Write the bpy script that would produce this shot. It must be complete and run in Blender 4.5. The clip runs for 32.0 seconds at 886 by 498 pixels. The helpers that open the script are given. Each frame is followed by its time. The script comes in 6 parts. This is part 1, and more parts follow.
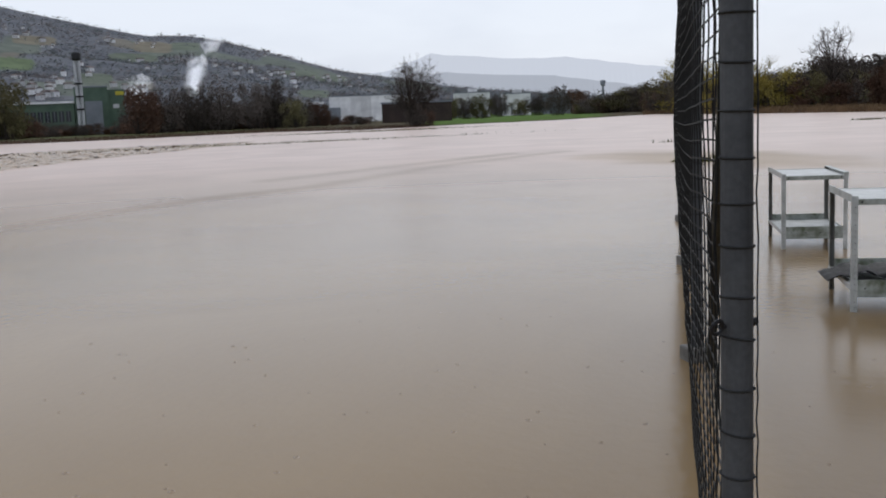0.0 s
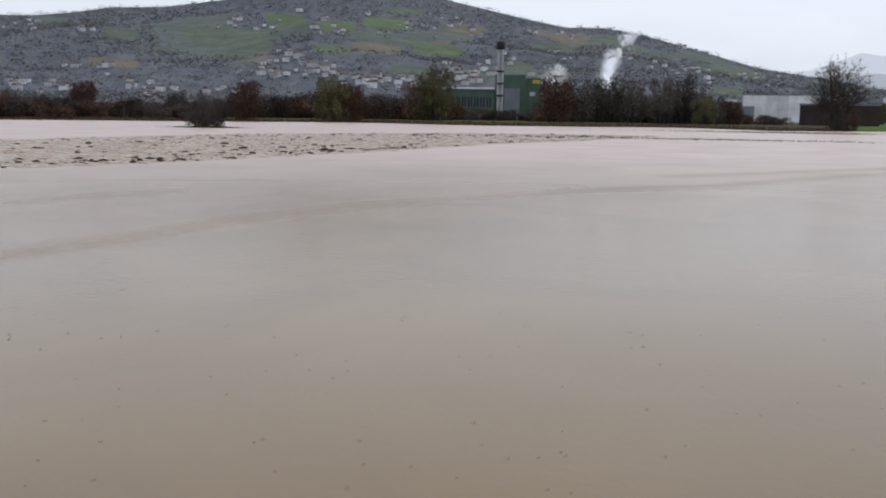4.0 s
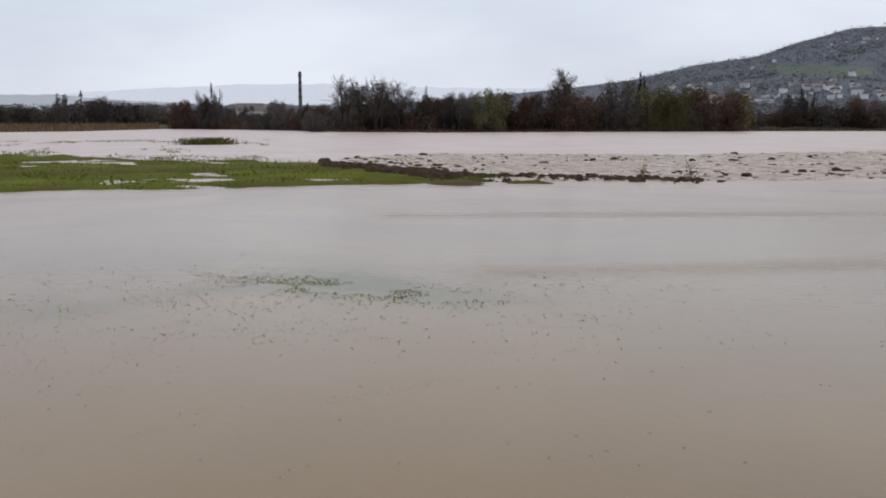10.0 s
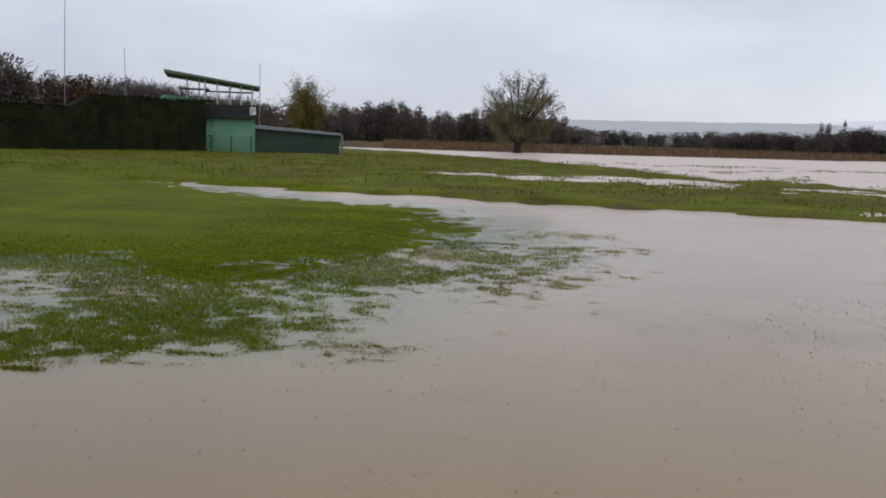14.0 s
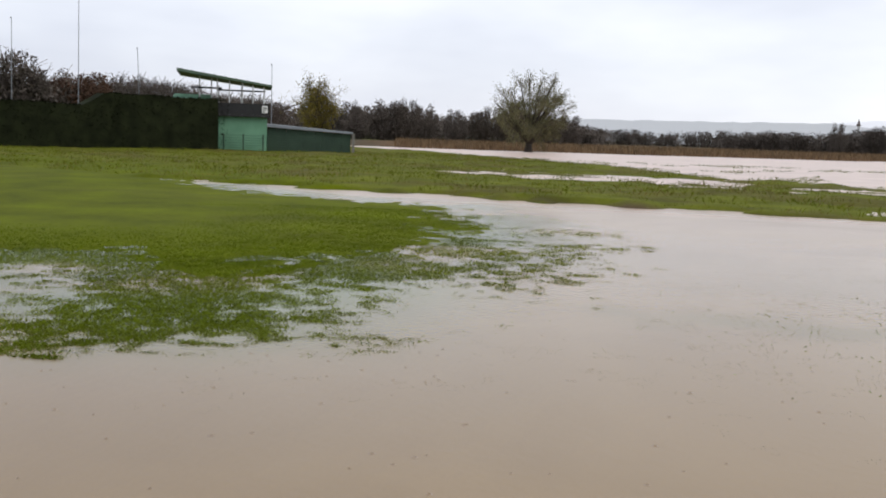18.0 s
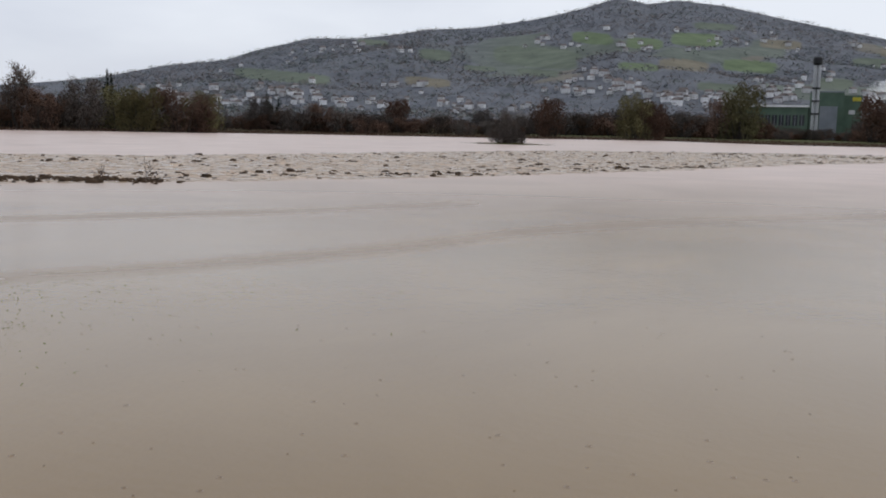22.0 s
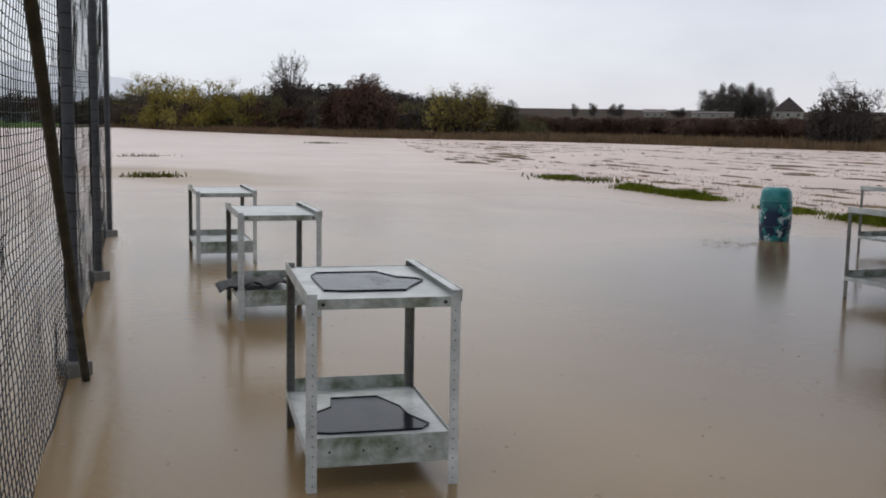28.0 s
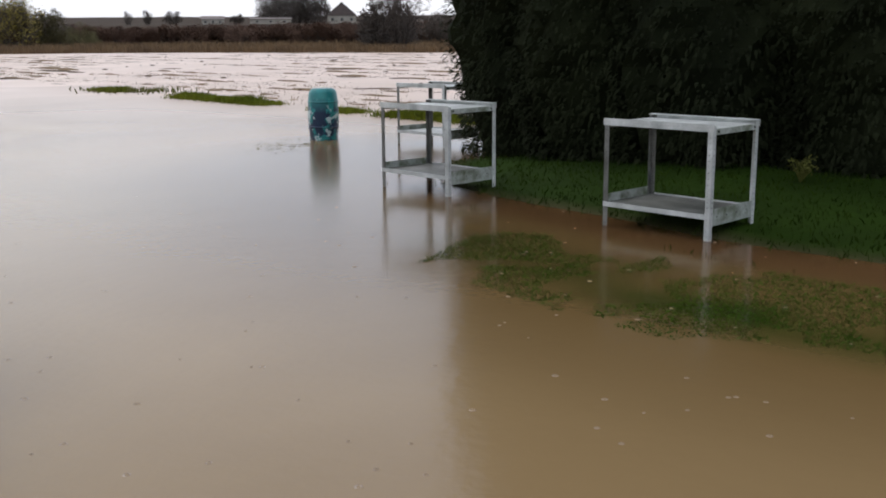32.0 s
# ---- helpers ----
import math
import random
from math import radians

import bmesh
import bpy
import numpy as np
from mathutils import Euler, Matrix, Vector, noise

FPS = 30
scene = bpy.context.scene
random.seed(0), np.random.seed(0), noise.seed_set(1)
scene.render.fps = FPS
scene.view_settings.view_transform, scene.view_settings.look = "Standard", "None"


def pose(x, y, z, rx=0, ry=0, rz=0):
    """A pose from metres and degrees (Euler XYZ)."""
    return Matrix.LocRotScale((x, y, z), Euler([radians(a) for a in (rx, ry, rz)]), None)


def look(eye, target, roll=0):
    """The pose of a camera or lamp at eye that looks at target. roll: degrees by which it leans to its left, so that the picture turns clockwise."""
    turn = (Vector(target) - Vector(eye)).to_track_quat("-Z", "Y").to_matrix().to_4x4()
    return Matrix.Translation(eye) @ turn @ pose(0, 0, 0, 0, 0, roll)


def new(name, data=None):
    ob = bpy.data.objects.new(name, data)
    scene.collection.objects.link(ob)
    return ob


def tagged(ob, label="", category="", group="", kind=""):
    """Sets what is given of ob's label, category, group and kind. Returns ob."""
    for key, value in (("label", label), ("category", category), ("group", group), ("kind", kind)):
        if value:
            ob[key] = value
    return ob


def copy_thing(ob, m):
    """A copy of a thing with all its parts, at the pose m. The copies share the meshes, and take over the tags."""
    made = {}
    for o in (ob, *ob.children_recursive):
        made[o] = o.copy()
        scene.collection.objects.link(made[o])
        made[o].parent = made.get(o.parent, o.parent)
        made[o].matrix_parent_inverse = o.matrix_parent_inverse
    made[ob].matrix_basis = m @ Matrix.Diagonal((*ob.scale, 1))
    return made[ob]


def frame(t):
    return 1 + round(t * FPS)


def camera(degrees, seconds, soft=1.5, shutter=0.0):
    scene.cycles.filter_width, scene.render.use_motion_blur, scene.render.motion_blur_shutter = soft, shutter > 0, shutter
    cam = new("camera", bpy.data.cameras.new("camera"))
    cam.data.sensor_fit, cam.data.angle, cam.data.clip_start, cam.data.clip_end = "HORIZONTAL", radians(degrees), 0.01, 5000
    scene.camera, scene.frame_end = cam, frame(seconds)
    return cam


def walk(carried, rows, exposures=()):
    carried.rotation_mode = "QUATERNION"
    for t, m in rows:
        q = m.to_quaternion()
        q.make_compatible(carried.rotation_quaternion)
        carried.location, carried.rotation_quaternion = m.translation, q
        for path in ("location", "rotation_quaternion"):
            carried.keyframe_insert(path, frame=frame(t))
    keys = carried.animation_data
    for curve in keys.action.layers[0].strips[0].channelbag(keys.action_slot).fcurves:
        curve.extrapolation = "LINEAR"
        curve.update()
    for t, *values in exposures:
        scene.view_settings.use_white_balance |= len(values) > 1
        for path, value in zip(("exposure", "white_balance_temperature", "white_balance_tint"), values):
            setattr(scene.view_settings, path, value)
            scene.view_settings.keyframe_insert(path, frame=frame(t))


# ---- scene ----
cam = camera(47.65, 32.0, 1.9)
PATH = [  # seconds, place in metres, yaw, pitch and roll in degrees
    (0, 0.150, 0.528, 1.601, -12.85, -7.57, 2.33),
    (0.5, 0.160, 0.511, 1.600, -10.95, -7.04, 3.03),
    (1, 0.155, 0.478, 1.597, -7.34, -7.64, 3.29),
    (1.5, 0.145, 0.454, 1.600, -3.23, -8.67, 3.51),
    (2, 0.134, 0.429, 1.600, 0.74, -9.16, 3.79),
    (2.5, 0.118, 0.405, 1.601, 3.55, -10.06, 3.62),
    (4.5, 0.041, 0.311, 1.600, 12.17, -6.74, -1.83),
    (5, 0.024, 0.291, 1.601, 14.78, -6.10, -2.05),
    (5.5, 0.006, 0.270, 1.599, 17.72, -5.60, -3.11),
    (6, -0.005, 0.254, 1.597, 22.24, -6.63, -3.13),
    (6.5, -0.008, 0.234, 1.594, 27.07, -7.40, -2.29),
    (7, -0.008, 0.218, 1.592, 31.20, -7.71, -1.72),
    (7.5, -0.020, 0.200, 1.590, 36.45, -8.28, -0.68),
    (8, -0.031, 0.180, 1.592, 41.24, -8.79, 0.16),
    (8.5, -0.033, 0.175, 1.592, 44.31, -8.54, 0.59),
    (9, -0.037, 0.160, 1.594, 47.55, -7.77, 0.89),
    (9.5, -0.030, 0.139, 1.598, 50.90, -7.42, 0.03),
    (10, -0.021, 0.116, 1.594, 56.30, -7.27, 0.12),
    (10.5, -0.021, 0.089, 1.590, 61.95, -7.99, -0.47),
    (11, -0.017, 0.055, 1.597, 66.64, -7.60, -0.97),
    (11.5, -0.009, 0.020, 1.600, 72.62, -7.54, -0.77),
    (12, 0.000, -0.000, 1.600, 77.80, -7.12, -0.75),
    (12.5, 0.011, -0.016, 1.602, 82.17, -6.78, -1.00),
    (13, 0.020, -0.033, 1.602, 86.59, -6.60, -1.49),
    (13.5, 0.031, -0.038, 1.599, 92.68, -5.12, -1.51),
    (14, 0.054, -0.041, 1.597, 97.61, -6.23, -1.73),
    (14.5, 0.080, -0.035, 1.599, 102.63, -6.17, -1.67),
    (15, 0.111, -0.022, 1.600, 107.91, -5.90, -1.71),
    (15.5, 0.140, -0.009, 1.602, 110.65, -6.24, -1.66),
    (17.5, 0.263, 0.040, 1.599, 104.93, -6.48, -1.70),
    (18, 0.284, 0.049, 1.595, 98.27, -6.31, -1.88),
    (18.5, 0.288, 0.070, 1.600, 88.94, -6.05, -1.22),
    (19, 0.295, 0.086, 1.601, 80.52, -6.19, -1.54),
    (19.5, 0.311, 0.110, 1.600, 71.69, -6.58, -1.25),
    (20, 0.333, 0.141, 1.596, 62.35, -5.41, -1.20),
    (20.5, 0.357, 0.153, 1.601, 53.19, -6.48, -0.38),
    (21, 0.381, 0.165, 1.607, 43.50, -6.67, -1.33),
    (21.5, 0.402, 0.173, 1.606, 35.44, -6.59, -1.18),
    (22, 0.415, 0.175, 1.608, 27.00, -6.93, -1.23),
    (22.5, 0.427, 0.171, 1.604, 17.15, -6.53, -0.63),
    (23, 0.428, 0.159, 1.601, 11.49, -6.48, -0.73),
    (23.5, 0.424, 0.141, 1.597, 5.68, -5.60, -0.91),
    (24, 0.424, 0.125, 1.599, 0.82, -4.75, -0.88),
    (24.5, 0.469, 0.082, 1.607, -6.45, -5.31, -0.45),
    (25, 0.499, 0.039, 1.614, -13.35, -6.10, -0.29),
    (25.5, 0.500, 0.071, 1.618, -21.41, -6.42, -0.68),
    (26, 0.501, 0.093, 1.616, -27.38, -7.01, -1.56),
    (26.5, 0.514, 0.105, 1.609, -32.03, -7.11, -1.67),
    (28.5, 0.603, 0.107, 1.603, -44.80, -7.28, -0.74),
    (29, 0.629, 0.131, 1.603, -47.13, -7.73, -0.59),
    (29.5, 0.642, 0.117, 1.603, -49.56, -7.87, -0.88),
    (30, 0.654, 0.104, 1.597, -52.48, -8.01, -1.03),
    (30.5, 0.668, 0.087, 1.590, -56.15, -8.41, -0.44),
    (31, 0.673, 0.042, 1.575, -58.93, -8.84, 0.57),
    (31.5, 0.688, -0.035, 1.566, -61.21, -10.88, 0.52),
    (32, 0.691, -0.106, 1.563, -66.64, -12.02, 0.49),
]
walk(cam, [(t, pose(x, y, z, 90 + pitch, roll, yaw)) for t, x, y, z, yaw, pitch, roll in PATH],
     exposures=[(0, -0.03, 6500, 10), (6, 0.0, 6480, 10), (10, -0.06, 6500, 10), (12, -0.12, 6550, 10), (13, -0.10, 6580, 10), (14, -0.05, 6640, 10), (15, 0.15, 6700, 10), (16.5, 0.28, 6800, 10),
                (18, 0.35, 6880, 10), (19, 0.08, 6800, 10), (20, 0.0, 6750, 10), (22, -0.06, 6640, 10), (24, -0.16, 6580, 10), (26, -0.15, 6620, 10), (29, -0.03, 6640, 10), (30, -0.01, 6620, 10), (31, -0.06, 6560, 10), (32, 0.44, 6540, 10)])

WATER = 0.0

# ---- world and light ----
world = bpy.data.worlds.new("overcast_sky")
scene.world = world
world.use_nodes = True
wn, wl = world.node_tree.nodes, world.node_tree.links
wn.clear()
w_out = wn.new("ShaderNodeOutputWorld")
w_bg = wn.new("ShaderNodeBackground")
w_sky = wn.new("ShaderNodeTexSky")
w_sky.sky_type = "NISHITA"
w_sky.sun_disc = False
w_sky.sun_elevation = radians(38)
w_sky.sun_rotation = radians(60)
w_dim = wn.new("ShaderNodeVectorMath")
w_dim.operation = "SCALE"
w_dim.inputs["Scale"].default_value = 0.10
w_co = wn.new("ShaderNodeTexCoord")
w_map = wn.new("ShaderNodeMapping")
w_map.inputs["Scale"].default_value = (1.0, 1.0, 3.2)
w_noise = wn.new("ShaderNodeTexNoise")
w_noise.inputs["Scale"].default_value = 1.7
w_noise.inputs["Detail"].default_value = 5.0
w_noise.inputs["Roughness"].default_value = 0.5
w_ramp = wn.new("ShaderNodeValToRGB")
w_ramp.color_ramp.elements[0].position = 0.34
w_ramp.color_ramp.elements[0].color = (0.51, 0.55, 0.67, 1)
w_ramp.color_ramp.elements[1].position = 0.66
w_ramp.color_ramp.elements[1].color = (0.785, 0.832, 0.925, 1)
w_dot = wn.new("ShaderNodeVectorMath")
w_dot.operation = "DOT_PRODUCT"
w_dot.inputs[1].default_value = (0.0, 0.09, 0.06)
w_sum = wn.new("ShaderNodeMath")
w_sum.operation = "ADD"
wl.new(w_co.outputs["Generated"], w_dot.inputs[0])
wl.new(w_dot.outputs["Value"], w_sum.inputs[1])
w_mix = wn.new("ShaderNodeMixRGB")
w_mix.inputs["Fac"].default_value = 0.90
wl.new(w_co.outputs["Generated"], w_map.inputs["Vector"])
wl.new(w_map.outputs["Vector"], w_noise.inputs["Vector"])
wl.new(w_noise.outputs["Fac"], w_sum.inputs[0])
wl.new(w_sum.outputs["Value"], w_ramp.inputs["Fac"])
wl.new(w_sky.outputs["Color"], w_dim.inputs[0])
wl.new(w_dim.outputs["Vector"], w_mix.inputs["Color1"])
wl.new(w_ramp.outputs["Color"], w_mix.inputs["Color2"])
wl.new(w_mix.outputs["Color"], w_bg.inputs["Color"])
w_bg.inputs["Strength"].default_value = 1.1
wl.new(w_bg.outputs["Background"], w_out.inputs["Surface"])

sun_data = bpy.data.lights.new("veiled_sun", "SUN")
sun_data.energy = 0.6
sun_data.angle = radians(25)
sun_data.color = (1.0, 0.97, 0.92)
sun = new("veiled_sun", sun_data)
sun.matrix_world = look((0, 0, 60), (-30, -52, 0))


# ---- materials ----
def rgba(c):
    return (c[0], c[1], c[2], 1.0)


def material(name, dark, light, scale=3.0, rough=0.8, metal=0.0, bump=0.3, fine=40.0, vary=0.0, attr="", spec=0.4):
    """A surface with broad blotches, fine grain and relief, at real size in object space."""
    m = bpy.data.materials.new(name)
    m.use_nodes = True
    n, l = m.node_tree.nodes, m.node_tree.links
    b = n["Principled BSDF"]
    b.inputs["Metallic"].default_value = metal
    b.inputs["Specular IOR Level"].default_value = spec
    co = n.new("ShaderNodeTexCoord")
    broad = n.new("ShaderNodeTexNoise")
    broad.inputs["Scale"].default_value = scale
    broad.inputs["Detail"].default_value = 5
    grain = n.new("ShaderNodeTexNoise")
    grain.inputs["Scale"].default_value = fine
    grain.inputs["Detail"].default_value = 3
    for t in (broad, grain):
        l.new(co.outputs["Object"], t.inputs["Vector"])
    add = n.new("ShaderNodeMath")
    add.operation = "MULTIPLY_ADD"
    add.inputs[1].default_value = 0.35
    l.new(grain.outputs["Fac"], add.inputs[0])
    l.new(broad.outputs["Fac"], add.inputs[2])
    ramp = n.new("ShaderNodeValToRGB")
    ramp.color_ramp.elements[0].position, ramp.color_ramp.elements[0].color = 0.45, rgba(dark)
    ramp.color_ramp.elements[1].position, ramp.color_ramp.elements[1].color = 0.90, rgba(light)
    l.new(add.outputs["Value"], ramp.inputs["Fac"])
    colour = ramp.outputs["Color"]
    if attr:
        at = n.new("ShaderNodeAttribute")
        at.attribute_name = attr
        mul = n.new("ShaderNodeMixRGB")
        mul.blend_type = "MULTIPLY"
        mul.inputs["Fac"].default_value = 1.0
        l.new(at.outputs["Color"], mul.inputs["Color1"])
        l.new(colour, mul.inputs["Color2"])
        colour = mul.outputs["Color"]
    if vary:
        info = n.new("ShaderNodeObjectInfo")
        span = n.new("ShaderNodeMapRange")
        span.inputs["To Min"].default_value = 1.0 - vary
        span.inputs["To Max"].default_value = 1.0 + vary
        l.new(info.outputs["Random"], span.inputs["Value"])
        hsv = n.new("ShaderNodeHueSaturation")
        l.new(span.outputs["Result"], hsv.inputs["Value"])
        l.new(colour, hsv.inputs["Color"])
        colour = hsv.outputs["Color"]
    l.new(colour, b.inputs["Base Color"])
    rr = n.new("ShaderNodeMapRange")
    rr.inputs["To Min"].default_value = max(0.02, rough - 0.12)
    rr.inputs["To Max"].default_value = min(1.0, rough + 0.12)
    l.new(broad.outputs["Fac"], rr.inputs["Value"])
    l.new(rr.outputs["Result"], b.inputs["Roughness"])
    if bump:
        bp = n.new("ShaderNodeBump")
        bp.inputs["Strength"].default_value = bump
        bp.inputs["Distance"].default_value = 0.02
        l.new(add.outputs["Value"], bp.inputs["Height"])
        l.new(bp.outputs["Normal"], b.inputs["Normal"])
    return m


M_GROUND = material("wet_ground", (0.65, 0.65, 0.62), (1.3, 1.3, 1.25), 0.6, 0.95, attr="cover", bump=0.6, fine=9, spec=0.06)
M_HILL = material("hill_cover", (0.78, 0.79, 0.80), (1.22, 1.21, 1.19), 0.03, 0.95, attr="cover", bump=0.0, fine=0.10, spec=0.05)
M_STEEL = material("weathered_white_steel", (0.33, 0.345, 0.325), (0.66, 0.675, 0.65), 5, 0.40, 0.0, 0.12, 45)
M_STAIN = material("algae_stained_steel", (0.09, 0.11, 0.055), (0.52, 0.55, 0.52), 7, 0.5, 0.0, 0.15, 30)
M_POST = material("grey_painted_post", (0.035, 0.038, 0.042), (0.085, 0.09, 0.095), 5, 0.6, 0.0, 0.2, 70)
M_BRACE = material("mossy_old_pole", (0.026, 0.025, 0.017), (0.072, 0.067, 0.044), 9, 0.85, 0.0, 0.4, 60)
M_CHOP = material("churned_muddy_water", (0.23, 0.16, 0.098), (0.52, 0.40, 0.29), 1.5, 0.28, bump=0.1, fine=9, spec=0.5)
M_CORD = material("black_net_cord", (0.008, 0.008, 0.008), (0.02, 0.02, 0.018), 20, 0.8, bump=0.0)
M_RUBBER = material("wet_black_rubber", (0.004, 0.005, 0.008), (0.012, 0.013, 0.018), 10, 0.12, bump=0.05, spec=0.12)
M_BARK = material("bark", (0.020, 0.016, 0.013), (0.055, 0.045, 0.036), 4, 0.95, bump=0.6)
M_TWIG = material("bare_twigs", (0.066, 0.056, 0.049), (0.120, 0.102, 0.088), 0.8, 0.95, bump=0.0, vary=0.25, spec=0.05)
M_LEAF_OLIVE = material("olive_leaves", (0.076, 0.069, 0.034), (0.145, 0.130, 0.064), 0.7, 0.8, bump=0.0, vary=0.2, spec=0.05)
M_LEAF_RUST = material("rust_brown_leaves", (0.070, 0.042, 0.030), (0.130, 0.080, 0.057), 0.7, 0.85, bump=0.0, vary=0.25, spec=0.05)
M_LEAF_YELLOW = material("yellowing_leaves", (0.18, 0.15, 0.036), (0.34, 0.27, 0.07), 0.7, 0.8, bump=0.0, vary=0.2, spec=0.05)
M_LEAF_DARK = material("dark_evergreen_sprays", (0.008, 0.0102, 0.005), (0.021, 0.0255, 0.0115), 1.2, 0.95, bump=0.0, vary=0.15, spec=0.05)
M_BEIGE = material("cream_render", (0.26, 0.24, 0.20), (0.40, 0.37, 0.31), 0.3, 0.85, bump=0.0)
M_REED = material("dead_reed", (0.105, 0.066, 0.034), (0.215, 0.140, 0.072), 0.4, 0.9, bump=0.0)
M_GRASS = material("wet_grass", (0.082, 0.105, 0.008), (0.165, 0.185, 0.020), 0.5, 0.85, bump=0.0, fine=6, spec=0.08)
M_STRAW = material("bleached_grass", (0.12, 0.105, 0.028), (0.22, 0.185, 0.06), 0.5, 0.9, bump=0.0, fine=6, spec=0.05)
M_LAWN = material("short_lawn_grass", (0.078, 0.112, 0.004), (0.150, 0.195, 0.010), 0.5, 0.85, bump=0.0, fine=6, spec=0.08)
M_SEDGE = material("olive_sedge", (0.060, 0.066, 0.014), (0.125, 0.125, 0.036), 0.5, 0.9, bump=0.0, fine=6, spec=0.05)
# Lawn green taken far down, the evergreens' shade put into the colour.
M_BANK_SHADED = material("mossy_lawn_grass", (0.011, 0.023, 0.0015), (0.026, 0.045, 0.003), 0.5, 0.85, bump=0.0, fine=6, spec=0.08)
M_FLOODED = material("flooded_lawn_grass", (0.014, 0.040, 0.002), (0.034, 0.078, 0.004), 0.5, 0.85, bump=0.0, fine=6, spec=0.08)
M_LEAF_WILLOW = material("grey_olive_willow_leaves", (0.115, 0.115, 0.058), (0.24, 0.23, 0.125), 0.7, 0.85, bump=0.0, spec=0.05)
M_CLOD = material("muddy_clods", (0.030, 0.020, 0.013), (0.085, 0.055, 0.034), 3, 0.9, bump=0.5, spec=0.08)
M_WHITE = material("white_render", (0.55, 0.55, 0.55), (0.82, 0.82, 0.81), 0.3, 0.85, bump=0.0, vary=0.2)
M_PLASTER = material("greyed_house_plaster", (0.48, 0.48, 0.49), (0.74, 0.74, 0.73), 0.3, 0.9, bump=0.0, vary=0.3)
M_BARN = material("dark_brown_boards", (0.028, 0.019, 0.016), (0.060, 0.042, 0.035), 0.5, 0.85, bump=0.0)
M_ROOF = material("dark_roof_tiles", (0.10, 0.083, 0.078), (0.20, 0.165, 0.150), 0.5, 0.85, bump=0.0, vary=0.3)
M_GLASS = material("dark_window_glass", (0.02, 0.022, 0.026), (0.05, 0.055, 0.06), 1.0, 0.15, bump=0.0)
M_GREEN_METAL = material("green_cladding", (0.055, 0.095, 0.065), (0.095, 0.145, 0.10), 0.4, 0.6, bump=0.0)
M_GREEN_BOARD = material("pale_green_boards", (0.10, 0.24, 0.15), (0.16, 0.34, 0.22), 0.8, 0.7, bump=0.2)
M_GREEN_DARK = material("dark_green_boards", (0.015, 0.035, 0.022), (0.035, 0.065, 0.042), 0.8, 0.75, bump=0.2)
M_DARK = material("blackened_metal", (0.008, 0.008, 0.009), (0.02, 0.02, 0.022), 3, 0.6, bump=0.0)
M_FLUE = material("stainless_flue", (0.32, 0.33, 0.34), (0.5, 0.51, 0.52), 0.5, 0.4, 0.4, bump=0.0)
M_GREYWALL = material("grey_cladding", (0.16, 0.18, 0.20), (0.26, 0.28, 0.31), 0.3, 0.7, bump=0.0, vary=0.1)
M_YELLOW = material("yellow_sign_face", (0.42, 0.36, 0.03), (0.55, 0.48, 0.06), 1.0, 0.6, bump=0.0)
M_BRICK = material("sooty_brick", (0.09, 0.075, 0.07), (0.16, 0.135, 0.125), 0.5, 0.9, bump=0.0)
M_CONCRETE = material("wet_concrete", (0.10, 0.095, 0.085), (0.22, 0.21, 0.19), 6, 0.7, bump=0.3)


def drum_material():
    """Teal plastic; dark blue paint with white scuffs clings to its belly in flakes."""
    m = material("flaking_teal_drum", (0.012, 0.15, 0.155), (0.03, 0.27, 0.26), 4, 0.35, bump=0.1)
    n, l = m.node_tree.nodes, m.node_tree.links
    b = n["Principled BSDF"]
    old = b.inputs["Base Color"].links[0].from_socket
    co = n.new("ShaderNodeTexCoord")
    sep = n.new("ShaderNodeSeparateXYZ")
    l.new(co.outputs["Object"], sep.inputs["Vector"])
    belly = n.new("ShaderNodeMapRange")
    belly.inputs["From Min"].default_value = 0.66
    belly.inputs["From Max"].default_value = 0.42
    l.new(sep.outputs["Z"], belly.inputs["Value"])
    for scale, lo, colour in ((7.0, 0.44, (0.006, 0.022, 0.055, 1)), (11.0, 0.59, (0.42, 0.52, 0.52, 1))):
        t = n.new("ShaderNodeTexNoise")
        t.inputs["Scale"].default_value = scale
        t.inputs["Detail"].default_value = 4
        l.new(co.outputs["Object"], t.inputs["Vector"])
        cut = n.new("ShaderNodeMapRange")
        cut.inputs["From Min"].default_value = lo
        cut.inputs["From Max"].default_value = lo + 0.03
        l.new(t.outputs["Fac"], cut.inputs["Value"])
        both = n.new("ShaderNodeMath")
        both.operation = "MULTIPLY"
        l.new(cut.outputs["Result"], both.inputs[0])
        l.new(belly.outputs["Result"], both.inputs[1])
        mix = n.new("ShaderNodeMixRGB")
        mix.inputs["Color2"].default_value = colour
        l.new(both.outputs["Value"], mix.inputs["Fac"])
        l.new(old, mix.inputs["Color1"])
        old = mix.outputs["Color"]
    l.new(old, b.inputs["Base Color"])
    return m


M_DRUM = drum_material()


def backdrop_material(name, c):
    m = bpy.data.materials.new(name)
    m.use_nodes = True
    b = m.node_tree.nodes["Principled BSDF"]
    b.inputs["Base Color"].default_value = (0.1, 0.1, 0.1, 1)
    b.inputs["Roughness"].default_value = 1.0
    # Pale glow instead of lit slopes; distance haze is part of this colour.
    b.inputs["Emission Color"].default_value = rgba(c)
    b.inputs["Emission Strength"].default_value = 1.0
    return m


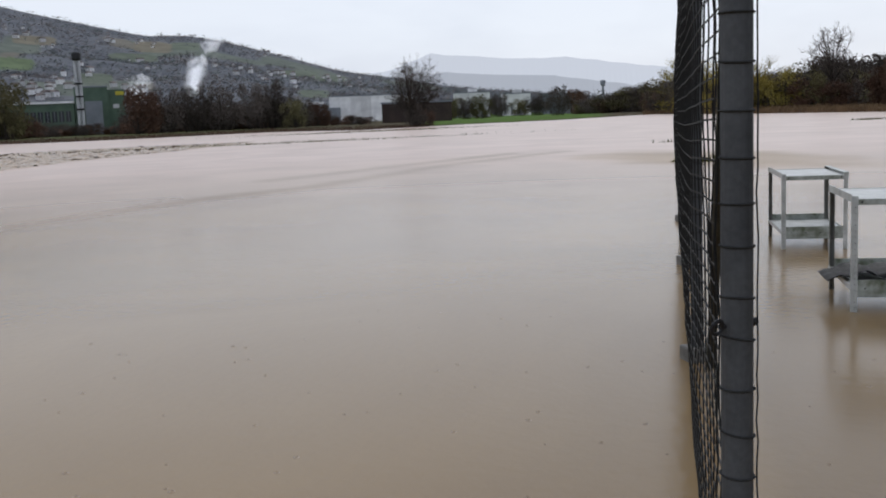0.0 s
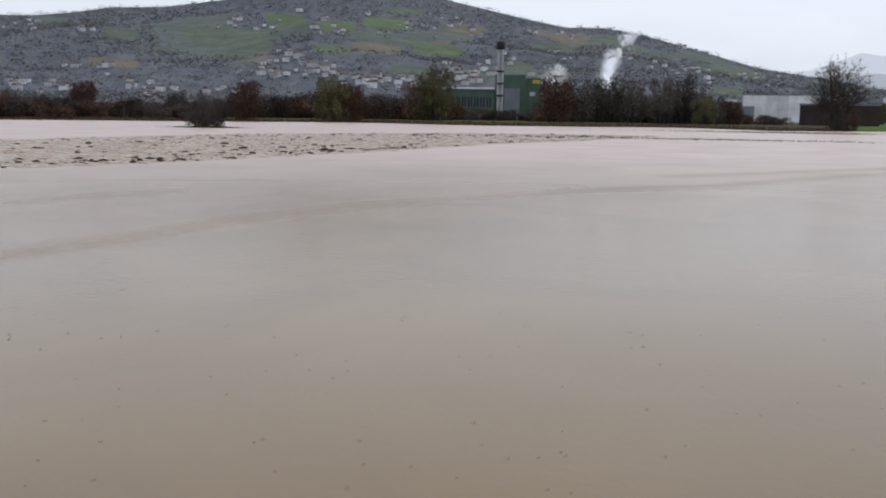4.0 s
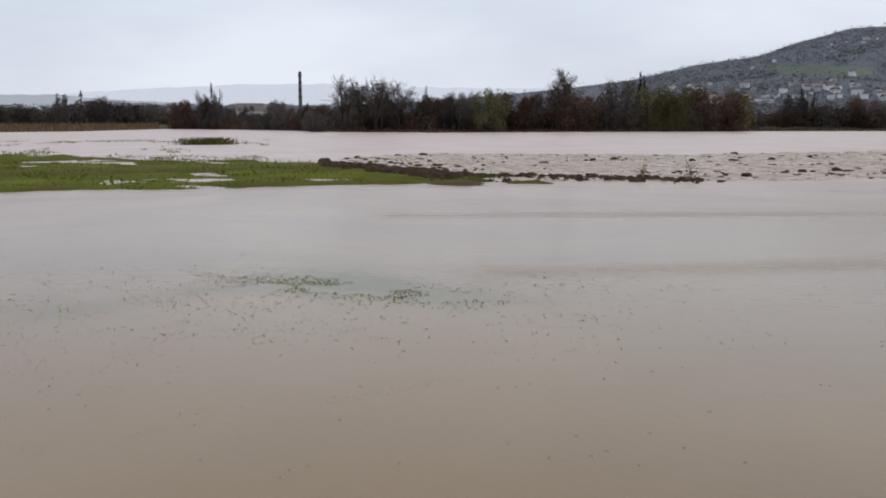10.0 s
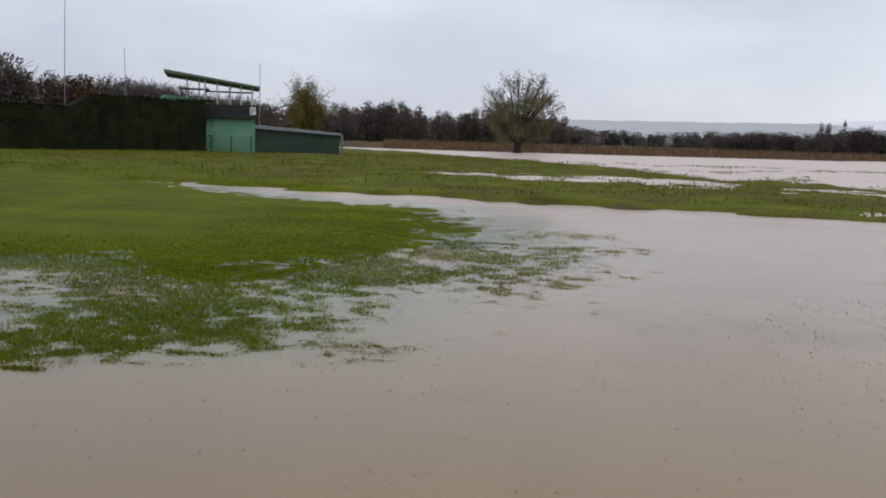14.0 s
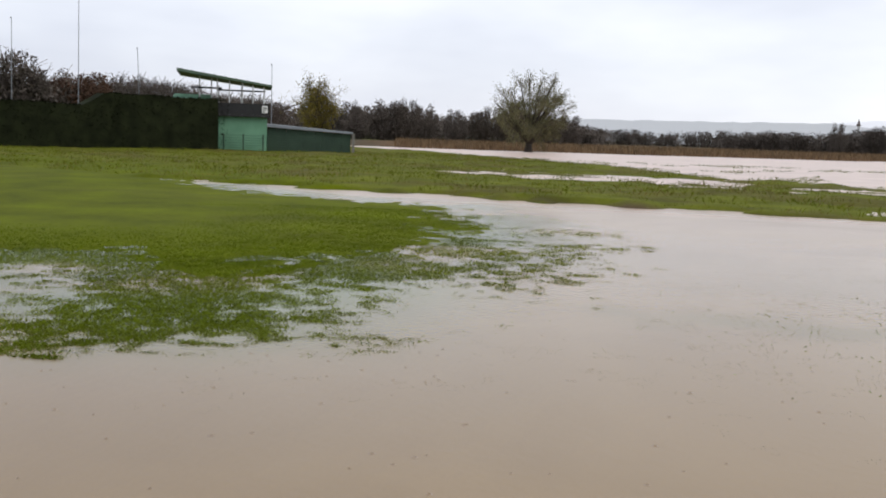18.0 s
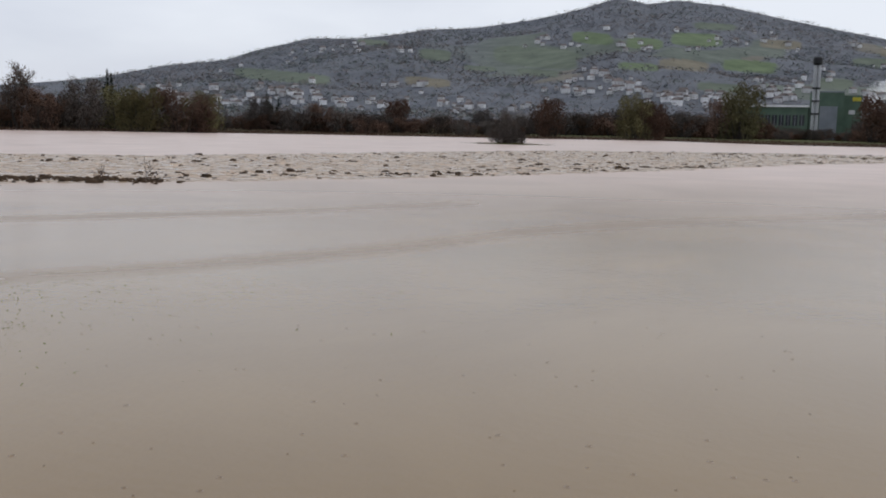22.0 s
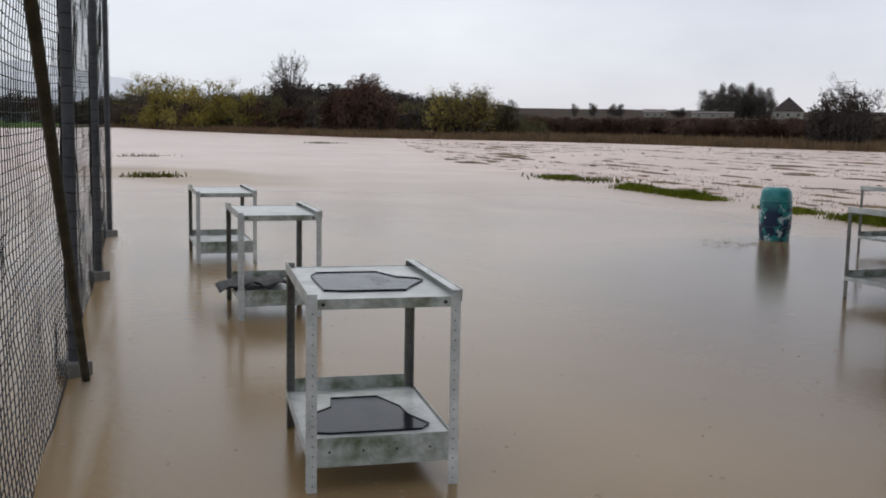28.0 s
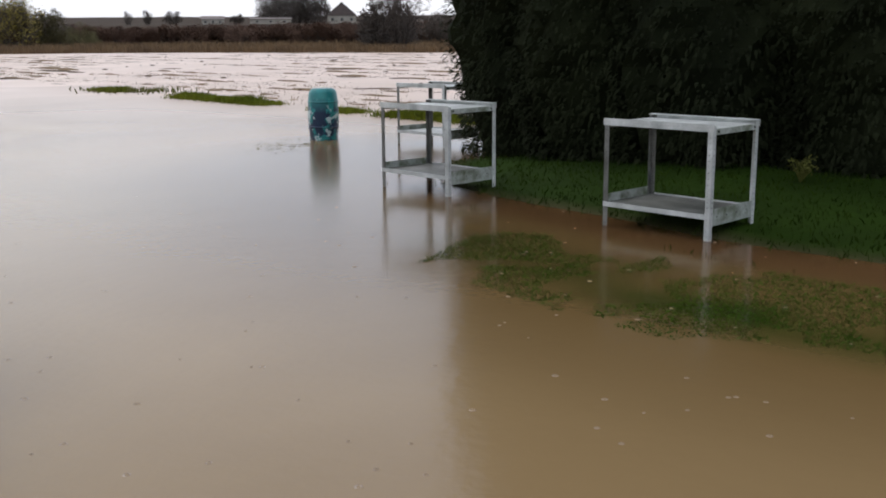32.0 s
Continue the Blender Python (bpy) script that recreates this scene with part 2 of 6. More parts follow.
def water_material():
    m = bpy.data.materials.new("muddy_flood_water")
    m.use_nodes = True
    n, l = m.node_tree.nodes, m.node_tree.links
    b = n["Principled BSDF"]
    at = n.new("ShaderNodeAttribute")
    at.attribute_name = "silt"
    geo = n.new("ShaderNodeNewGeometry")
    swirl = n.new("ShaderNodeTexNoise")
    swirl.inputs["Scale"].default_value = 0.25
    swirl.inputs["Detail"].default_value = 6
    swirl.inputs["Distortion"].default_value = 0.8
    l.new(geo.outputs["Position"], swirl.inputs["Vector"])
    ramp = n.new("ShaderNodeValToRGB")
    ramp.color_ramp.elements[0].position, ramp.color_ramp.elements[0].color = 0.3, (0.86, 0.84, 0.82, 1)
    ramp.color_ramp.elements[1].position, ramp.color_ramp.elements[1].color = 0.7, (1.1, 1.1, 1.1, 1)
    l.new(swirl.outputs["Fac"], ramp.inputs["Fac"])
    mul = n.new("ShaderNodeMixRGB")
    mul.blend_type = "MULTIPLY"
    mul.inputs["Fac"].default_value = 1
    l.new(at.outputs["Color"], mul.inputs["Color1"])
    l.new(ramp.outputs["Color"], mul.inputs["Color2"])
    l.new(mul.outputs["Color"], b.inputs["Base Color"])
    b.inputs["IOR"].default_value = 1.333
    ruffle = n.new("ShaderNodeMath")
    ruffle.operation = "MULTIPLY_ADD"
    ruffle.inputs[1].default_value = 0.42
    ruffle.inputs[2].default_value = 0.15
    l.new(at.outputs["Alpha"], ruffle.inputs[0])
    l.new(ruffle.outputs["Value"], b.inputs["Roughness"])
    ripple = n.new("ShaderNodeTexNoise")
    ripple.inputs["Scale"].default_value = 11.0
    ripple.inputs["Detail"].default_value = 4
    wave = n.new("ShaderNodeTexNoise")
    wave.inputs["Scale"].default_value = 0.8
    wave.inputs["Detail"].default_value = 3
    l.new(geo.outputs["Position"], ripple.inputs["Vector"])
    l.new(geo.outputs["Position"], wave.inputs["Vector"])
    b1 = n.new("ShaderNodeBump")
    b1.inputs["Strength"].default_value = 0.25
    b1.inputs["Distance"].default_value = 0.02
    l.new(ripple.outputs["Fac"], b1.inputs["Height"])
    chop = n.new("ShaderNodeMath")
    chop.operation = "MULTIPLY_ADD"
    chop.inputs[1].default_value = 0.5
    chop.inputs[2].default_value = 0.06
    l.new(at.outputs["Alpha"], chop.inputs[0])
    l.new(chop.outputs["Value"], b1.inputs["Strength"])
    b2 = n.new("ShaderNodeBump")
    b2.inputs["Strength"].default_value = 0.07
    b2.inputs["Distance"].default_value = 0.05
    l.new(wave.outputs["Fac"], b2.inputs["Height"])
    l.new(b1.outputs["Normal"], b2.inputs["Normal"])
    l.new(b2.outputs["Normal"], b.inputs["Normal"])
    return m


M_WATER = water_material()


# ---- mesh tools ----
class Mesh:
    """Gathers vertices and faces for one mesh."""

    def __init__(self):
        self.v, self.f = [], []

    def add(self, verts, faces):
        k = len(self.v)
        self.v.extend(tuple(p) for p in verts)
        self.f.extend(tuple(i + k for i in q) for q in faces)

    def box(self, x0, x1, y0, y1, z0, z1, m=None, bevel=0.0):
        if bevel > 0:
            bm = bmesh.new()
            bmesh.ops.create_cube(bm, size=1.0)
            for p in bm.verts:
                p.co = ((x0 + x1) / 2 + p.co.x * (x1 - x0), (y0 + y1) / 2 + p.co.y * (y1 - y0), (z0 + z1) / 2 + p.co.z * (z1 - z0))
            bmesh.ops.bevel(bm, geom=bm.edges[:], offset=bevel, segments=2, affect="EDGES", profile=0.6)
            bm.verts.index_update()
            vs = [p.co.copy() for p in bm.verts]
            fs = [[p.index for p in q.verts] for q in bm.faces]
            bm.free()
        else:
            vs = [Vector((x, y, z)) for z in (z0, z1) for y in (y0, y1) for x in (x0, x1)]
            fs = [(0, 2, 3, 1), (4, 5, 7, 6), (0, 1, 5, 4), (2, 6, 7, 3), (0, 4, 6, 2), (1, 3, 7, 5)]
        if m is not None:
            vs = [m @ p for p in vs]
        self.add(vs, fs)

    def tube(self, p0, p1, r0, r1, n=6, caps=False):
        p0, p1 = Vector(p0), Vector(p1)
        d = p1 - p0
        if d.length < 1e-6:
            return
        q = d.to_track_quat("Z", "Y")
        vs = []
        for p, r in ((p0, r0), (p1, r1)):
            for i in range(n):
                a = 2 * math.pi * i / n
                vs.append(p + q @ Vector((r * math.cos(a), r * math.sin(a), 0)))
        fs = [(i, (i + 1) % n, n + (i + 1) % n, n + i) for i in range(n)]
        if caps:
            fs += [tuple(reversed(range(n))), tuple(range(n, 2 * n))]
        self.add(vs, fs)

    def rope(self, pts, r, n=4, closed=False):
        """One continuous cord through the points."""
        k = len(pts)
        vs = []
        for i, p in enumerate(pts):
            d = (pts[(i + 1) % k] - pts[i - 1]) if closed or 0 < i < k - 1 else (pts[1] - pts[0] if i == 0 else pts[-1] - pts[-2])
            u = d.cross(Vector((0, 0, 1)) if abs(d.normalized().z) < 0.9 else Vector((1, 0, 0))).normalized()
            w = d.normalized().cross(u)
            vs += [p + (u * math.cos(6.2832 * j / n) + w * math.sin(6.2832 * j / n)) * r for j in range(n)]
        fs = [(i * n + j, i * n + (j + 1) % n, ((i + 1) % k) * n + (j + 1) % n, ((i + 1) % k) * n + j) for i in range(k if closed else k - 1) for j in range(n)]
        self.add(vs, fs)

    def lathe(self, rings, n=24, at=(0, 0)):
        vs, fs = [], []
        for r, z in rings:
            for i in range(n):
                a = 2 * math.pi * i / n
                vs.append((at[0] + r * math.cos(a), at[1] + r * math.sin(a), z))
        for k in range(len(rings) - 1):
            for i in range(n):
                j = (i + 1) % n
                fs.append((k * n + i, k * n + j, (k + 1) * n + j, (k + 1) * n + i))
        fs.append(tuple(reversed(range(n))))
        fs.append(tuple((len(rings) - 1) * n + i for i in range(n)))
        self.add(vs, fs)

    def data(self, name, mat, smooth=False):
        me = bpy.data.meshes.new(name)
        me.from_pydata(self.v, [], self.f)
        me.materials.append(mat)
        if smooth:
            me.polygons.foreach_set("use_smooth", [True] * len(me.polygons))
        me.update()
        return me


def quads_mesh(name, verts, mat):
    n = len(verts) // 4
    me = bpy.data.meshes.new(name)
    me.vertices.add(n * 4)
    me.vertices.foreach_set("co", verts.astype(np.float32).ravel())
    me.loops.add(n * 4)
    me.loops.foreach_set("vertex_index", np.arange(n * 4, dtype=np.int32))
    me.polygons.add(n)
    me.polygons.foreach_set("loop_start", (np.arange(n) * 4).astype(np.int32))
    me.update(calc_edges=True)
    me.materials.append(mat)
    return me


def part(name, mb, mat, parent, label="", smooth=False):
    ob = new(name, mb.data(name, mat, smooth) if isinstance(mb, Mesh) else mb)
    ob.parent = parent
    if label:
        tagged(ob, label)
    return ob


def thing(name, label, category, m=None, group="", kind=""):
    ob = new(name)
    ob.matrix_world = m if m is not None else Matrix()
    return tagged(ob, label, category, group, kind)


def solo(name, mb, mat, label, category, m=None, group="", kind="", smooth=False):
    ob = new(name, mb.data(name, mat, smooth) if isinstance(mb, Mesh) else mb)
    if m is not None:
        ob.matrix_world = m
    return tagged(ob, label, category, group, kind)


def polar(az, r):
    """Ground place at a bearing (degrees, left of ahead) and a distance."""
    return (-r * math.sin(radians(az)), r * math.cos(radians(az)))


def rise(r, el):
    """Height at a distance that shows at the elevation el."""
    return 1.6 + r * math.tan(radians(el))


# ---- smooth value noise ----
def hash2(i, j, seed):
    h = (i.astype(np.int64) * 374761393 + j.astype(np.int64) * 668265263 + seed * 974634777) & 0x7FFFFFFF
    h = ((h ^ (h >> 13)) * 1274126177) & 0x7FFFFFFF
    return ((h ^ (h >> 16)) & 0xFFFF) / 65535.0


def vnoise(x, y, seed=0):
    x, y = np.asarray(x, float), np.asarray(y, float)
    i, j = np.floor(x), np.floor(y)
    u, v = x - i, y - j
    u, v = u * u * (3 - 2 * u), v * v * (3 - 2 * v)
    a, b = hash2(i, j, seed), hash2(i + 1, j, seed)
    c, d = hash2(i, j + 1, seed), hash2(i + 1, j + 1, seed)
    return (a * (1 - u) + b * u) * (1 - v) + (c * (1 - u) + d * u) * v


def fnoise(x, y, seed=0, octaves=4):
    s, amp, tot = 0.0, 1.0, 0.0
    for k in range(octaves):
        s = s + amp * vnoise(x * 2 ** k, y * 2 ** k, seed + k)
        tot += amp
        amp *= 0.5
    return s / tot


def inside(x, y, poly):
    """Signed distance to a polygon: positive inside."""
    x, y = np.asarray(x, float), np.asarray(y, float)
    d = np.full(x.shape, 1e9)
    inn = np.zeros(x.shape, bool)
    for k in range(len(poly)):
        (ax, ay), (bx, by) = poly[k], poly[(k + 1) % len(poly)]
        ex, ey = bx - ax, by - ay
        t = np.clip(((x - ax) * ex + (y - ay) * ey) / (ex * ex + ey * ey), 0, 1)
        d = np.minimum(d, np.hypot(x - ax - t * ex, y - ay - t * ey))
        if ay != by:
            inn ^= ((ay > y) != (by > y)) & (x < (bx - ax) * (y - ay) / (by - ay) + ax)
    return np.where(inn, d, -d)


def along(x, y, pts):
    """Distance to a line through the points."""
    d = np.full(np.shape(x), 1e9)
    for (ax, ay), (bx, by) in zip(pts, pts[1:]):
        ex, ey = bx - ax, by - ay
        t = np.clip(((x - ax) * ex + (y - ay) * ey) / (ex * ex + ey * ey), 0, 1)
        d = np.minimum(d, np.hypot(x - ax - t * ex, y - ay - t * ey))
    return d


def step(lo, hi, v):
    t = np.clip((v - lo) / (hi - lo), 0, 1)
    return t * t * (3 - 2 * t)


# ---- plan of the flooded plain ----
BERM = [(-60, -64), (-50, -46), (-41.3, -32.8), (-36.3, -23.6), (-32.6, -16.8), (-30.6, -13.1), (-29.0, -9.2), (-27.2, -3.7), (-25.4, 2.3), (-23.7, 6.9), (-22.6, 9.3), (-21.9, 11.8),
        (-21.5, 13.6), (-20.2, 16.4), (-24.5, 16.2), (-29, 16.4), (-38, 18.4), (-47, 16), (-49, 8), (-60, 3), (-75, -2), (-100, -14), (-128, -30), (-120, -70), (-80, -70)]
LAWN = [(-39.0, -23), (-34.6, -15.9), (-31.2, -12.2), (-26.9, -9.3), (-24.7, -6.4), (-23.6, -2.9), (-18.0, -1.2), (-13.5, -1.2), (-11.5, -2.2), (-9.9, -2.1), (-7.6, -2.6), (-7.2, -3.6), (-7.9, -4.9), (-9.2, -6.4), (-8.7, -7.6), (-9, -14), (-16, -40), (-54, -48), (-44, -32)]
FURROWS = [(-21.1, 15.6), (-18.8, 19.7), (-17, 22.5), (-13.7, 29.9), (-9.4, 44), (-7.2, 56), (-2, 70), (4, 92), (-12, 90), (-27, 72), (-31, 50), (-33, 36), (-42, 27), (-38, 20), (-29, 17.2)]
BANK = [(10.2, 4.6), (9.41, 3.5), (8.76, 2.3), (7.85, 0.8), (7.5, -0.3), (6.8, -4), (30, -8), (30, 1), (13.6, 4.4), (12.6, 5.4)]
SHALLOW = [(8.3, 3.4), (8.1, 2.5), (7.45, 1.6), (7.3, 0.85), (6.9, -0.3), (6.5, -4), (5.4, -4), (5.7, -0.3), (6.3, 1.2), (7.1, 2.5), (7.7, 3.3)]
STUBBLE = [(17.6, 6.6), (21, 13.3), (25.2, 22), (31, 33), (60, 72), (78, 98), (110, 70), (95, 30), (60, 10)]
CURRENTS = [([(-8.4, 6.5), (-7.1, 9.1), (-6.2, 11.5), (-5.5, 15), (-3.5, 19), (-0.5, 22.7), (2.5, 25.3), (7.6, 32.6), (13.7, 38.5)], 0.8), ([(1.6, 28.9), (5.9, 33.3), (11.6, 39)], 0.9),
            ([(-14.5, 9.0), (-12.4, 12.3), (-10.4, 15.5), (-8.9, 19.5)], 0.7)]
SHORE = [(180, 70), (140, 90), (122, 120), (105, 152), (96, 150), (86, 158), (76, 180), (71, 232), (66, 190), (62, 152), (56.6, 141), (47, 148), (34, 163), (23, 168), (15, 184), (8, 160),
         (3, 165), (-3, 178), (-8, 150), (-13, 165), (-20, 184), (-24.7, 235), (-28, 175), (-31, 154), (-37, 126), (-43.5, 121), (-51, 116), (-60, 104), (-66, 98), (-90, 90), (-180, 70)]
SHORE_AZ = np.array([a for a, _ in SHORE])[::-1]
SHORE_R = np.array([r for _, r in SHORE])[::-1]


def bearing(x, y):
    return np.degrees(np.arctan2(-x, y))


def shore_radius(x, y):
    az = bearing(x, y)
    return np.interp(az, SHORE_AZ, SHORE_R) * (0.97 + 0.06 * fnoise(az * 0.9 + 40, az * 0.0 + 3, 5))


def ground_height(x, y):
    r = np.hypot(x, y)
    h = -0.34 + 0.05 * fnoise(x * 0.15, y * 0.15, 1)
    rough = fnoise(x * 0.9, y * 0.9, 11) - 0.5
    broad = fnoise(x * 0.11, y * 0.11, 21) - 0.5
    s = inside(x, y, BERM)
    wet = step(34, 60, -x) * step(-16, 4, y + 0.05 * x) * 0.62
    h = np.maximum(h, np.where(s > -1.2, -0.10 + (0.195 - 0.03 * step(2, 12, y)) * step(-0.5, 0.9, s + rough * 2.6) + 0.17 * rough + broad * (0.25 + wet) - 0.16 * wet + 0.10 * step(40, 90, -x), -9))
    s = inside(x, y, LAWN)
    pool = np.exp(-(((x + 12.4) / 1.5) ** 2 + ((y + 6.3) / 1.3) ** 2)) + 0.7 * np.exp(-(((x + 9.6) / 0.9) ** 2 + ((y + 4.6) / 1.2) ** 2))
    lawn = 0.02 * (s - 1.5 + 0.7 * step(13, 20, r)) + (0.03 * (fnoise(x * 0.9, y * 0.9, 13, 3) - 0.5) + 0.05 * (fnoise(x * 4.0, y * 4.0, 14, 2) - 0.5)) * step(5.0, 2.0, s) - 0.035 * pool
    h = np.maximum(h, np.where(s > -3.5, np.clip(lawn, -0.2, 0.05) + 0.012 * broad, -9))
    s = inside(x, y, FURROWS)
    h = np.maximum(h, np.where(s > 0, -0.06 + 0.10 * rough + 0.03 * np.sin((x * 0.90 - y * 0.44) * 2.2), -9))
    s = inside(x, y, BANK)
    h = np.maximum(h, np.where(s > -2, np.clip(0.05 * s, -0.15, 0.16) + 0.03 * rough - 0.05 * np.exp(-((s - 0.25) / 0.3) ** 2), -9))
    s = inside(x, y, STUBBLE)
    row = (x * 0.9 - y * 0.44) - 12.9
    h = np.maximum(h, np.where(s > 0, -0.07 + 0.05 * np.sin(row * 1.25) + 0.16 * (fnoise(x * 0.25, y * 0.25, 31) - 0.5) + 0.08 * rough, -9))
    sr = shore_radius(x, y)
    h = np.where(r > sr, np.maximum(h, np.clip((r - sr) * 0.03, 0, 0.5) + 0.05 * rough + 0.02), h)
    az = bearing(x, y)
    rise_w = step(-33, -45, az) * step(-140, -120, az)
    h = h + rise_w * (6.3 * step(180, 440, r) + 7.4 * step(430, 700, r)) * (0.92 + 0.16 * fnoise(az * 0.12, az * 0 + 9, 41))
    return h + np.clip(r - 420, 0, 1e9) * 0.002


def cover(x, y, h):
    """Base colour of the ground: soil, grass, reed and meadow."""
    r, az = np.hypot(x, y), bearing(x, y)
    soil = np.array([0.085, 0.058, 0.038])
    c = np.ones(x.shape + (3,)) * soil

    def lay(mask, colour):
        mask = np.clip(mask, 0, 1)[..., None]
        c[:] = c * (1 - mask) + np.array(colour) * mask

    patch = fnoise(x * 0.35, y * 0.35, 51)
    lay(step(-0.6, 0.3, inside(x, y, BERM)) * step(-0.06, 0.02, h), (0.108, 0.120, 0.012))
    lay(step(-0.5, 0.5, inside(x, y, BERM)) * step(0.45, 0.62, patch) * 0.7, (0.088, 0.076, 0.020))
    lay(step(-3.4, -2.4, inside(x, y, LAWN)), (0.094, 0.114, 0.004))
    lay(step(0.55, 0.75, patch) * step(-0.8, 0.3, inside(x, y, LAWN)) * 0.6, (0.100, 0.112, 0.010))
    # Turf under the bank blades, darkened likewise for the evergreens' shade.
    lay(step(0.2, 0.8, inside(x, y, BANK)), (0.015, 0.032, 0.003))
    beyond = step(0, 6, r - shore_radius(x, y))
    far_patch = fnoise(x * 0.02, y * 0.02, 61)
    lay(beyond, (0.075, 0.060, 0.036))
    lay(beyond * step(70, 74, az) * step(104, 100, az) * step(330, 260, r), (0.13, 0.075, 0.04))
    lay(beyond * step(88, 96, az) * step(240, 300, r) * step(0.4, 0.6, far_patch), (0.10, 0.13, 0.03))
    lay(beyond * step(-11, -12.5, az) * step(-22.5, -21, az), (0.07, 0.13, 0.02))
    lay(beyond * step(-24, -27, az), (0.13, 0.085, 0.04))
    lay(beyond * step(-40, -46, az) * step(150, 175, r), (0.050, 0.030, 0.022))
    lay(beyond * step(-40, -46, az) * step(300, 340, r), (0.046, 0.032, 0.023))
    lay(beyond * step(26, 8, np.abs(az - 12)) * step(0, 10, r - shore_radius(x, y) - 8), (0.07, 0.075, 0.028))
    return c


def fan(name, radii, az, mat, height, colours, attr, skirt=None):
    """One sheet on rings round the origin, with a colour for each corner."""
    R, A = np.meshgrid(radii, np.radians(az), indexing="ij")
    x, y = -R * np.sin(A), R * np.cos(A)
    z = height(x, y)
    nr, na = R.shape
    me = bpy.data.meshes.new(name)
    co = np.stack([x, y, z], -1).reshape(-1, 3)
    k = np.arange(nr * na).reshape(nr, na)
    k2 = np.roll(k, -1, 1)
    faces = np.stack([k[:-1], k[1:], k2[1:], k2[:-1]], -1).reshape(-1, 4)
    me.vertices.add(len(co) + 1)
    me.vertices.foreach_set("co", np.vstack([co, [[0, 0, float(z[0].mean())]]]).ravel())
    hub = np.stack([np.full(na, len(co)), k[0], k2[0]], -1)
    loops = np.concatenate([faces.ravel(), hub.ravel()]).astype(np.int32)
    me.loops.add(len(loops))
    me.loops.foreach_set("vertex_index", loops)
    n4, n3 = len(faces), len(hub)
    me.polygons.add(n4 + n3)
    me.polygons.foreach_set("loop_start", np.concatenate([np.arange(n4) * 4, n4 * 4 + np.arange(n3) * 3]).astype(np.int32))
    me.polygons.foreach_set("use_smooth", np.ones(n4 + n3, bool))
    me.update(calc_edges=True)
    me.validate()
    col = colours(x, y, z)
    if col.shape[-1] == 3:
        col = np.concatenate([col, np.ones(col.shape[:-1] + (1,))], -1)
    a = me.color_attributes.new(attr, "FLOAT_COLOR", "POINT")
    flat = np.vstack([col.reshape(-1, 4), col[0].mean(0)[None]])
    a.data.foreach_set("color", flat.astype(np.float32).ravel())
    me.materials.append(mat)
    return new(name, me)


AZ_FINE = np.concatenate([np.arange(-96, 138, 0.4), np.arange(138, 260, 4)])
ground = tagged(fan("ground", np.concatenate([np.geomspace(0.8, 6, 30), np.arange(6.13, 34, 0.13), np.geomspace(34.5, 4600, 210)]), AZ_FINE, M_GROUND, ground_height, cover, "cover"),
                "flat river plain of wet soil and meadow under flood water", "ground", kind="structure")


def silt(x, y, z):
    """Colour of the water by what it carries, with some mirrored sky and dark growth mixed in, and in alpha how choppy
    it runs.
    """
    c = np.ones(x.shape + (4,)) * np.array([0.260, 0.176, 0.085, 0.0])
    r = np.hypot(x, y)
    # Paler with distance: sky reflection mixed into the base colour.
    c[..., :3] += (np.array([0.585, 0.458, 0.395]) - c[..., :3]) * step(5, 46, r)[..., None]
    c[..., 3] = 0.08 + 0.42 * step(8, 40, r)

    def lay(mask, colour):
        mask = np.clip(mask, 0, 1)[..., None]
        c[:] = c * (1 - mask) + np.array(colour) * mask

    p = fnoise(x * 0.5, y * 0.5, 71)
    lay(step(-0.5, 1.5, inside(x, y, FURROWS) + (p - 0.5) * 2), (0.52, 0.385, 0.27, 0.9))
    lay(step(0.2, 1.5, inside(x, y, FURROWS)) * step(0.45, 0.62, fnoise(x * 1.1, y * 1.1, 72)), (0.30, 0.20, 0.12, 0.6))
    lay(step(-2.2, 0.6, inside(x, y, LAWN)) * step(0.2, 0.5, p) * 0.85, (0.075, 0.11, 0.028, 0.2))
    # Clear shallows off the bank, darkened further for the mirrored evergreens.
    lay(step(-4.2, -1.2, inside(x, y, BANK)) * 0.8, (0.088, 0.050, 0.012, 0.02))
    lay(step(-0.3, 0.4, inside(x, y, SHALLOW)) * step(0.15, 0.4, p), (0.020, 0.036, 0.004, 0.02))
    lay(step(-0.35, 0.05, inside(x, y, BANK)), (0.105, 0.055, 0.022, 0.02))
    for line, wide in CURRENTS:
        d = along(x, y, line) + 0.5 * (p - 0.5)
        lay(step(wide, 0.1, d) * (0.35 + 0.5 * vnoise(x * 0.3, y * 0.3, 77)), (0.275, 0.19, 0.115, 0.55))
    d = along(x, y, [(1.45, 2.6), (6.6, 13.4)]) + 0.15 * (p - 0.5)
    lay(step(0.10, 0.02, d) * 0.4, (0.50, 0.45, 0.38, 0.6))
    # Browner strip beside the net, its reflection in place of sky, coloured in.
    side = (x - 1.45) * 0.9024 - (y - 2.6) * 0.4310
    lay(step(0.05, 0.25, side) * step(1.3, 0.5, side) * step(14.5, 12, y) * step(-0.5, 1.0, y) * 0.5, (0.175, 0.115, 0.052, 0.15))
    d = np.hypot((x - 15) / 3.5, (y - 29) / 7.5)
    lay(step(1.1, 0.5, d + 0.6 * (p - 0.5)) * 0.8, (0.36, 0.27, 0.18, 0.9))
    d = np.hypot((x + 8.4) / 1.6, (y - 4.7) / 0.8)
    lay(step(1.3, 0.4, d) * step(0.3, 0.6, p) * 0.8, (0.17, 0.175, 0.10, 0.3))
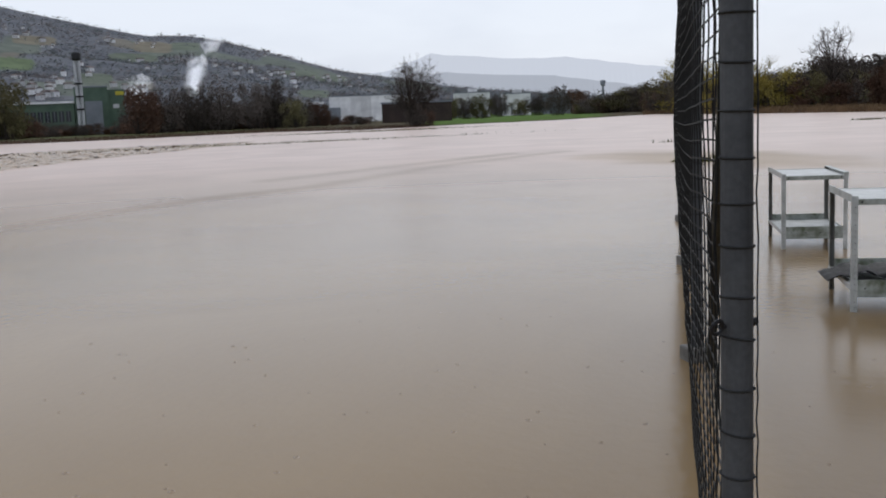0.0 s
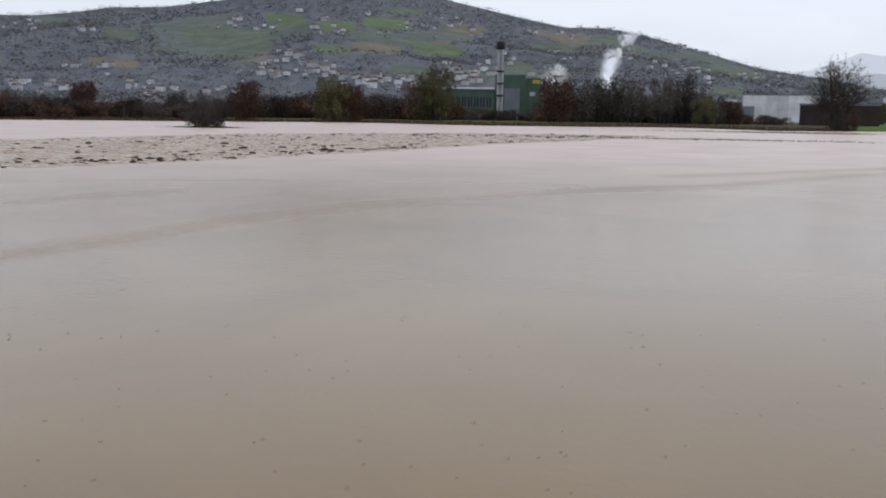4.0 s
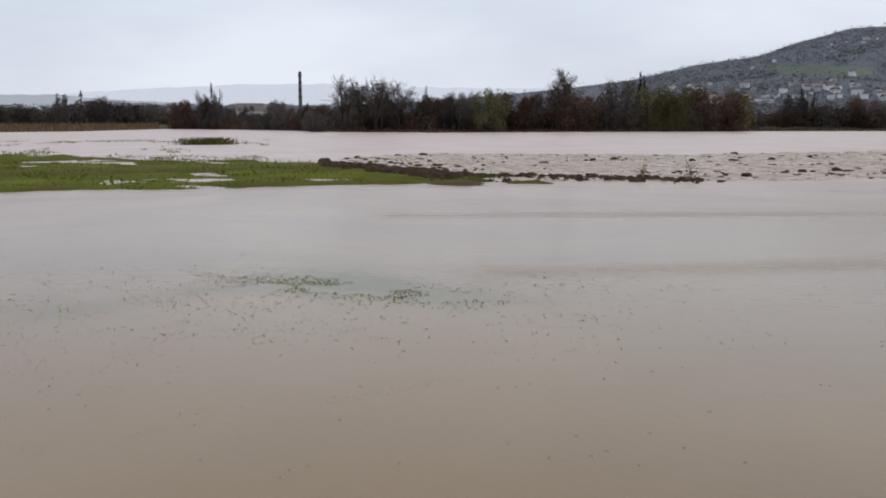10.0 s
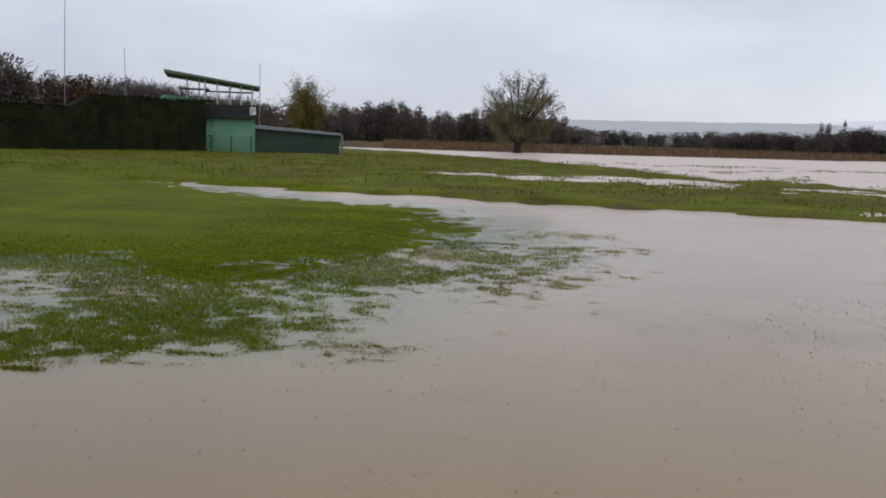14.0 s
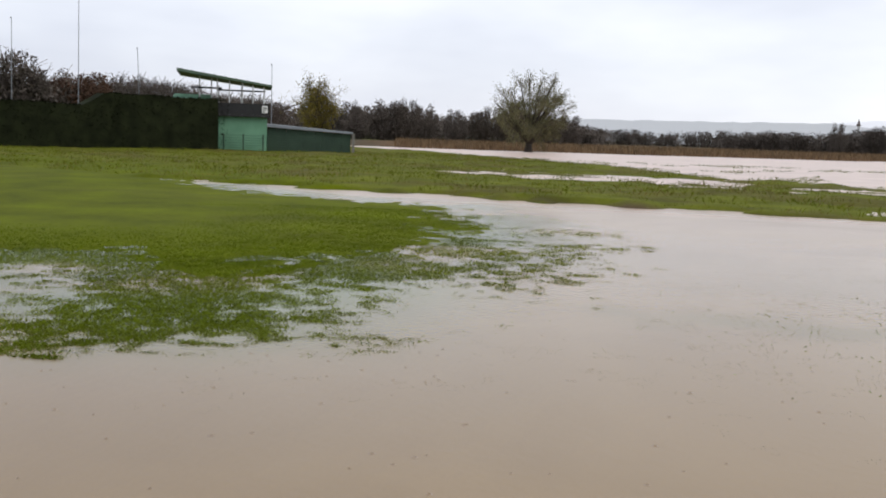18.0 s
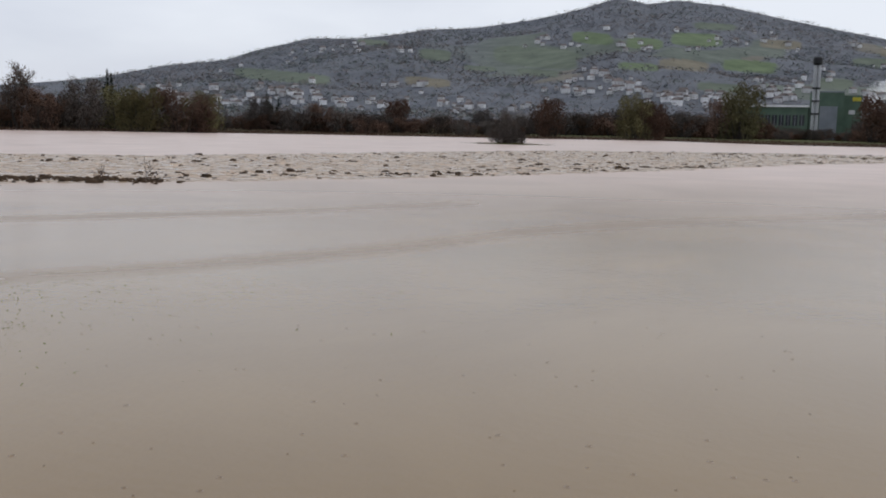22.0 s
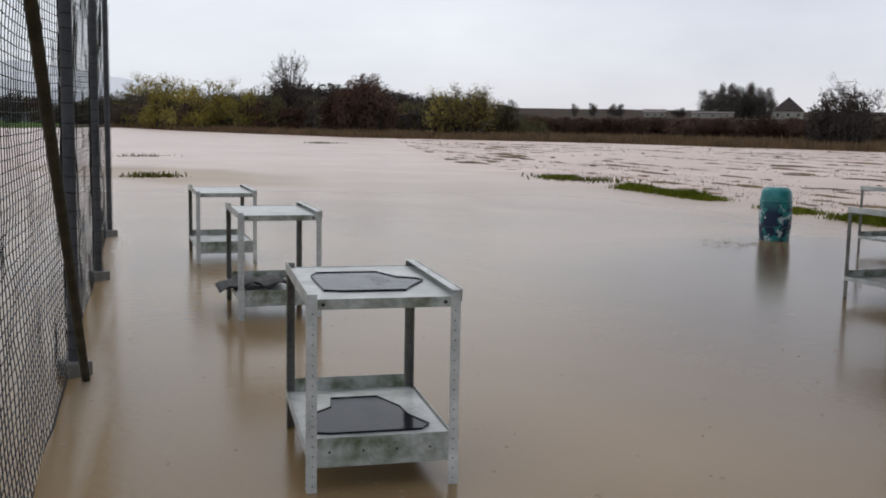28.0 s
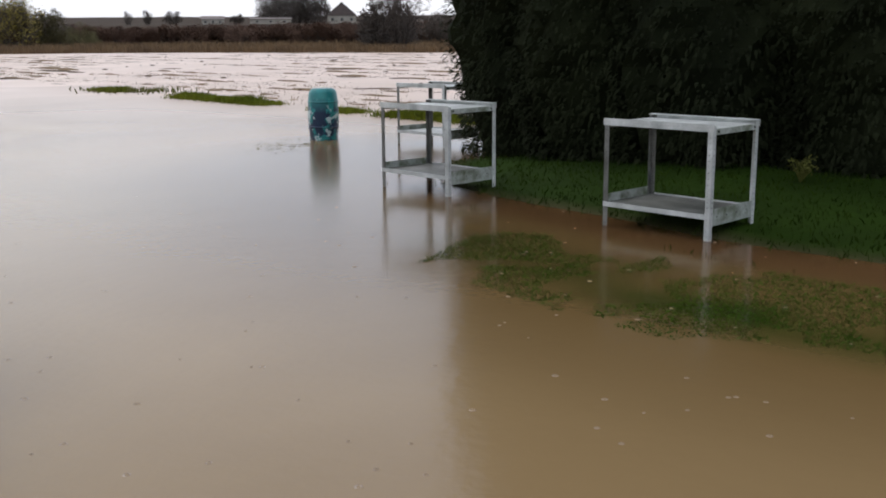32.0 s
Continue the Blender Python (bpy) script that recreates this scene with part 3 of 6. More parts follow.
    d = along(x, y, [(-9.3, 0.4), (-8.9, 2.9), (-9.0, 3.6), (-8.5, 4.7), (-7.4, 5.3)]) + 0.9 * (fnoise(x * 1.4, y * 1.4, 73) - 0.5)
    lay(step(0.75, 0.05, d) * 0.55, (0.19, 0.165, 0.095, 0.3))
    # Field water lightened the same way for the sky it mirrors.
    lay(step(-3, 2, inside(x, y, STUBBLE)) * 0.6, (0.60, 0.47, 0.39, 0.9))
    return c


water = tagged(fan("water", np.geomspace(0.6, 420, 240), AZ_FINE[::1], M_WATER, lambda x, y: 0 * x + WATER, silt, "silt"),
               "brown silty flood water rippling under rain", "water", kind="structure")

# ---- hills ----
RIDGE = [(75, 0.9), (62, 0.9), (56, 1.2), (50, 1.75), (45.9, 2.2), (42.4, 3.0), (39.2, 3.4), (37.2, 4.06), (34.5, 4.75), (32, 4.8), (29.6, 5.1), (28, 5.4), (25.2, 5.55), (22, 6.05), (19.6, 6.6),
         (17.4, 7.26), (15.8, 6.9), (14.3, 7.1), (11.8, 6.8), (8.1, 5.95), (5.7, 5.42), (3.2, 4.9), (1, 4.87), (-1, 4.5), (-4, 3.68), (-7.1, 2.74), (-10, 2.25), (-14, 1.5), (-20, 0.9), (-24, 0.5)]
RID_AZ = np.array([a for a, _ in RIDGE])[::-1]
RID_EL = np.array([e for _, e in RIDGE])[::-1]


def hill_height(az, r):
    """Height of the long hill at a bearing and a distance from 700 to 3300."""
    x, y = -r * np.sin(np.radians(az)), r * np.cos(np.radians(az))
    el = np.interp(az, RID_AZ, RID_EL)
    top = 1.0 + 2500 * np.tan(np.radians(el))
    t = np.clip((r - 700) / 1800, 0, 1)
    prof = (0.10 * t + 0.90 * t ** 1.7)
    z = 2 + (top - 2) * prof
    z = z + (fnoise(x * 0.003, y * 0.003, 81) - 0.5) * 70 * np.sin(np.pi * np.clip(t, 0, 1)) * np.clip(el / 5, 0, 1)
    back = np.clip((r - 2500) / 800, 0, 1)
    return z * (1 - 0.5 * back ** 2) - 4 * (t <= 0)


# Meadows: bearing, elevation, two half widths in degrees and a tint.
FIELDS = [(21.9, 4.0, 2.4, 0.55, 0), (18.8, 5.06, 1.1, 0.32, 1), (15.9, 4.8, 1.0, 0.30, 1), (21.7, 3.1, 1.2, 0.20, 0), (27.9, 2.5, 1.3, 0.26, 2), (16.2, 3.54, 1.1, 0.20, 1), (27.5, 4.0, 0.9, 0.3, 0),
          (13.2, 5.0, 1.4, 0.36, 1), (13.7, 3.65, 1.3, 0.30, 2), (10.3, 3.6, 1.4, 0.32, 1), (8.8, 4.75, 1.1, 0.22, 2), (2.9, 4.3, 1.0, 0.28, 2), (3.9, 3.75, 1.2, 0.24, 0)]
SMALL_FIELDS = [(5.9, 2.7, 0.9, 0.28, 0), (1.1, 4.3, 0.8, 0.20, 0), (-4.8, 2.65, 1.2, 0.18, 0), (-6.6, 2.3, 1.0, 0.16, 0), (-5.7, 1.5, 0.9, 0.22, 0), (11.8, 2.45, 1.2, 0.26, 0), (12.2, 5.7, 1.1, 0.18, 0), (36.0, 2.6, 2.6, 0.30, 0),
                (31.0, 4.6, 0.9, 0.16, 0), (25.0, 3.3, 0.9, 0.16, 0)]
# Meadow greens and ochre, greyed by haze mixed into the colour.
HAZY_FIELD_COLOURS = ((0.128, 0.150, 0.116), (0.130, 0.168, 0.098), (0.185, 0.168, 0.128))


def meadow_mask(az, r):
    """How far a spot of the slope lies in a meadow, and the tint of that meadow."""
    x, y = -r * np.sin(np.radians(az)), r * np.cos(np.radians(az))
    el = np.degrees(np.arctan2(hill_height(az, r) - 1.6, r))
    wob = fnoise(x * 0.012, y * 0.012, 91) - 0.5
    m, tint = np.zeros(np.shape(az)), np.zeros(np.shape(az), int)
    small = 0.75 * step(0.65, 0.69, fnoise(x * 0.006, y * 0.0045, 94, 2)) * step(1.2, 1.6, el) * step(30, 22, az)
    m = np.maximum(m, small)
    tint[...] = np.where(fnoise(x * 0.004, y * 0.004, 95, 1) > 0.66, 2, 0)
    for a0, e0, wa, we, kind in FIELDS + SMALL_FIELDS:
        d = np.abs((az - a0) / wa) ** 4 + np.abs((el - e0 - 0.06 * (az - a0)) / we) ** 4
        k = step(1.15, 0.85, d + 0.9 * wob)
        tint = np.where(k > m, kind, tint)
        m = np.maximum(m, k)
    return m, tint


def hill_cover(az, r):
    """Woodland floor and meadows, with distance haze in their colours."""
    x, y = -r * np.sin(np.radians(az)), r * np.cos(np.radians(az))
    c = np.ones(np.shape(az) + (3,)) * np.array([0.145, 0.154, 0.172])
    m, tint = meadow_mask(az, r)
    field = np.array(HAZY_FIELD_COLOURS)[tint] * (0.85 + 0.3 * fnoise(x * 0.01, y * 0.006, 96))[..., None]
    return c * (1 - m[..., None]) + field * m[..., None]


hill_az = np.arange(-24, 75.01, 0.15)
hill_r = np.concatenate([np.linspace(700, 2520, 200), np.linspace(2540, 3300, 20)])
HR, HA = np.meshgrid(hill_r, hill_az, indexing="ij")
hv = np.stack([-HR * np.sin(np.radians(HA)), HR * np.cos(np.radians(HA)), hill_height(HA, HR)], -1).reshape(-1, 3)
hk = np.arange(HR.size).reshape(HR.shape)
hf = np.stack([hk[:-1, :-1], hk[1:, :-1], hk[1:, 1:], hk[:-1, 1:]], -1).reshape(-1, 4)
hill_mesh = bpy.data.meshes.new("hill")
hill_mesh.from_pydata(hv.tolist(), [], hf.tolist())
hill_mesh.polygons.foreach_set("use_smooth", [True] * len(hill_mesh.polygons))
ha = hill_mesh.color_attributes.new("cover", "FLOAT_COLOR", "POINT")
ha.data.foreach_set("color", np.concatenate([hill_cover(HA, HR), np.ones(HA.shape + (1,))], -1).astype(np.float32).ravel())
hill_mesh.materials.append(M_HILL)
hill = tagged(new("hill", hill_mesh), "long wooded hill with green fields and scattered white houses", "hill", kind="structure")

# Crown colours lifted toward blue-grey to carry the distance haze.
HAZY_TREE_TINTS = np.array([(0.160, 0.171, 0.194), (0.172, 0.168, 0.176), (0.194, 0.172, 0.160), (0.153, 0.172, 0.158), (0.146, 0.158, 0.180)])


def hill_woods(name, label, n, seed, lo, hi):
    """Round crowns of the hillside woods and hedges, lumpy and uneven, between two bearings."""
    g = np.random.RandomState(seed)
    az, r = g.uniform(lo, hi, n), 705 + 1800 * g.uniform(0, 1, n) ** 0.9
    m, _ = meadow_mask(az, r)
    x, y = -r * np.sin(np.radians(az)), r * np.cos(np.radians(az))
    open_ = step(0.52, 0.64, fnoise(x * 0.008, y * 0.006, 97))
    keep = g.uniform(0, 1, n) < np.where(m > 0.4, 0.02, 1.0 - 0.30 * open_)
    az, r, x, y = az[keep], r[keep], x[keep], y[keep]
    k = len(az)
    size = g.gamma(5.0, 0.9, k).clip(2.4, 9) * (0.8 + 0.25 * (r > 1500))
    sprays = 8
    P = np.clip(g.normal(0, 1, (k, sprays, 3)), -1.6, 1.6) * (size[:, None] * np.array([[0.50, 0.50, 0.34]]))[:, None]
    P += np.stack([x, y, hill_height(az, r) + size * 0.35], -1)[:, None]
    a, b = g.normal(0, 1, (k, sprays, 3)), g.normal(0, 1, (k, sprays, 3))
    a *= (size[:, None] * g.uniform(0.16, 0.34, (k, sprays)) / np.linalg.norm(a, axis=-1))[..., None]
    b *= (size[:, None] * g.uniform(0.16, 0.34, (k, sprays)) / np.linalg.norm(b, axis=-1))[..., None]
    a[..., 2] *= 0.5
    b[..., 2] *= 0.5
    me = quads_mesh(name, np.stack([P - a, P - b, P + a, P + b], 2).reshape(-1, 3), M_HILL)
    zone = fnoise(x * 0.004, y * 0.004, 98, 2)
    pick = np.clip((zone + g.normal(0, 0.16, k)) * 5, 0, 4.99).astype(int)
    col = HAZY_TREE_TINTS[pick] * g.uniform(0.9, 1.1, (k, 1))
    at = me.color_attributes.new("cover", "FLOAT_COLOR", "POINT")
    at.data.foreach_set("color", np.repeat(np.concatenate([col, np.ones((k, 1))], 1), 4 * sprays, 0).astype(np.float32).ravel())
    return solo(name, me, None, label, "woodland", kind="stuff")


hill_woods("hillside_woods", "bare woods and hedges covering the hill, coloured blue-grey for haze", 56000, 5, -24, 47)
hill_woods("low_ridge_woods", "bare woods on the low end of the ridge, coloured grey for haze", 5000, 6, 47, 72)


def mountains(name, profile, r, c, label):
    """A pale range on the skyline, too far away to shift; its glow holds the haze."""
    az = np.arange(profile[-1][0], profile[0][0] + 0.01, 0.3)
    el = np.interp(az, [a for a, _ in profile][::-1], [e for _, e in profile][::-1])
    el = el + (fnoise(az * 1.3, az * 0 + r, 7) - 0.5) * 0.12
    mb = Mesh()
    vs, fs = [], []
    for k, (a, e) in enumerate(zip(az, el)):
        x, y = polar(a, r)
        x2, y2 = polar(a, r + 300)
        vs += [(x, y, -20), (x2, y2, 1.6 + (r + 300) * math.tan(radians(e)))]
        if k:
            fs.append((2 * k - 2, 2 * k, 2 * k + 1, 2 * k - 1))
    mb.add(vs, fs)
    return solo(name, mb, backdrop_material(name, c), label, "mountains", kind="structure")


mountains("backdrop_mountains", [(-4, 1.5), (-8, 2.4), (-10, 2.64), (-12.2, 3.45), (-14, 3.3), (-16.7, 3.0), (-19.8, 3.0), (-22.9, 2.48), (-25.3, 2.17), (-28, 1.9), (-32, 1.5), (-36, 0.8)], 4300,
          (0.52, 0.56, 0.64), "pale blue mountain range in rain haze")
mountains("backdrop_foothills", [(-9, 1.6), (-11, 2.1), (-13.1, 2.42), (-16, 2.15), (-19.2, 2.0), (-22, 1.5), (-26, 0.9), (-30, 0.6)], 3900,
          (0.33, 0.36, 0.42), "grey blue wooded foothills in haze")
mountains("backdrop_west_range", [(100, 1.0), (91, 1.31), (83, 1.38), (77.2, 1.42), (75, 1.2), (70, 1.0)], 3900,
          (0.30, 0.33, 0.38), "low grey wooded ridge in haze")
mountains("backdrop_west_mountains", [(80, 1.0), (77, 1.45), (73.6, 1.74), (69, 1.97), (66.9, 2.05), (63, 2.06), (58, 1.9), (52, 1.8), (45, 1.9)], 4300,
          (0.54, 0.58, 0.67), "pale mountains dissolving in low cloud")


# ---- trees and shrubs ----
def leaf(mb, p, size, rng):
    a = Vector((rng.gauss(0, 1), rng.gauss(0, 1), rng.gauss(0, 1))).normalized()
    b = a.orthogonal().normalized() * size * rng.uniform(0.35, 0.6)
    a = a * size * rng.uniform(0.7, 1.3)
    mb.add([p - a * 0.5, p + b * 0.5, p + a * 0.5, p - b * 0.5], [(0, 1, 2, 3)])


def crown_tree(name, label, seed, height, width, low, m, leaf_mat=None, leaf_n=0, leaf_size=0.25, trunk=0.25, stems=1, limbs=16, thick=1.0, group=""):
    """A tree whose limbs fill a rounded crown from the height `low` upward, with fine twigs or leaves."""
    r_ = random.Random(seed)
    wood, crown = Mesh(), Mesh()
    fork = max(0.4, low * 0.9)
    feet = [Vector((r_.uniform(-0.5, 0.5), r_.uniform(-0.5, 0.5), 0)) * (stems > 1) for _ in range(stems)]
    forks = []
    for p in feet:
        q = Vector((p.x * 1.8 + r_.uniform(-0.15, 0.15), p.y * 1.8 + r_.uniform(-0.15, 0.15), fork))
        wood.tube(p + Vector((0, 0, -0.3)), p + Vector((0, 0, 0.3)), trunk * 1.5, trunk, 8)
        wood.tube(p + Vector((0, 0, 0.3)), q, trunk, trunk * 0.75, 8)
        forks.append(q)
    mid = (height + low) / 2
    half = (height - low) / 2

    def rim(k=1.0):
        a, u = r_.uniform(0, 6.2832), r_.uniform(-0.85, 1.0)
        w = math.sqrt(max(0.0, 1 - u * u)) * k * r_.uniform(0.85, 1.08)
        return Vector((w * math.cos(a) * width / 2, w * math.sin(a) * width / 2, mid + u * half * k))
    spots = []
    for k in range(limbs):
        f, g = r_.choice(forks), rim(0.92)
        bend = f.lerp(g, 0.5) + Vector((0, 0, 0.10 * height)) * r_.uniform(0.2, 1.0)
        pts = [f, f.lerp(bend, 0.55), bend, bend.lerp(g, 0.55), g]
        rad = trunk * r_.uniform(0.35, 0.6)
        for i in range(4):
            wood.tube(pts[i], pts[i + 1], rad * (1 - 0.22 * i), rad * (1 - 0.22 * (i + 1)), 5)
        for _ in range(13):
            i = r_.choice((1, 2, 2, 3, 3))
            b = pts[i].lerp(pts[i + 1], r_.random())
            e = b.lerp(rim(1.0), r_.uniform(0.25, 0.6)) if r_.random() < 0.3 else b + (b - Vector((0, 0, mid * 0.7))).normalized() * height * r_.uniform(0.03, 0.09) + Vector((r_.gauss(0, 0.5), r_.gauss(0, 0.5), r_.gauss(0.1, 0.5)))
            crown.tube(b, e, 0.035 * thick, 0.018 * thick, 3)
            spots.append(e)
            for _ in range(8):
                c = b.lerp(e, r_.uniform(0.3, 1.0))
                t = c + (c - Vector((0, 0, mid * 0.6))).normalized() * height * r_.uniform(0.01, 0.035) + Vector((r_.gauss(0, 0.3), r_.gauss(0, 0.3), r_.gauss(0.05, 0.3)))
                crown.tube(c, t, 0.020 * thick, 0.008 * thick, 3)
                spots.append(t)
    ob = thing(name, label, "tree", m, group)
    part("trunk", wood, M_BARK, ob)
    part("crown", crown, M_TWIG, ob)
    if leaf_mat:
        leaves = Mesh()
        for _ in range(leaf_n):
            p = r_.choice(spots) + Vector((r_.gauss(0, 0.28), r_.gauss(0, 0.28), r_.gauss(-0.05, 0.28)))
            leaf(leaves, p, leaf_size * r_.uniform(0.6, 1.4), r_)
        part("foliage", leaves, leaf_mat, ob)
    return ob


def bush(name, label, seed, w, h, leaf_mat, n=1500, leaf_size=0.26, category="shrub", lumps_n=14, spikes=40, full=False):
    """A shrub of bent stems and a ragged crown of small sprays down to the ground; the base lies at the origin."""
    rng = random.Random(seed)
    stem, crown = Mesh(), Mesh()
    lumps = []
    for k in range(lumps_n):
        a = rng.uniform(0, 6.283)
        rr = rng.uniform(0, 1) ** 0.5 * 0.42 * w
        lumps.append((Vector((rr * math.cos(a), rr * math.sin(a), h * rng.uniform(0.10, 0.80) * (1 - 0.75 * (rr / w) ** 2))), rng.uniform(0.12, 0.22)))
    for c, s in lumps:
        stem.tube((c.x * 0.5, c.y * 0.5, -0.1), c, 0.05, 0.02, 4)
    for _ in range(spikes):
        c, s = rng.choice(lumps)
        q = c + Vector((rng.gauss(0, 0.5), rng.gauss(0, 0.5), rng.uniform(0.10, 0.22) * h))
        crown.tube(c, q, 0.025, 0.010, 3)
    for _ in range(n):
        c, s = rng.choice(lumps)
        g = Vector((rng.gauss(0, 1), rng.gauss(0, 1), rng.gauss(0, 1)))
        g = g.normalized() * rng.uniform(0.2, 1.0) ** 0.5 * s
        q = c + Vector((g.x * w, g.y * w, g.z * h * 1.1))
        if q.z < 0.02:
            q.z = rng.uniform(0.02, 0.25 * h)
        leaf(crown, q, leaf_size * rng.uniform(0.6, 1.6), rng)
    if full:
        k = h / sorted(p[2] for p in crown.v)[int(0.985 * len(crown.v))]
        for mb in (crown, stem):
            mb.v = [(x, y, z * k) for x, y, z in mb.v]
    ob = thing(name, label, category)
    part("stem", stem, M_BARK, ob)
    part("crown", crown, leaf_mat, ob)
    return ob


def strew(kinds, places, group, rng, lo=0.8, hi=1.2):
    """Copies of a few shrubs or trees at the places given (x, y, z, size)."""
    for x, y, z, s in places:
        ob = rng.choice(kinds)
        c = copy_thing(ob, pose(x, y, z, 0, 0, rng.uniform(0, 360)) @ Matrix.Diagonal((s * rng.uniform(lo, hi), s * rng.uniform(lo, hi), s, 1)))
        tagged(c, group=group)


def ground_at(x, y):
    return float(ground_height(np.array([x]), np.array([y]))[0])


def retire(obs):
    """Take away the patterns once their copies stand."""
    for ob in obs:
        for c in list(ob.children_recursive):
            bpy.data.objects.remove(c)
        bpy.data.objects.remove(ob)


rng = random.Random(5)
rust = [bush("shrub", "brown autumn shrub with dense twigs", 10 + k, 6.5, 4.0, M_LEAF_RUST, 3000, 0.21, lumps_n=20, spikes=16) for k in range(3)]
twiggy = [bush("shrub", "dark bare shrub with tangled twigs", 20 + k, 6.5, 4.4, M_TWIG, 2800, 0.21, lumps_n=18, spikes=60) for k in range(3)]
olive = [bush("shrub", "rounded shrub with dull olive leaves", 30 + k, 6.5, 5.0, M_LEAF_OLIVE, 2800, 0.21, lumps_n=18, spikes=12) for k in range(2)]
gold = [bush("shrub", "shrub with thin yellowing leaves", 40 + k, 4.5, 5.0, M_LEAF_YELLOW, 1200, 0.16, spikes=120) for k in range(2)]
dome_rust = bush("tree", "round-crowned tree with brown autumn leaves", 51, 6.0, 6.0, M_LEAF_RUST, 5200, 0.23, "tree", 30, 60, True)
dome_olive = bush("tree", "round-crowned tree with dull olive leaves", 52, 6.0, 6.0, M_LEAF_OLIVE, 5200, 0.23, "tree", 30, 40, True)
dome_dark = bush("tree", "dark leafless tree with a dense round crown", 53, 6.0, 6.0, M_TWIG, 5000, 0.21, "tree", 30, 160, True)
fir = bush("tree", "dark narrow conifer among bare trees", 54, 2.2, 6.0, M_LEAF_DARK, 1300, 0.26, "tree", 16, 10, True)
thicket = [bush("tree", "bare brown tree behind the clipped hedge", 70 + k, 5.5, 4.6, M_TWIG, 4200, 0.115, "tree", 22, 260) for k in range(2)]
wood = [bush("tree", "bare tree of a distant wood", 60 + k, 5.0 + k, 4.8, M_TWIG, 620, 0.34, "tree", 18, 40) for k in range(3)]


def join(name, label, category, items):
    """Many far shrubs in one object: items of (pattern, matrix)."""
    for slot, mat in (("crown", None), ("stem", None)):
        parts_v, parts_f, k = [], [], 0
        for ob, m in items:
            me = next(c for c in ob.children if c.name.startswith(slot)).data
            v = np.zeros(len(me.vertices) * 3, np.float32)
            me.vertices.foreach_get("co", v)
            v = v.reshape(-1, 3) @ np.array(m.to_3x3()).T + np.array(m.translation)
            parts_v.append(v)
            f = np.zeros(len(me.loops), np.int32)
            me.loops.foreach_get("vertex_index", f)
            parts_f.append(f.reshape(-1, 4) + k)
            k += len(v)
        V, F = np.concatenate(parts_v), np.concatenate(parts_f)
        me2 = quads_mesh(name, V[F.ravel()], me.materials[0])
        solo(name, me2, None, label, category, kind="stuff")


def belt(kinds, profile, gap, group, depth=14, offset=8, joined=""):
    """A belt of shrubs behind the water's edge whose tops follow a profile of (bearing, distance, elevation)."""
    az = profile[0][0]
    A = [p[0] for p in profile][::-1]
    items = []
    while az > profile[-1][0]:
        r = np.interp(az, A, [p[1] for p in profile][::-1]) + offset + rng.uniform(0, depth)
        el = np.interp(az, A, [p[2] for p in profile][::-1])
        x, y = polar(az + rng.uniform(-0.2, 0.2), r)
        z = ground_at(x, y)
        top = rise(r, el) - z
        size = max(0.35, top * (rng.uniform(0.92, 1.22) if joined else rng.uniform(0.80, 1.05)) / 4.6)
        if joined:
            items.append((rng.choice(kinds), pose(x, y, z - 0.05, 0, 0, rng.uniform(0, 360)) @ Matrix.Diagonal((size, size, size, 1))))
        else:
            strew(kinds, [(x, y, z - 0.05, size)], group, rng)
        az -= gap * rng.uniform(0.6, 1.4) * 100 / r
    if items:
        join(joined, group, "woodland", items)


def stand(kind, az, r, el, wide=1.0, group="trees beyond the flood"):
    """One tree whose top shows at the elevation el."""
    x, y = polar(az, r)
    z = ground_at(x, y) if r < 600 else float(max(0.0, hill_height(np.array(az), np.array(r))))
    s = (rise(r, el) - z) / 6.0
    c = copy_thing(kind, pose(x, y, z - 0.05, 0, 0, rng.uniform(0, 360)) @ Matrix.Diagonal((s * wide, s * wide, s, 1)))
    tagged(c, group=group)


FAR_BANK = "shrubs along the far bank"
belt(rust + twiggy + [dome_rust, dome_dark], [(71, 215, 0.7), (67, 190, 0.62), (64, 160, 0.65), (61, 150, 0.9), (56, 141, 0.95), (50, 145, 1.1), (45.9, 150, 1.1), (40, 158, 0.45), (38.8, 160, 0.45), (37.5, 163, 1.0), (34.5, 163, 1.05), (29, 165, 0.95), (25, 168, 0.65), (22, 168, 0.5)], 0.52, FAR_BANK)
for kinds_, nm_ in ((rust, "brown_shrubbery"), (twiggy, "bare_shrubbery")):
    belt(kinds_, [(24, 175, 0.6), (20, 180, 0.9), (17, 185, 1.2), (14, 190, 1.1), (10, 190, 1.1), (8.5, 195, 0.4), (4.6, 190, 0.3), (4, 185, 1.2), (0, 190, 1.2), (-3.5, 190, 1.2), (-4.5, 190, 0.5), (-9, 175, 0.2)], 1.0, "shrubs before the works", 20, 20, nm_)
belt(rust + twiggy + olive, [(-20.5, 270, 0.7), (-24, 250, 1.5), (-28, 170, 1.8), (-32, 160, 1.85), (-36, 135, 1.75), (-39.2, 130, 1.0), (-41.6, 128, 1.0), (-43.5, 128, 1.3), (-46.5, 128, 0.9), (-48, 130, 0.5)], 0.5, FAR_BANK, 14, 10)
belt(wood, [(-33, 640, 2.05), (-36.8, 640, 2.1), (-39.5, 640, 1.8), (-42.5, 640, 1.65), (-46, 640, 1.2)], 1.0, "dark wood along the distant ridge", 40, 30, "far_wood")
belt(rust, [(-45, 150, 0.85), (-50, 150, 0.75), (-56, 145, 0.88), (-67, 140, 1.0)], 0.36, "dark red-brown hedgerow below the rise", 16, 12, "brown_hedgerow")
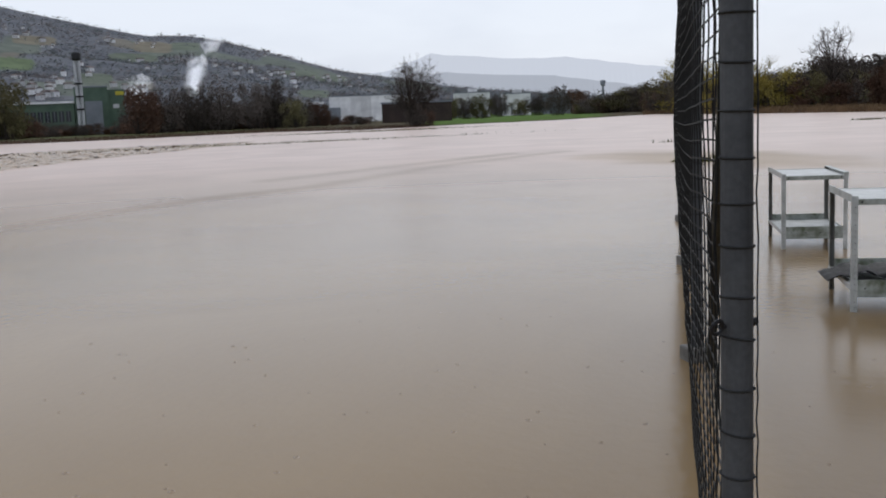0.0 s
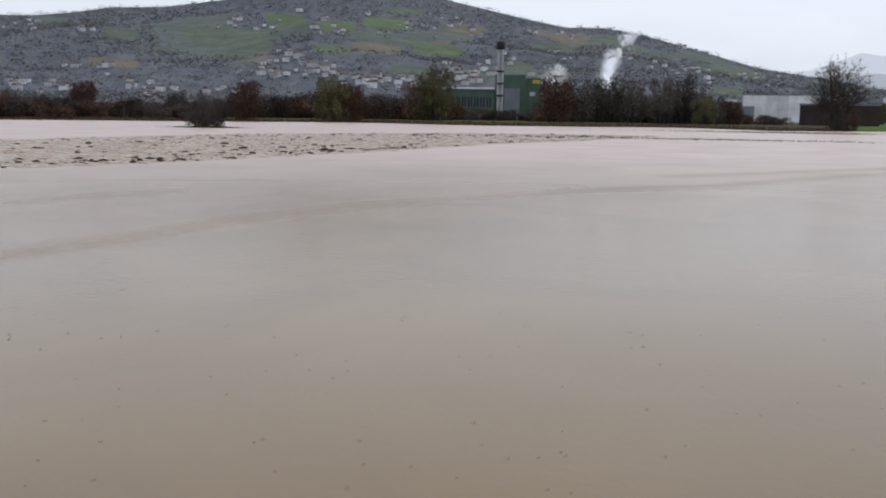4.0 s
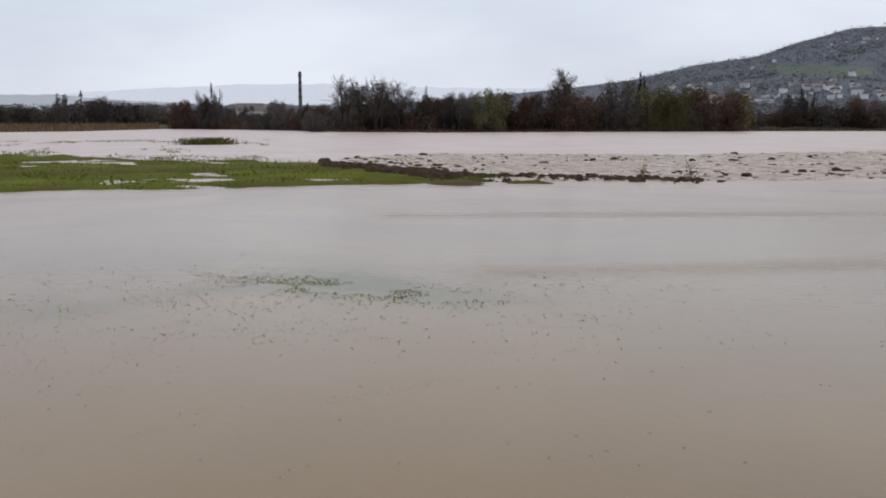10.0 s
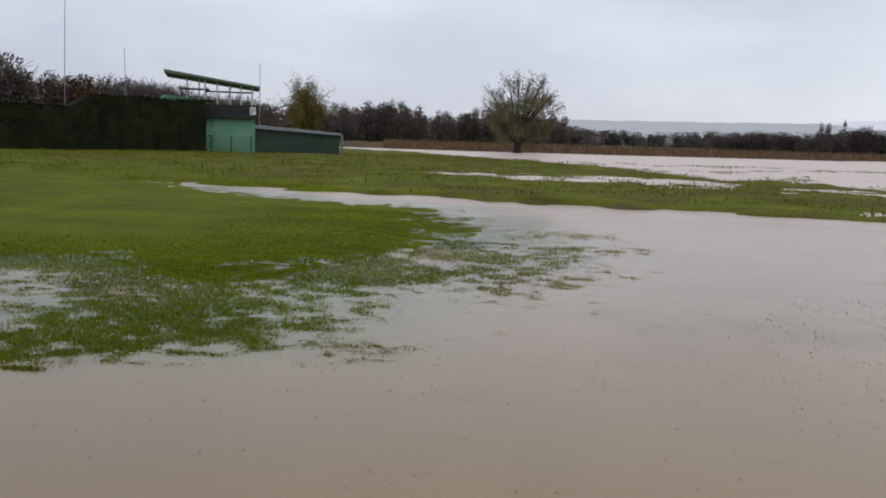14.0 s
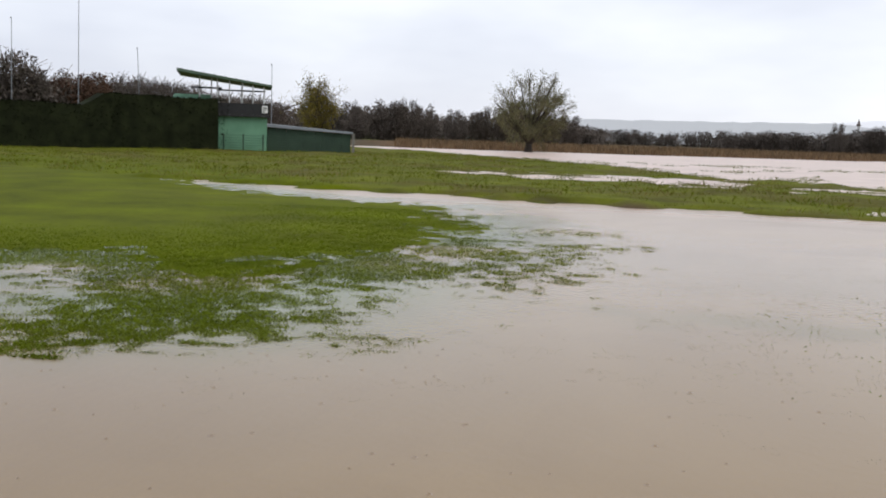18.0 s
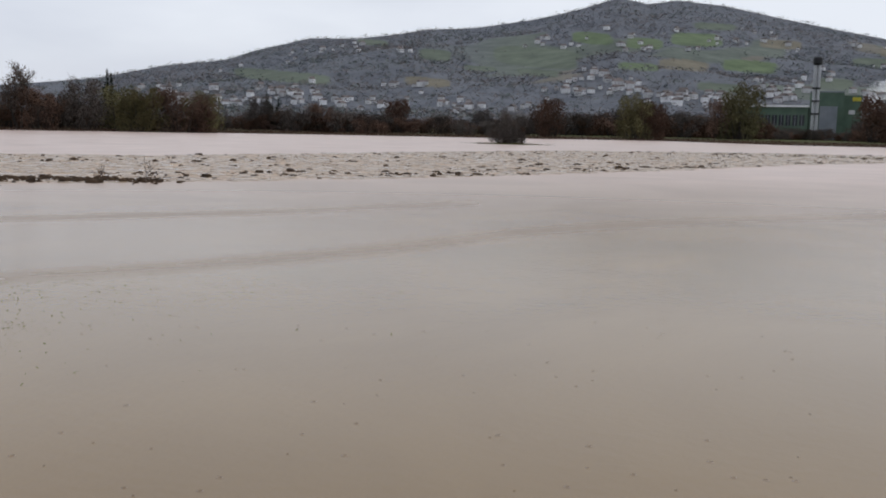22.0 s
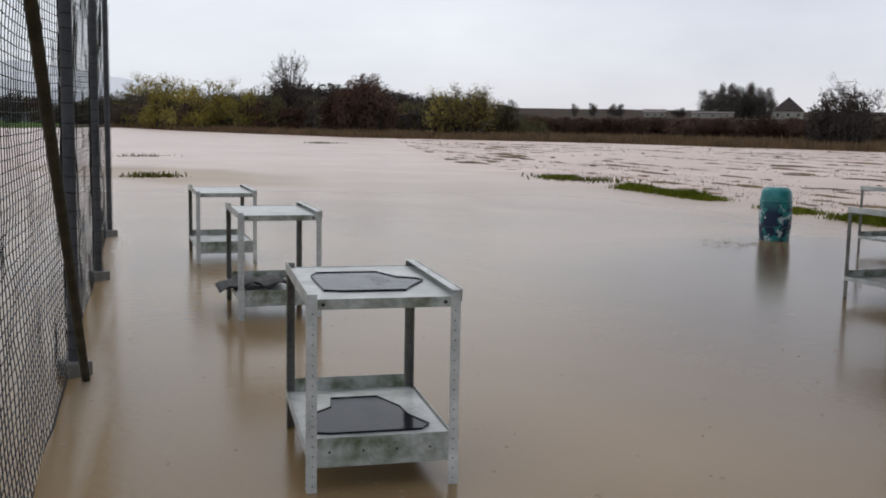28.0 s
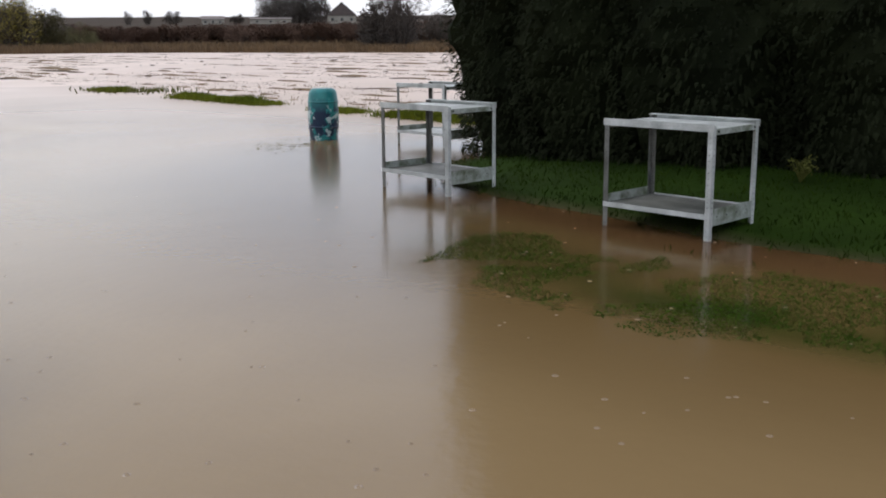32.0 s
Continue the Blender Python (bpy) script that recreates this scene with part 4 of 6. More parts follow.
belt(gold, [(-25.2, 250, 2.3), (-26.5, 200, 2.55), (-29, 172, 2.4), (-31.5, 158, 2.1)], 0.7, "yellowing shrubs by the reeds", 8, 4)
belt(wood, [(110, 240, 1.6), (104, 250, 1.5), (101.7, 260, 1.8), (98.7, 260, 1.4), (94, 260, 1.45), (90.5, 260, 1.2), (89, 260, 0.7)], 0.8, "leafless wood beyond the meadow", 40, 30, "bare_wood")
belt(wood, [(83, 330, 0.4), (82, 330, 0.9), (78, 330, 0.92), (76, 330, 0.9), (75, 330, 1.2), (72, 330, 0.95), (71, 330, 0.4), (65, 330, 0.4)], 0.8, "leafless wood beyond the meadow", 40, 30, "bare_wood")
belt(wood, [(93, 620, 0.5), (91, 620, 0.95), (88, 600, 0.8), (85, 600, 0.75), (82, 620, 0.9), (78, 600, 0.8), (75, 620, 1.0), (71, 600, 0.9), (66, 560, 0.8), (60, 560, 0.9)], 1.6, "thin bare woods across the far plain", 60, 30, "far_wood")
belt(thicket, [(139, 100, 3.0), (133, 100, 3.15), (129, 100, 3.3), (126, 105, 2.9), (123.5, 110, 2.5), (119.7, 112, 2.7), (113, 115, 2.6), (108, 130, 1.7)], 0.55, "bare brown trees behind the clipped hedge", 20, 6, "bare_thicket")

for az, r, el, wide, kind in ((46.4, 152, 2.0, 1.0, dome_dark), (44.6, 154, 1.7, 1.2, dome_olive), (43.3, 152, 1.66, 1.2, dome_olive), (41.4, 153, 1.66, 1.5, dome_rust), (40.3, 156, 1.5, 1.2, dome_olive),
                              (53.5, 146, 1.63, 1.0, dome_olive), (52.0, 150, 1.2, 1.1, dome_rust), (48.6, 150, 1.5, 1.2, dome_rust), (63.4, 152, 0.55, 1.6, dome_dark), (55.6, 300, 1.2, 1.6, dome_dark),
                              (23.1, 104, 1.0, 0.62, dome_dark), (23.5, 104.6, 0.2, 1.1, dome_dark), (22.7, 104.4, 0.1, 1.1, dome_dark), (20.9, 182, 1.66, 1.0, dome_rust), (16.2, 185, 1.9, 0.9, dome_olive), (15.2, 188, 1.6, 1.0, dome_rust), (10.45, 192, 2.5, 0.9, dome_olive),
                              (11.4, 195, 1.7, 1.0, dome_rust), (3.6, 192, 2.0, 1.0, dome_rust), (2.5, 196, 1.9, 1.0, dome_dark), (1.0, 200, 2.1, 0.9, dome_dark), (-0.6, 200, 2.0, 0.9, dome_dark), (-2.4, 196, 2.05, 0.9, dome_dark),
                              (-3.3, 200, 2.25, 0.8, dome_dark), (-4.5, 192, 1.2, 1.0, dome_olive), (-11.3, 164, 0.75, 1.0, dome_dark), (-11.9, 165, 0.4, 1.2, dome_rust), (-15.0, 250, 1.0, 1.1, dome_olive), (-14.2, 255, 0.9, 1.0, dome_dark), (-19.3, 260, 1.3, 1.0, dome_dark), (-13.5, 330, 0.9, 1.3, dome_olive), (-16.0, 330, 1.0, 1.1, dome_dark), (-18.2, 320, 0.95, 1.4, dome_dark), (-17.2, 335, 0.7, 1.4, dome_olive), (-20.4, 300, 1.1, 1.3, dome_rust), (-38.1, 140, 2.6, 0.9, dome_rust), (-38.9, 138, 1.75, 1.0, dome_rust), (-37.2, 139, 2.1, 0.9, dome_rust), (-40.6, 150, 1.25, 1.0, dome_olive), (-45.9, 136, 1.4, 0.9, dome_olive),
                              (-36.6, 142, 1.75, 1.1, dome_rust), (-56.9, 455, 2.1, 0.9, dome_dark), (-57.4, 460, 2.3, 0.8, dome_dark), (-58.0, 452, 2.45, 0.8, dome_dark), (-58.5, 462, 2.3, 0.9, dome_dark), (-58.9, 455, 2.5, 0.7, dome_dark), (-59.4, 458, 2.35, 0.9, dome_dark), (-59.9, 452, 2.25, 0.8, dome_dark), (-52.0, 470, 1.35, 1.6, dome_dark), (-55.4, 465, 1.2, 1.8, dome_dark), (-49.7, 400, 1.35, 0.8, dome_dark), (-50.7, 405, 1.4, 0.8, dome_dark),
                              (-63.8, 106, 1.95, 1.25, dome_dark), (-64.6, 104, 1.55, 0.8, dome_dark), (-63.0, 107, 1.2, 0.9, dome_dark), (76.9, 350, 1.36, 0.6, dome_dark), (75.1, 350, 1.25, 1.0, dome_dark), (69.3, 210, 1.0, 0.9, dome_dark),
                              (121.6, 118, 3.4, 1.3, dome_dark), (-4.9, 200, 1.15, 1.1, dome_dark), (-5.9, 205, 0.95, 1.2, dome_rust), (-3.9, 205, 1.5, 1.0, dome_dark), (103.2, 255, 1.75, 1.0, dome_dark), (100.6, 262, 1.95, 0.9, dome_dark), (99.4, 266, 1.7, 0.9, dome_dark), (97.5, 262, 1.5, 0.9, dome_dark), (96.1, 264, 1.7, 0.8, dome_dark), (94.8, 262, 1.5, 0.9, dome_dark), (91.2, 260, 1.4, 1.0, dome_dark), (119.6, 122, 2.7, 1.2, dome_dark), (129.6, 112, 3.4, 1.2, dome_dark), (118.2, 120, 2.6, 1.2, dome_rust), (101.3, 262, 1.85, 1.2, dome_dark), (-66.5, 150, 1.2, 1.2, dome_dark)):
    stand(kind, az, r, el, wide)
for az, r, el, wide in ((36.7, 330, 1.5, 0.7), (36.2, 330, 1.3, 0.7), (64.0, 330, 0.9, 1.2), (69.03, 480, 1.95, 0.5), (68.7, 480, 1.6, 0.5), (57.2, 480, 1.8, 0.4), (45.3, 560, 2.45, 0.6), (57.5, 480, 1.3, 0.6), (45.0, 560, 2.0, 0.7)):
    stand(fir, az, r, el, wide, "tall narrow trees")
retire(rust + twiggy + olive + gold + wood + thicket + [dome_rust, dome_olive, dome_dark, fir])

crown_tree("tree", "broad willow with olive grey leaves standing in the meadow", 3, 11.2, 11.2, 1.3, pose(*polar(93.4, 142), 0.0), M_LEAF_WILLOW, 30000, 0.19, 0.55, 1, 34, 0.8)
crown_tree("tree", "bare round-crowned tree on the far bank", 8, 10.8, 10.0, 2.0, pose(*polar(-11.3, 165), 0.2), None, 0, 0.2, 0.18, 6, 58, 0.75)
crown_tree("tree", "bare leafless tree above a brown hedgerow", 13, 12.0, 9.4, 4.4, pose(*polar(-33.8, 158), 0.2), None, 0, 0.2, 0.24, 1, 24, 0.75)
crown_tree("tree", "low spreading bare tree in the flooded field", 17, 7.5, 6.4, 1.4, pose(*polar(-64.5, 104), 0.0), None, 0, 0.2, 0.09, 5, 20, 0.6)
crown_tree("tree", "leafless tree on the far bank", 19, 7.8, 4.2, 2.4, pose(*polar(61.9, 152), 0.2), None, 0, 0.2, 0.15, 2, 22, 0.75)
crown_tree("tree", "leafless tree on the far bank", 20, 7.4, 3.4, 2.8, pose(*polar(61.0, 153), 0.2), None, 0, 0.2, 0.15, 1, 20, 0.75)
crown_tree("tree", "leafless tree with a wide dark crown", 23, 8.0, 5.2, 2.0, pose(*polar(60.0, 152), 0.2), None, 0, 0.2, 0.17, 3, 34, 0.9)
crown_tree("tree", "leafless tree with a wide dark crown", 29, 7.2, 5.4, 2.0, pose(*polar(58.8, 153), 0.2), None, 0, 0.2, 0.17, 3, 34, 0.9)
crown_tree("tree", "tall thin-leaved tree on the far bank", 31, 8.3, 4.6, 2.0, pose(*polar(49.5, 150), 0.2), M_LEAF_RUST, 1500, 0.24, 0.16, 3, 18, 1.2)
crown_tree("tree", "small bare tree at the water's edge", 37, 7.4, 4.6, 2.4, pose(*polar(69.4, 210), 0.2), None, 0, 0.2, 0.16, 2, 20, 0.9)
crown_tree("tree", "large bare tree behind the clipped hedge", 41, 9.8, 8.6, 2.4, pose(*polar(121.5, 118), 0.2), None, 0, 0.2, 0.24, 4, 30, 1.2)
crown_tree("tree", "yellow-leaved birch behind a shed", 43, 7.0, 4.6, 1.8, pose(*polar(105.5, 112), 0.2), M_LEAF_YELLOW, 13000, 0.17, 0.12, 3, 18, 0.9)
for az, el, seed in ((-43.3, 2.3, 47), (-44.5, 1.9, 48), (-42.3, 1.85, 49)):
    crown_tree("tree", "willow with thin yellow-green leaves", seed, rise(132, el), 4.6, 1.0, pose(*polar(az, 132), 0.2), M_LEAF_YELLOW, 3600, 0.24, 0.10, 5, 18, 0.9)


# ---- ball net on posts ----
NET_DIR = Vector((0.4310, 0.9024, 0))
BAY = 3.98
POSTS = [Vector((1.335, 2.665, 0)) + NET_DIR * (BAY * k) for k in range(4)]
NET_TOP = 3.25


def post_thing(p, k):
    ob = thing("net_post", "grey steel post of a ball net standing in flood water", "post", pose(p.x, p.y, 0), "posts of the ball net")
    shaft = Mesh()
    shaft.tube((0, 0, -0.4), (0, 0, NET_TOP), 0.038, 0.038, 20, True)
    part("shaft", shaft, M_POST, ob, smooth=False)
    for j in range(29):
        z = 0.05 + j * 0.11 + rng.uniform(-0.012, 0.012)
        loop = Mesh()
        tilt, turn = rng.uniform(-0.2, 0.2), rng.uniform(0, 6.28)
        ring = [Vector((0.041 * math.cos(a), 0.041 * math.sin(a), z + 0.04 * tilt * math.cos(a + turn))) for a in np.linspace(0, 2 * math.pi, 19)[:-1]]
        loop.rope(ring, 0.0028, 4, True)
        part("lacing_loop", loop, M_CORD, ob)
    for a in (2.6, -0.35):
        tie = Mesh()
        pts = [Vector(((0.045 + 0.004 * rng.random()) * math.cos(a + rng.uniform(-0.08, 0.08)), (0.045 + 0.004 * rng.random()) * math.sin(a + rng.uniform(-0.08, 0.08)), 0.02 + j * 0.055)) for j in range(58)]
        tie.rope(pts, 0.0024, 4)
        part("edge_cord", tie, M_CORD, ob, "black edge cord of the net")
    foot = Mesh()
    foot.box(-0.085, 0.085, -0.085, 0.085, -0.4, 0.09, bevel=0.015)
    part("footing", foot, M_CONCRETE, ob, "wet concrete footing")
    return ob


for k, p in enumerate(POSTS):
    post_thing(p, k)
hook = Mesh()
ring = [Vector((-0.062 + 0.017 * math.cos(a), -0.004 * math.sin(a), 1.08 + 0.017 * math.sin(a))) for a in np.linspace(0, 2 * math.pi, 15)]
for a, b in zip(ring, ring[1:]):
    hook.tube(a, b, 0.005, 0.005, 6)
hook.tube((-0.046, 0, 1.08), (0.052, 0, 1.08), 0.006, 0.006, 8, True)
hook.tube((0.046, 0, 1.08), (0.060, 0, 1.08), 0.011, 0.011, 6, True)
solo("ring_bolt", hook, M_DARK, "rusty ring bolt through the net post", "bolt", pose(POSTS[0].x, POSTS[0].y, 0, 0, 0, 15))
MESH, SPAN = 0.05, 0.10
total = BAY * 3
cols, rows_n = int(total / SPAN), int(NET_TOP / MESH)


def knot(i, j):
    s, z = i * SPAN, 0.02 + j * MESH
    bay = (s / BAY) % 1.0
    sag = 4 * bay * (1 - bay)
    z2 = z - 0.06 * sag * (0.4 + 0.6 * z / NET_TOP) + 0.006 * (vnoise(i * 0.4, j * 0.4, 3) - 0.5)
    off = 0.07 * sag * math.sin(z * 1.1) + 0.02 * (vnoise(i * 0.28, j * 0.28, 9) - 0.5)
    p = POSTS[0] + NET_DIR * (s + 0.012 * (vnoise(i * 0.4, j * 0.25, 5) - 0.5)) + Vector((-NET_DIR.y, NET_DIR.x, 0)) * (off + 0.045)
    return Vector((p.x, p.y, max(z2, -0.03)))


grid = [[knot(i, j) for j in range(rows_n + 1)] for i in range(cols + 1)]
net = thing("ball_net", "black square-meshed ball net laced to grey posts", "net")
for bay in range(3):
    panel, first, last = Mesh(), cols * bay // 3, cols * (bay + 1) // 3
    for i in range(first, last + (bay == 2)):
        panel.rope(grid[i], 0.0029, 3)
    for j in range(rows_n + 1):
        panel.rope([grid[i][j] for i in range(first, last + 1)], 0.0029, 3)
    part("net_panel", panel, M_CORD, net)
for name, j in (("head_rope", rows_n), ("foot_rope", 0)):
    rope = Mesh()
    rope.rope([grid[i][j] for i in range(cols + 1)], 0.006, 5)
    part(name, rope, M_CORD, net)
brace = Mesh()
b0, b1 = POSTS[1] + NET_DIR * -0.05 + Vector((0.07, -0.03, -0.1)), POSTS[0] + Vector((0.05, 0.0, 3.05))
brace.tube(b0, b1, 0.026, 0.026, 12, True)
solo("brace_pole", brace, M_BRACE, "dark steel pole bracing the ball net slantwise", "pole")


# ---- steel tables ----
# Darker grey steel for the back legs and two of the shelves.
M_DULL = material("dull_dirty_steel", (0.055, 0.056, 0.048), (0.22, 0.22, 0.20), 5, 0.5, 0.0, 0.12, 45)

def steel_table(label, m, group="steel tables on the driving range", shelf_mat=None, W_=0.68, D_=1.0, H_=0.88):
    """Slotted-angle table; origin at the front left foot, x along the front, y to the back."""
    ob = thing("steel_table", label, "table", m, group)
    for x, y, sx, sy in ((0, 0, 1, 1), (W_, 0, -1, 1), (0, D_, 1, -1), (W_, D_, -1, -1)):
        leg = Mesh()
        leg.box(min(x, x + sx * 0.045), max(x, x + sx * 0.045), min(y, y + sy * 0.004), max(y, y + sy * 0.004), -0.12, H_, bevel=0.0012)
        leg.box(min(x, x + sx * 0.004), max(x, x + sx * 0.004), min(y + sy * 0.004, y + sy * 0.045), max(y + sy * 0.004, y + sy * 0.045), -0.12, H_, bevel=0.0012)
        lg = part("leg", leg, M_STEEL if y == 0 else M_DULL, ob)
        holes = Mesh()
        for k in range(18):
            z = 0.03 + 0.045 * k
            for off in ((0.025 * sx, -0.0012 * sy, "y"), (0.025 * sx, 0.0052 * sy, "y"), (-0.0012 * sx, 0.025 * sy, "x"), (0.0052 * sx, 0.025 * sy, "x")):
                c = Vector((x + off[0], y + off[1], z))
                ax = Vector((0.0006, 0, 0)) if off[2] == "x" else Vector((0, 0.0006, 0))
                holes.tube(c - ax, c + ax, 0.0034, 0.0034, 6, True)
        tagged(part("perforation", holes, M_DARK, lg, "punched dark holes"), kind="stuff")
    top = Mesh()
    top.box(0.006, W_ - 0.006, 0.006, D_ - 0.006, H_ - 0.034, H_ - 0.026)
    part("tabletop", top, M_STEEL, ob)
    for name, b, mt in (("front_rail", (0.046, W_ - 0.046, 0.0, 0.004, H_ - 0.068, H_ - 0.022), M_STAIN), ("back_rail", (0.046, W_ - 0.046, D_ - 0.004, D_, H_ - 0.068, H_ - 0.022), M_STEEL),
                        ("side_rail", (-0.0035, -0.0005, -0.01, D_ + 0.01, H_ - 0.045, H_ + 0.012), M_STEEL), ("side_rail", (W_ + 0.0005, W_ + 0.0035, -0.01, D_ + 0.01, H_ - 0.045, H_ + 0.012), M_STEEL)):
        rail = Mesh()
        rail.box(*b, bevel=0.001)
        part(name, rail, mt, ob)
    flange = Mesh()
    flange.box(W_ - 0.04, W_ - 0.001, -0.01, D_ + 0.01, H_ + 0.004, H_ + 0.008)
    part("rail_flange", flange, M_STEEL, ob)
    for x in (0.07, W_ - 0.07):
        bolt = Mesh()
        bolt.tube((x, 0.001, H_ - 0.045), (x, -0.009, H_ - 0.045), 0.009, 0.008, 6, True)
        part("bolt", bolt, M_DARK, ob)
    shelf = Mesh()
    shelf.box(0.006, W_ - 0.006, 0.006, D_ - 0.006, 0.184, 0.192)
    part("shelf", shelf, shelf_mat or M_STEEL, ob)
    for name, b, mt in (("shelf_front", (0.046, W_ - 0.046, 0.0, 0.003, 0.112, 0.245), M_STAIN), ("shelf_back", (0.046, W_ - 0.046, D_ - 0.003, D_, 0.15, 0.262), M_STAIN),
                        ("shelf_side", (-0.0035, -0.0005, 0.0, D_, 0.165, 0.205), M_STEEL), ("shelf_side", (W_ + 0.0005, W_ + 0.0035, 0.0, D_, 0.165, 0.205), M_STEEL)):
        rail = Mesh()
        rail.box(*b, bevel=0.0008)
        part(name, rail, mt, ob)
    lip = Mesh()
    lip.box(0.046, W_ - 0.046, 0.0031, 0.030, 0.112, 0.1145)
    part("shelf_lip", lip, M_STAIN, ob)
    for k in range(4):
        hole = Mesh()
        x = 0.10 + 0.15 * k
        hole.tube((x, 0.0005, 0.18), (x, -0.001, 0.18), 0.006, 0.006, 6, True)
        part("bolt_hole", hole, M_DARK, ob)
    return ob


def at_front(p, q):
    """Pose from the front left and front right feet."""
    d = Vector(q) - Vector(p)
    return pose(p[0], p[1], 0, 0, 0, math.degrees(math.atan2(d.y, d.x)))


steel_table("white-grey steel table in flood water with black mats", at_front((2.99, 3.605), (3.58, 3.285)))
steel_table("wet steel table with a black mat below", at_front((4.77, 7.15), (5.388, 6.867)))
steel_table("bare steel table far out in flood water", at_front((6.13, 10.34), (6.75, 10.063)), D_=1.2, H_=0.82)
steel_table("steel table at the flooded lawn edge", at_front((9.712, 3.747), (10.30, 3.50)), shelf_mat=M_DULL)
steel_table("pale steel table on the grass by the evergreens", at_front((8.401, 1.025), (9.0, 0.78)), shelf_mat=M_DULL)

drum = thing("plastic_drum", "teal plastic drum with flaking dark paint in flood water", "drum", pose(14.3, 7.8, 0))
shell = Mesh()
shell.lathe([(0.20, -0.2), (0.215, 0.0), (0.232, 0.2), (0.238, 0.38), (0.232, 0.58), (0.215, 0.72), (0.19, 0.765), (0.16, 0.775)], 32)
part("shell", shell, M_DRUM, drum, smooth=True)


# ---- mats on the tables ----
def mat_thing(label, m, outline):
    """A flat car mat with a raised rim."""
    ob = thing("rubber_mat", label, "mat", m, "rubber mats on the tables")
    sheet = Mesh()
    n = len(outline)
    sheet.add([(x, y, 0.0) for x, y in outline] + [(x, y, 0.006) for x, y in outline],
              [tuple(reversed(range(n))), tuple(range(n, 2 * n))] + [(i, (i + 1) % n, n + (i + 1) % n, n + i) for i in range(n)])
    part("sheet", sheet, M_RUBBER, ob)
    rim = Mesh()
    for i in range(n):
        a, b = outline[i], outline[(i + 1) % n]
        rim.tube((a[0], a[1], 0.008), (b[0], b[1], 0.008), 0.003, 0.003, 6, True)
    part("rim", rim, M_RUBBER, ob, "black raised rim")
    for k in range(5):
        groove = Mesh()
        groove.box(0.34 + k * 0.018, 0.346 + k * 0.018, 0.20 + k * 0.02, 0.50 - k * 0.03, 0.006, 0.0073)
        part("rib", groove, M_RUBBER, ob)
    return ob


T_A = at_front((2.99, 3.605), (3.58, 3.285))
MAT_OUT = [(0.07, 0.06), (0.15, 0.03), (0.44, 0.03), (0.48, 0.12), (0.58, 0.30), (0.56, 0.36), (0.47, 0.42), (0.40, 0.60), (0.10, 0.60), (0.06, 0.50)]
LOW_OUT = [(0.06, 0.05), (0.12, 0.03), (0.55, 0.03), (0.60, 0.10), (0.53, 0.28), (0.52, 0.42), (0.44, 0.62), (0.20, 0.62), (0.18, 0.46), (0.10, 0.38), (0.05, 0.36)]
mat_thing("wet black car mat on the steel tabletop", T_A @ pose(0.03, 0.16, 0.8545), MAT_OUT)
mat_thing("wet black car mat on the lower shelf", T_A @ pose(0.01, 0.18, 0.193), LOW_OUT)
T_B = at_front((4.77, 7.15), (5.388, 6.867))
draped = thing("rubber_mat", "crumpled black mat hanging over the shelf edge", "mat", T_B @ pose(0, 0, 0), "rubber mats on the tables")
fold = Mesh()
gx, gy = 14, 8
vs = []
for i in range(gx + 1):
    for j in range(gy + 1):
        x = -0.13 + 0.58 * i / gx
        y = 0.25 + 0.5 * j / gy
        z = 0.215 + 0.03 * math.sin(i * 1.1 + j) * math.cos(j * 0.9) + (0.035 if x > 0 else 0.035 + x * 0.6)
        vs.append((x, y, max(0.197, z)))
fold.add(vs, [(i * (gy + 1) + j, (i + 1) * (gy + 1) + j, (i + 1) * (gy + 1) + j + 1, i * (gy + 1) + j + 1) for i in range(gx) for j in range(gy)])
sheet = part("sheet", fold, M_DARK, draped, smooth=True)
mod = sheet.modifiers.new("thickness", "SOLIDIFY")
mod.thickness = 0.006
steel_table("steel table half hidden behind evergreens", at_front((13.7, 5.5), (14.3, 5.25)))

# ---- flaking dark paint and bands on the drum ----
lid = Mesh()
lid.lathe([(0.165, 0.770), (0.165, 0.782), (0.13, 0.786)], 28)
part("lid", lid, M_DRUM, drum)
for z in (0.20, 0.58):
    hoop = Mesh()
    hoop.lathe([(0.231, z - 0.018), (0.241, z), (0.231, z + 0.018)], 32)
    part("moulded_hoop", hoop, M_DRUM, drum)


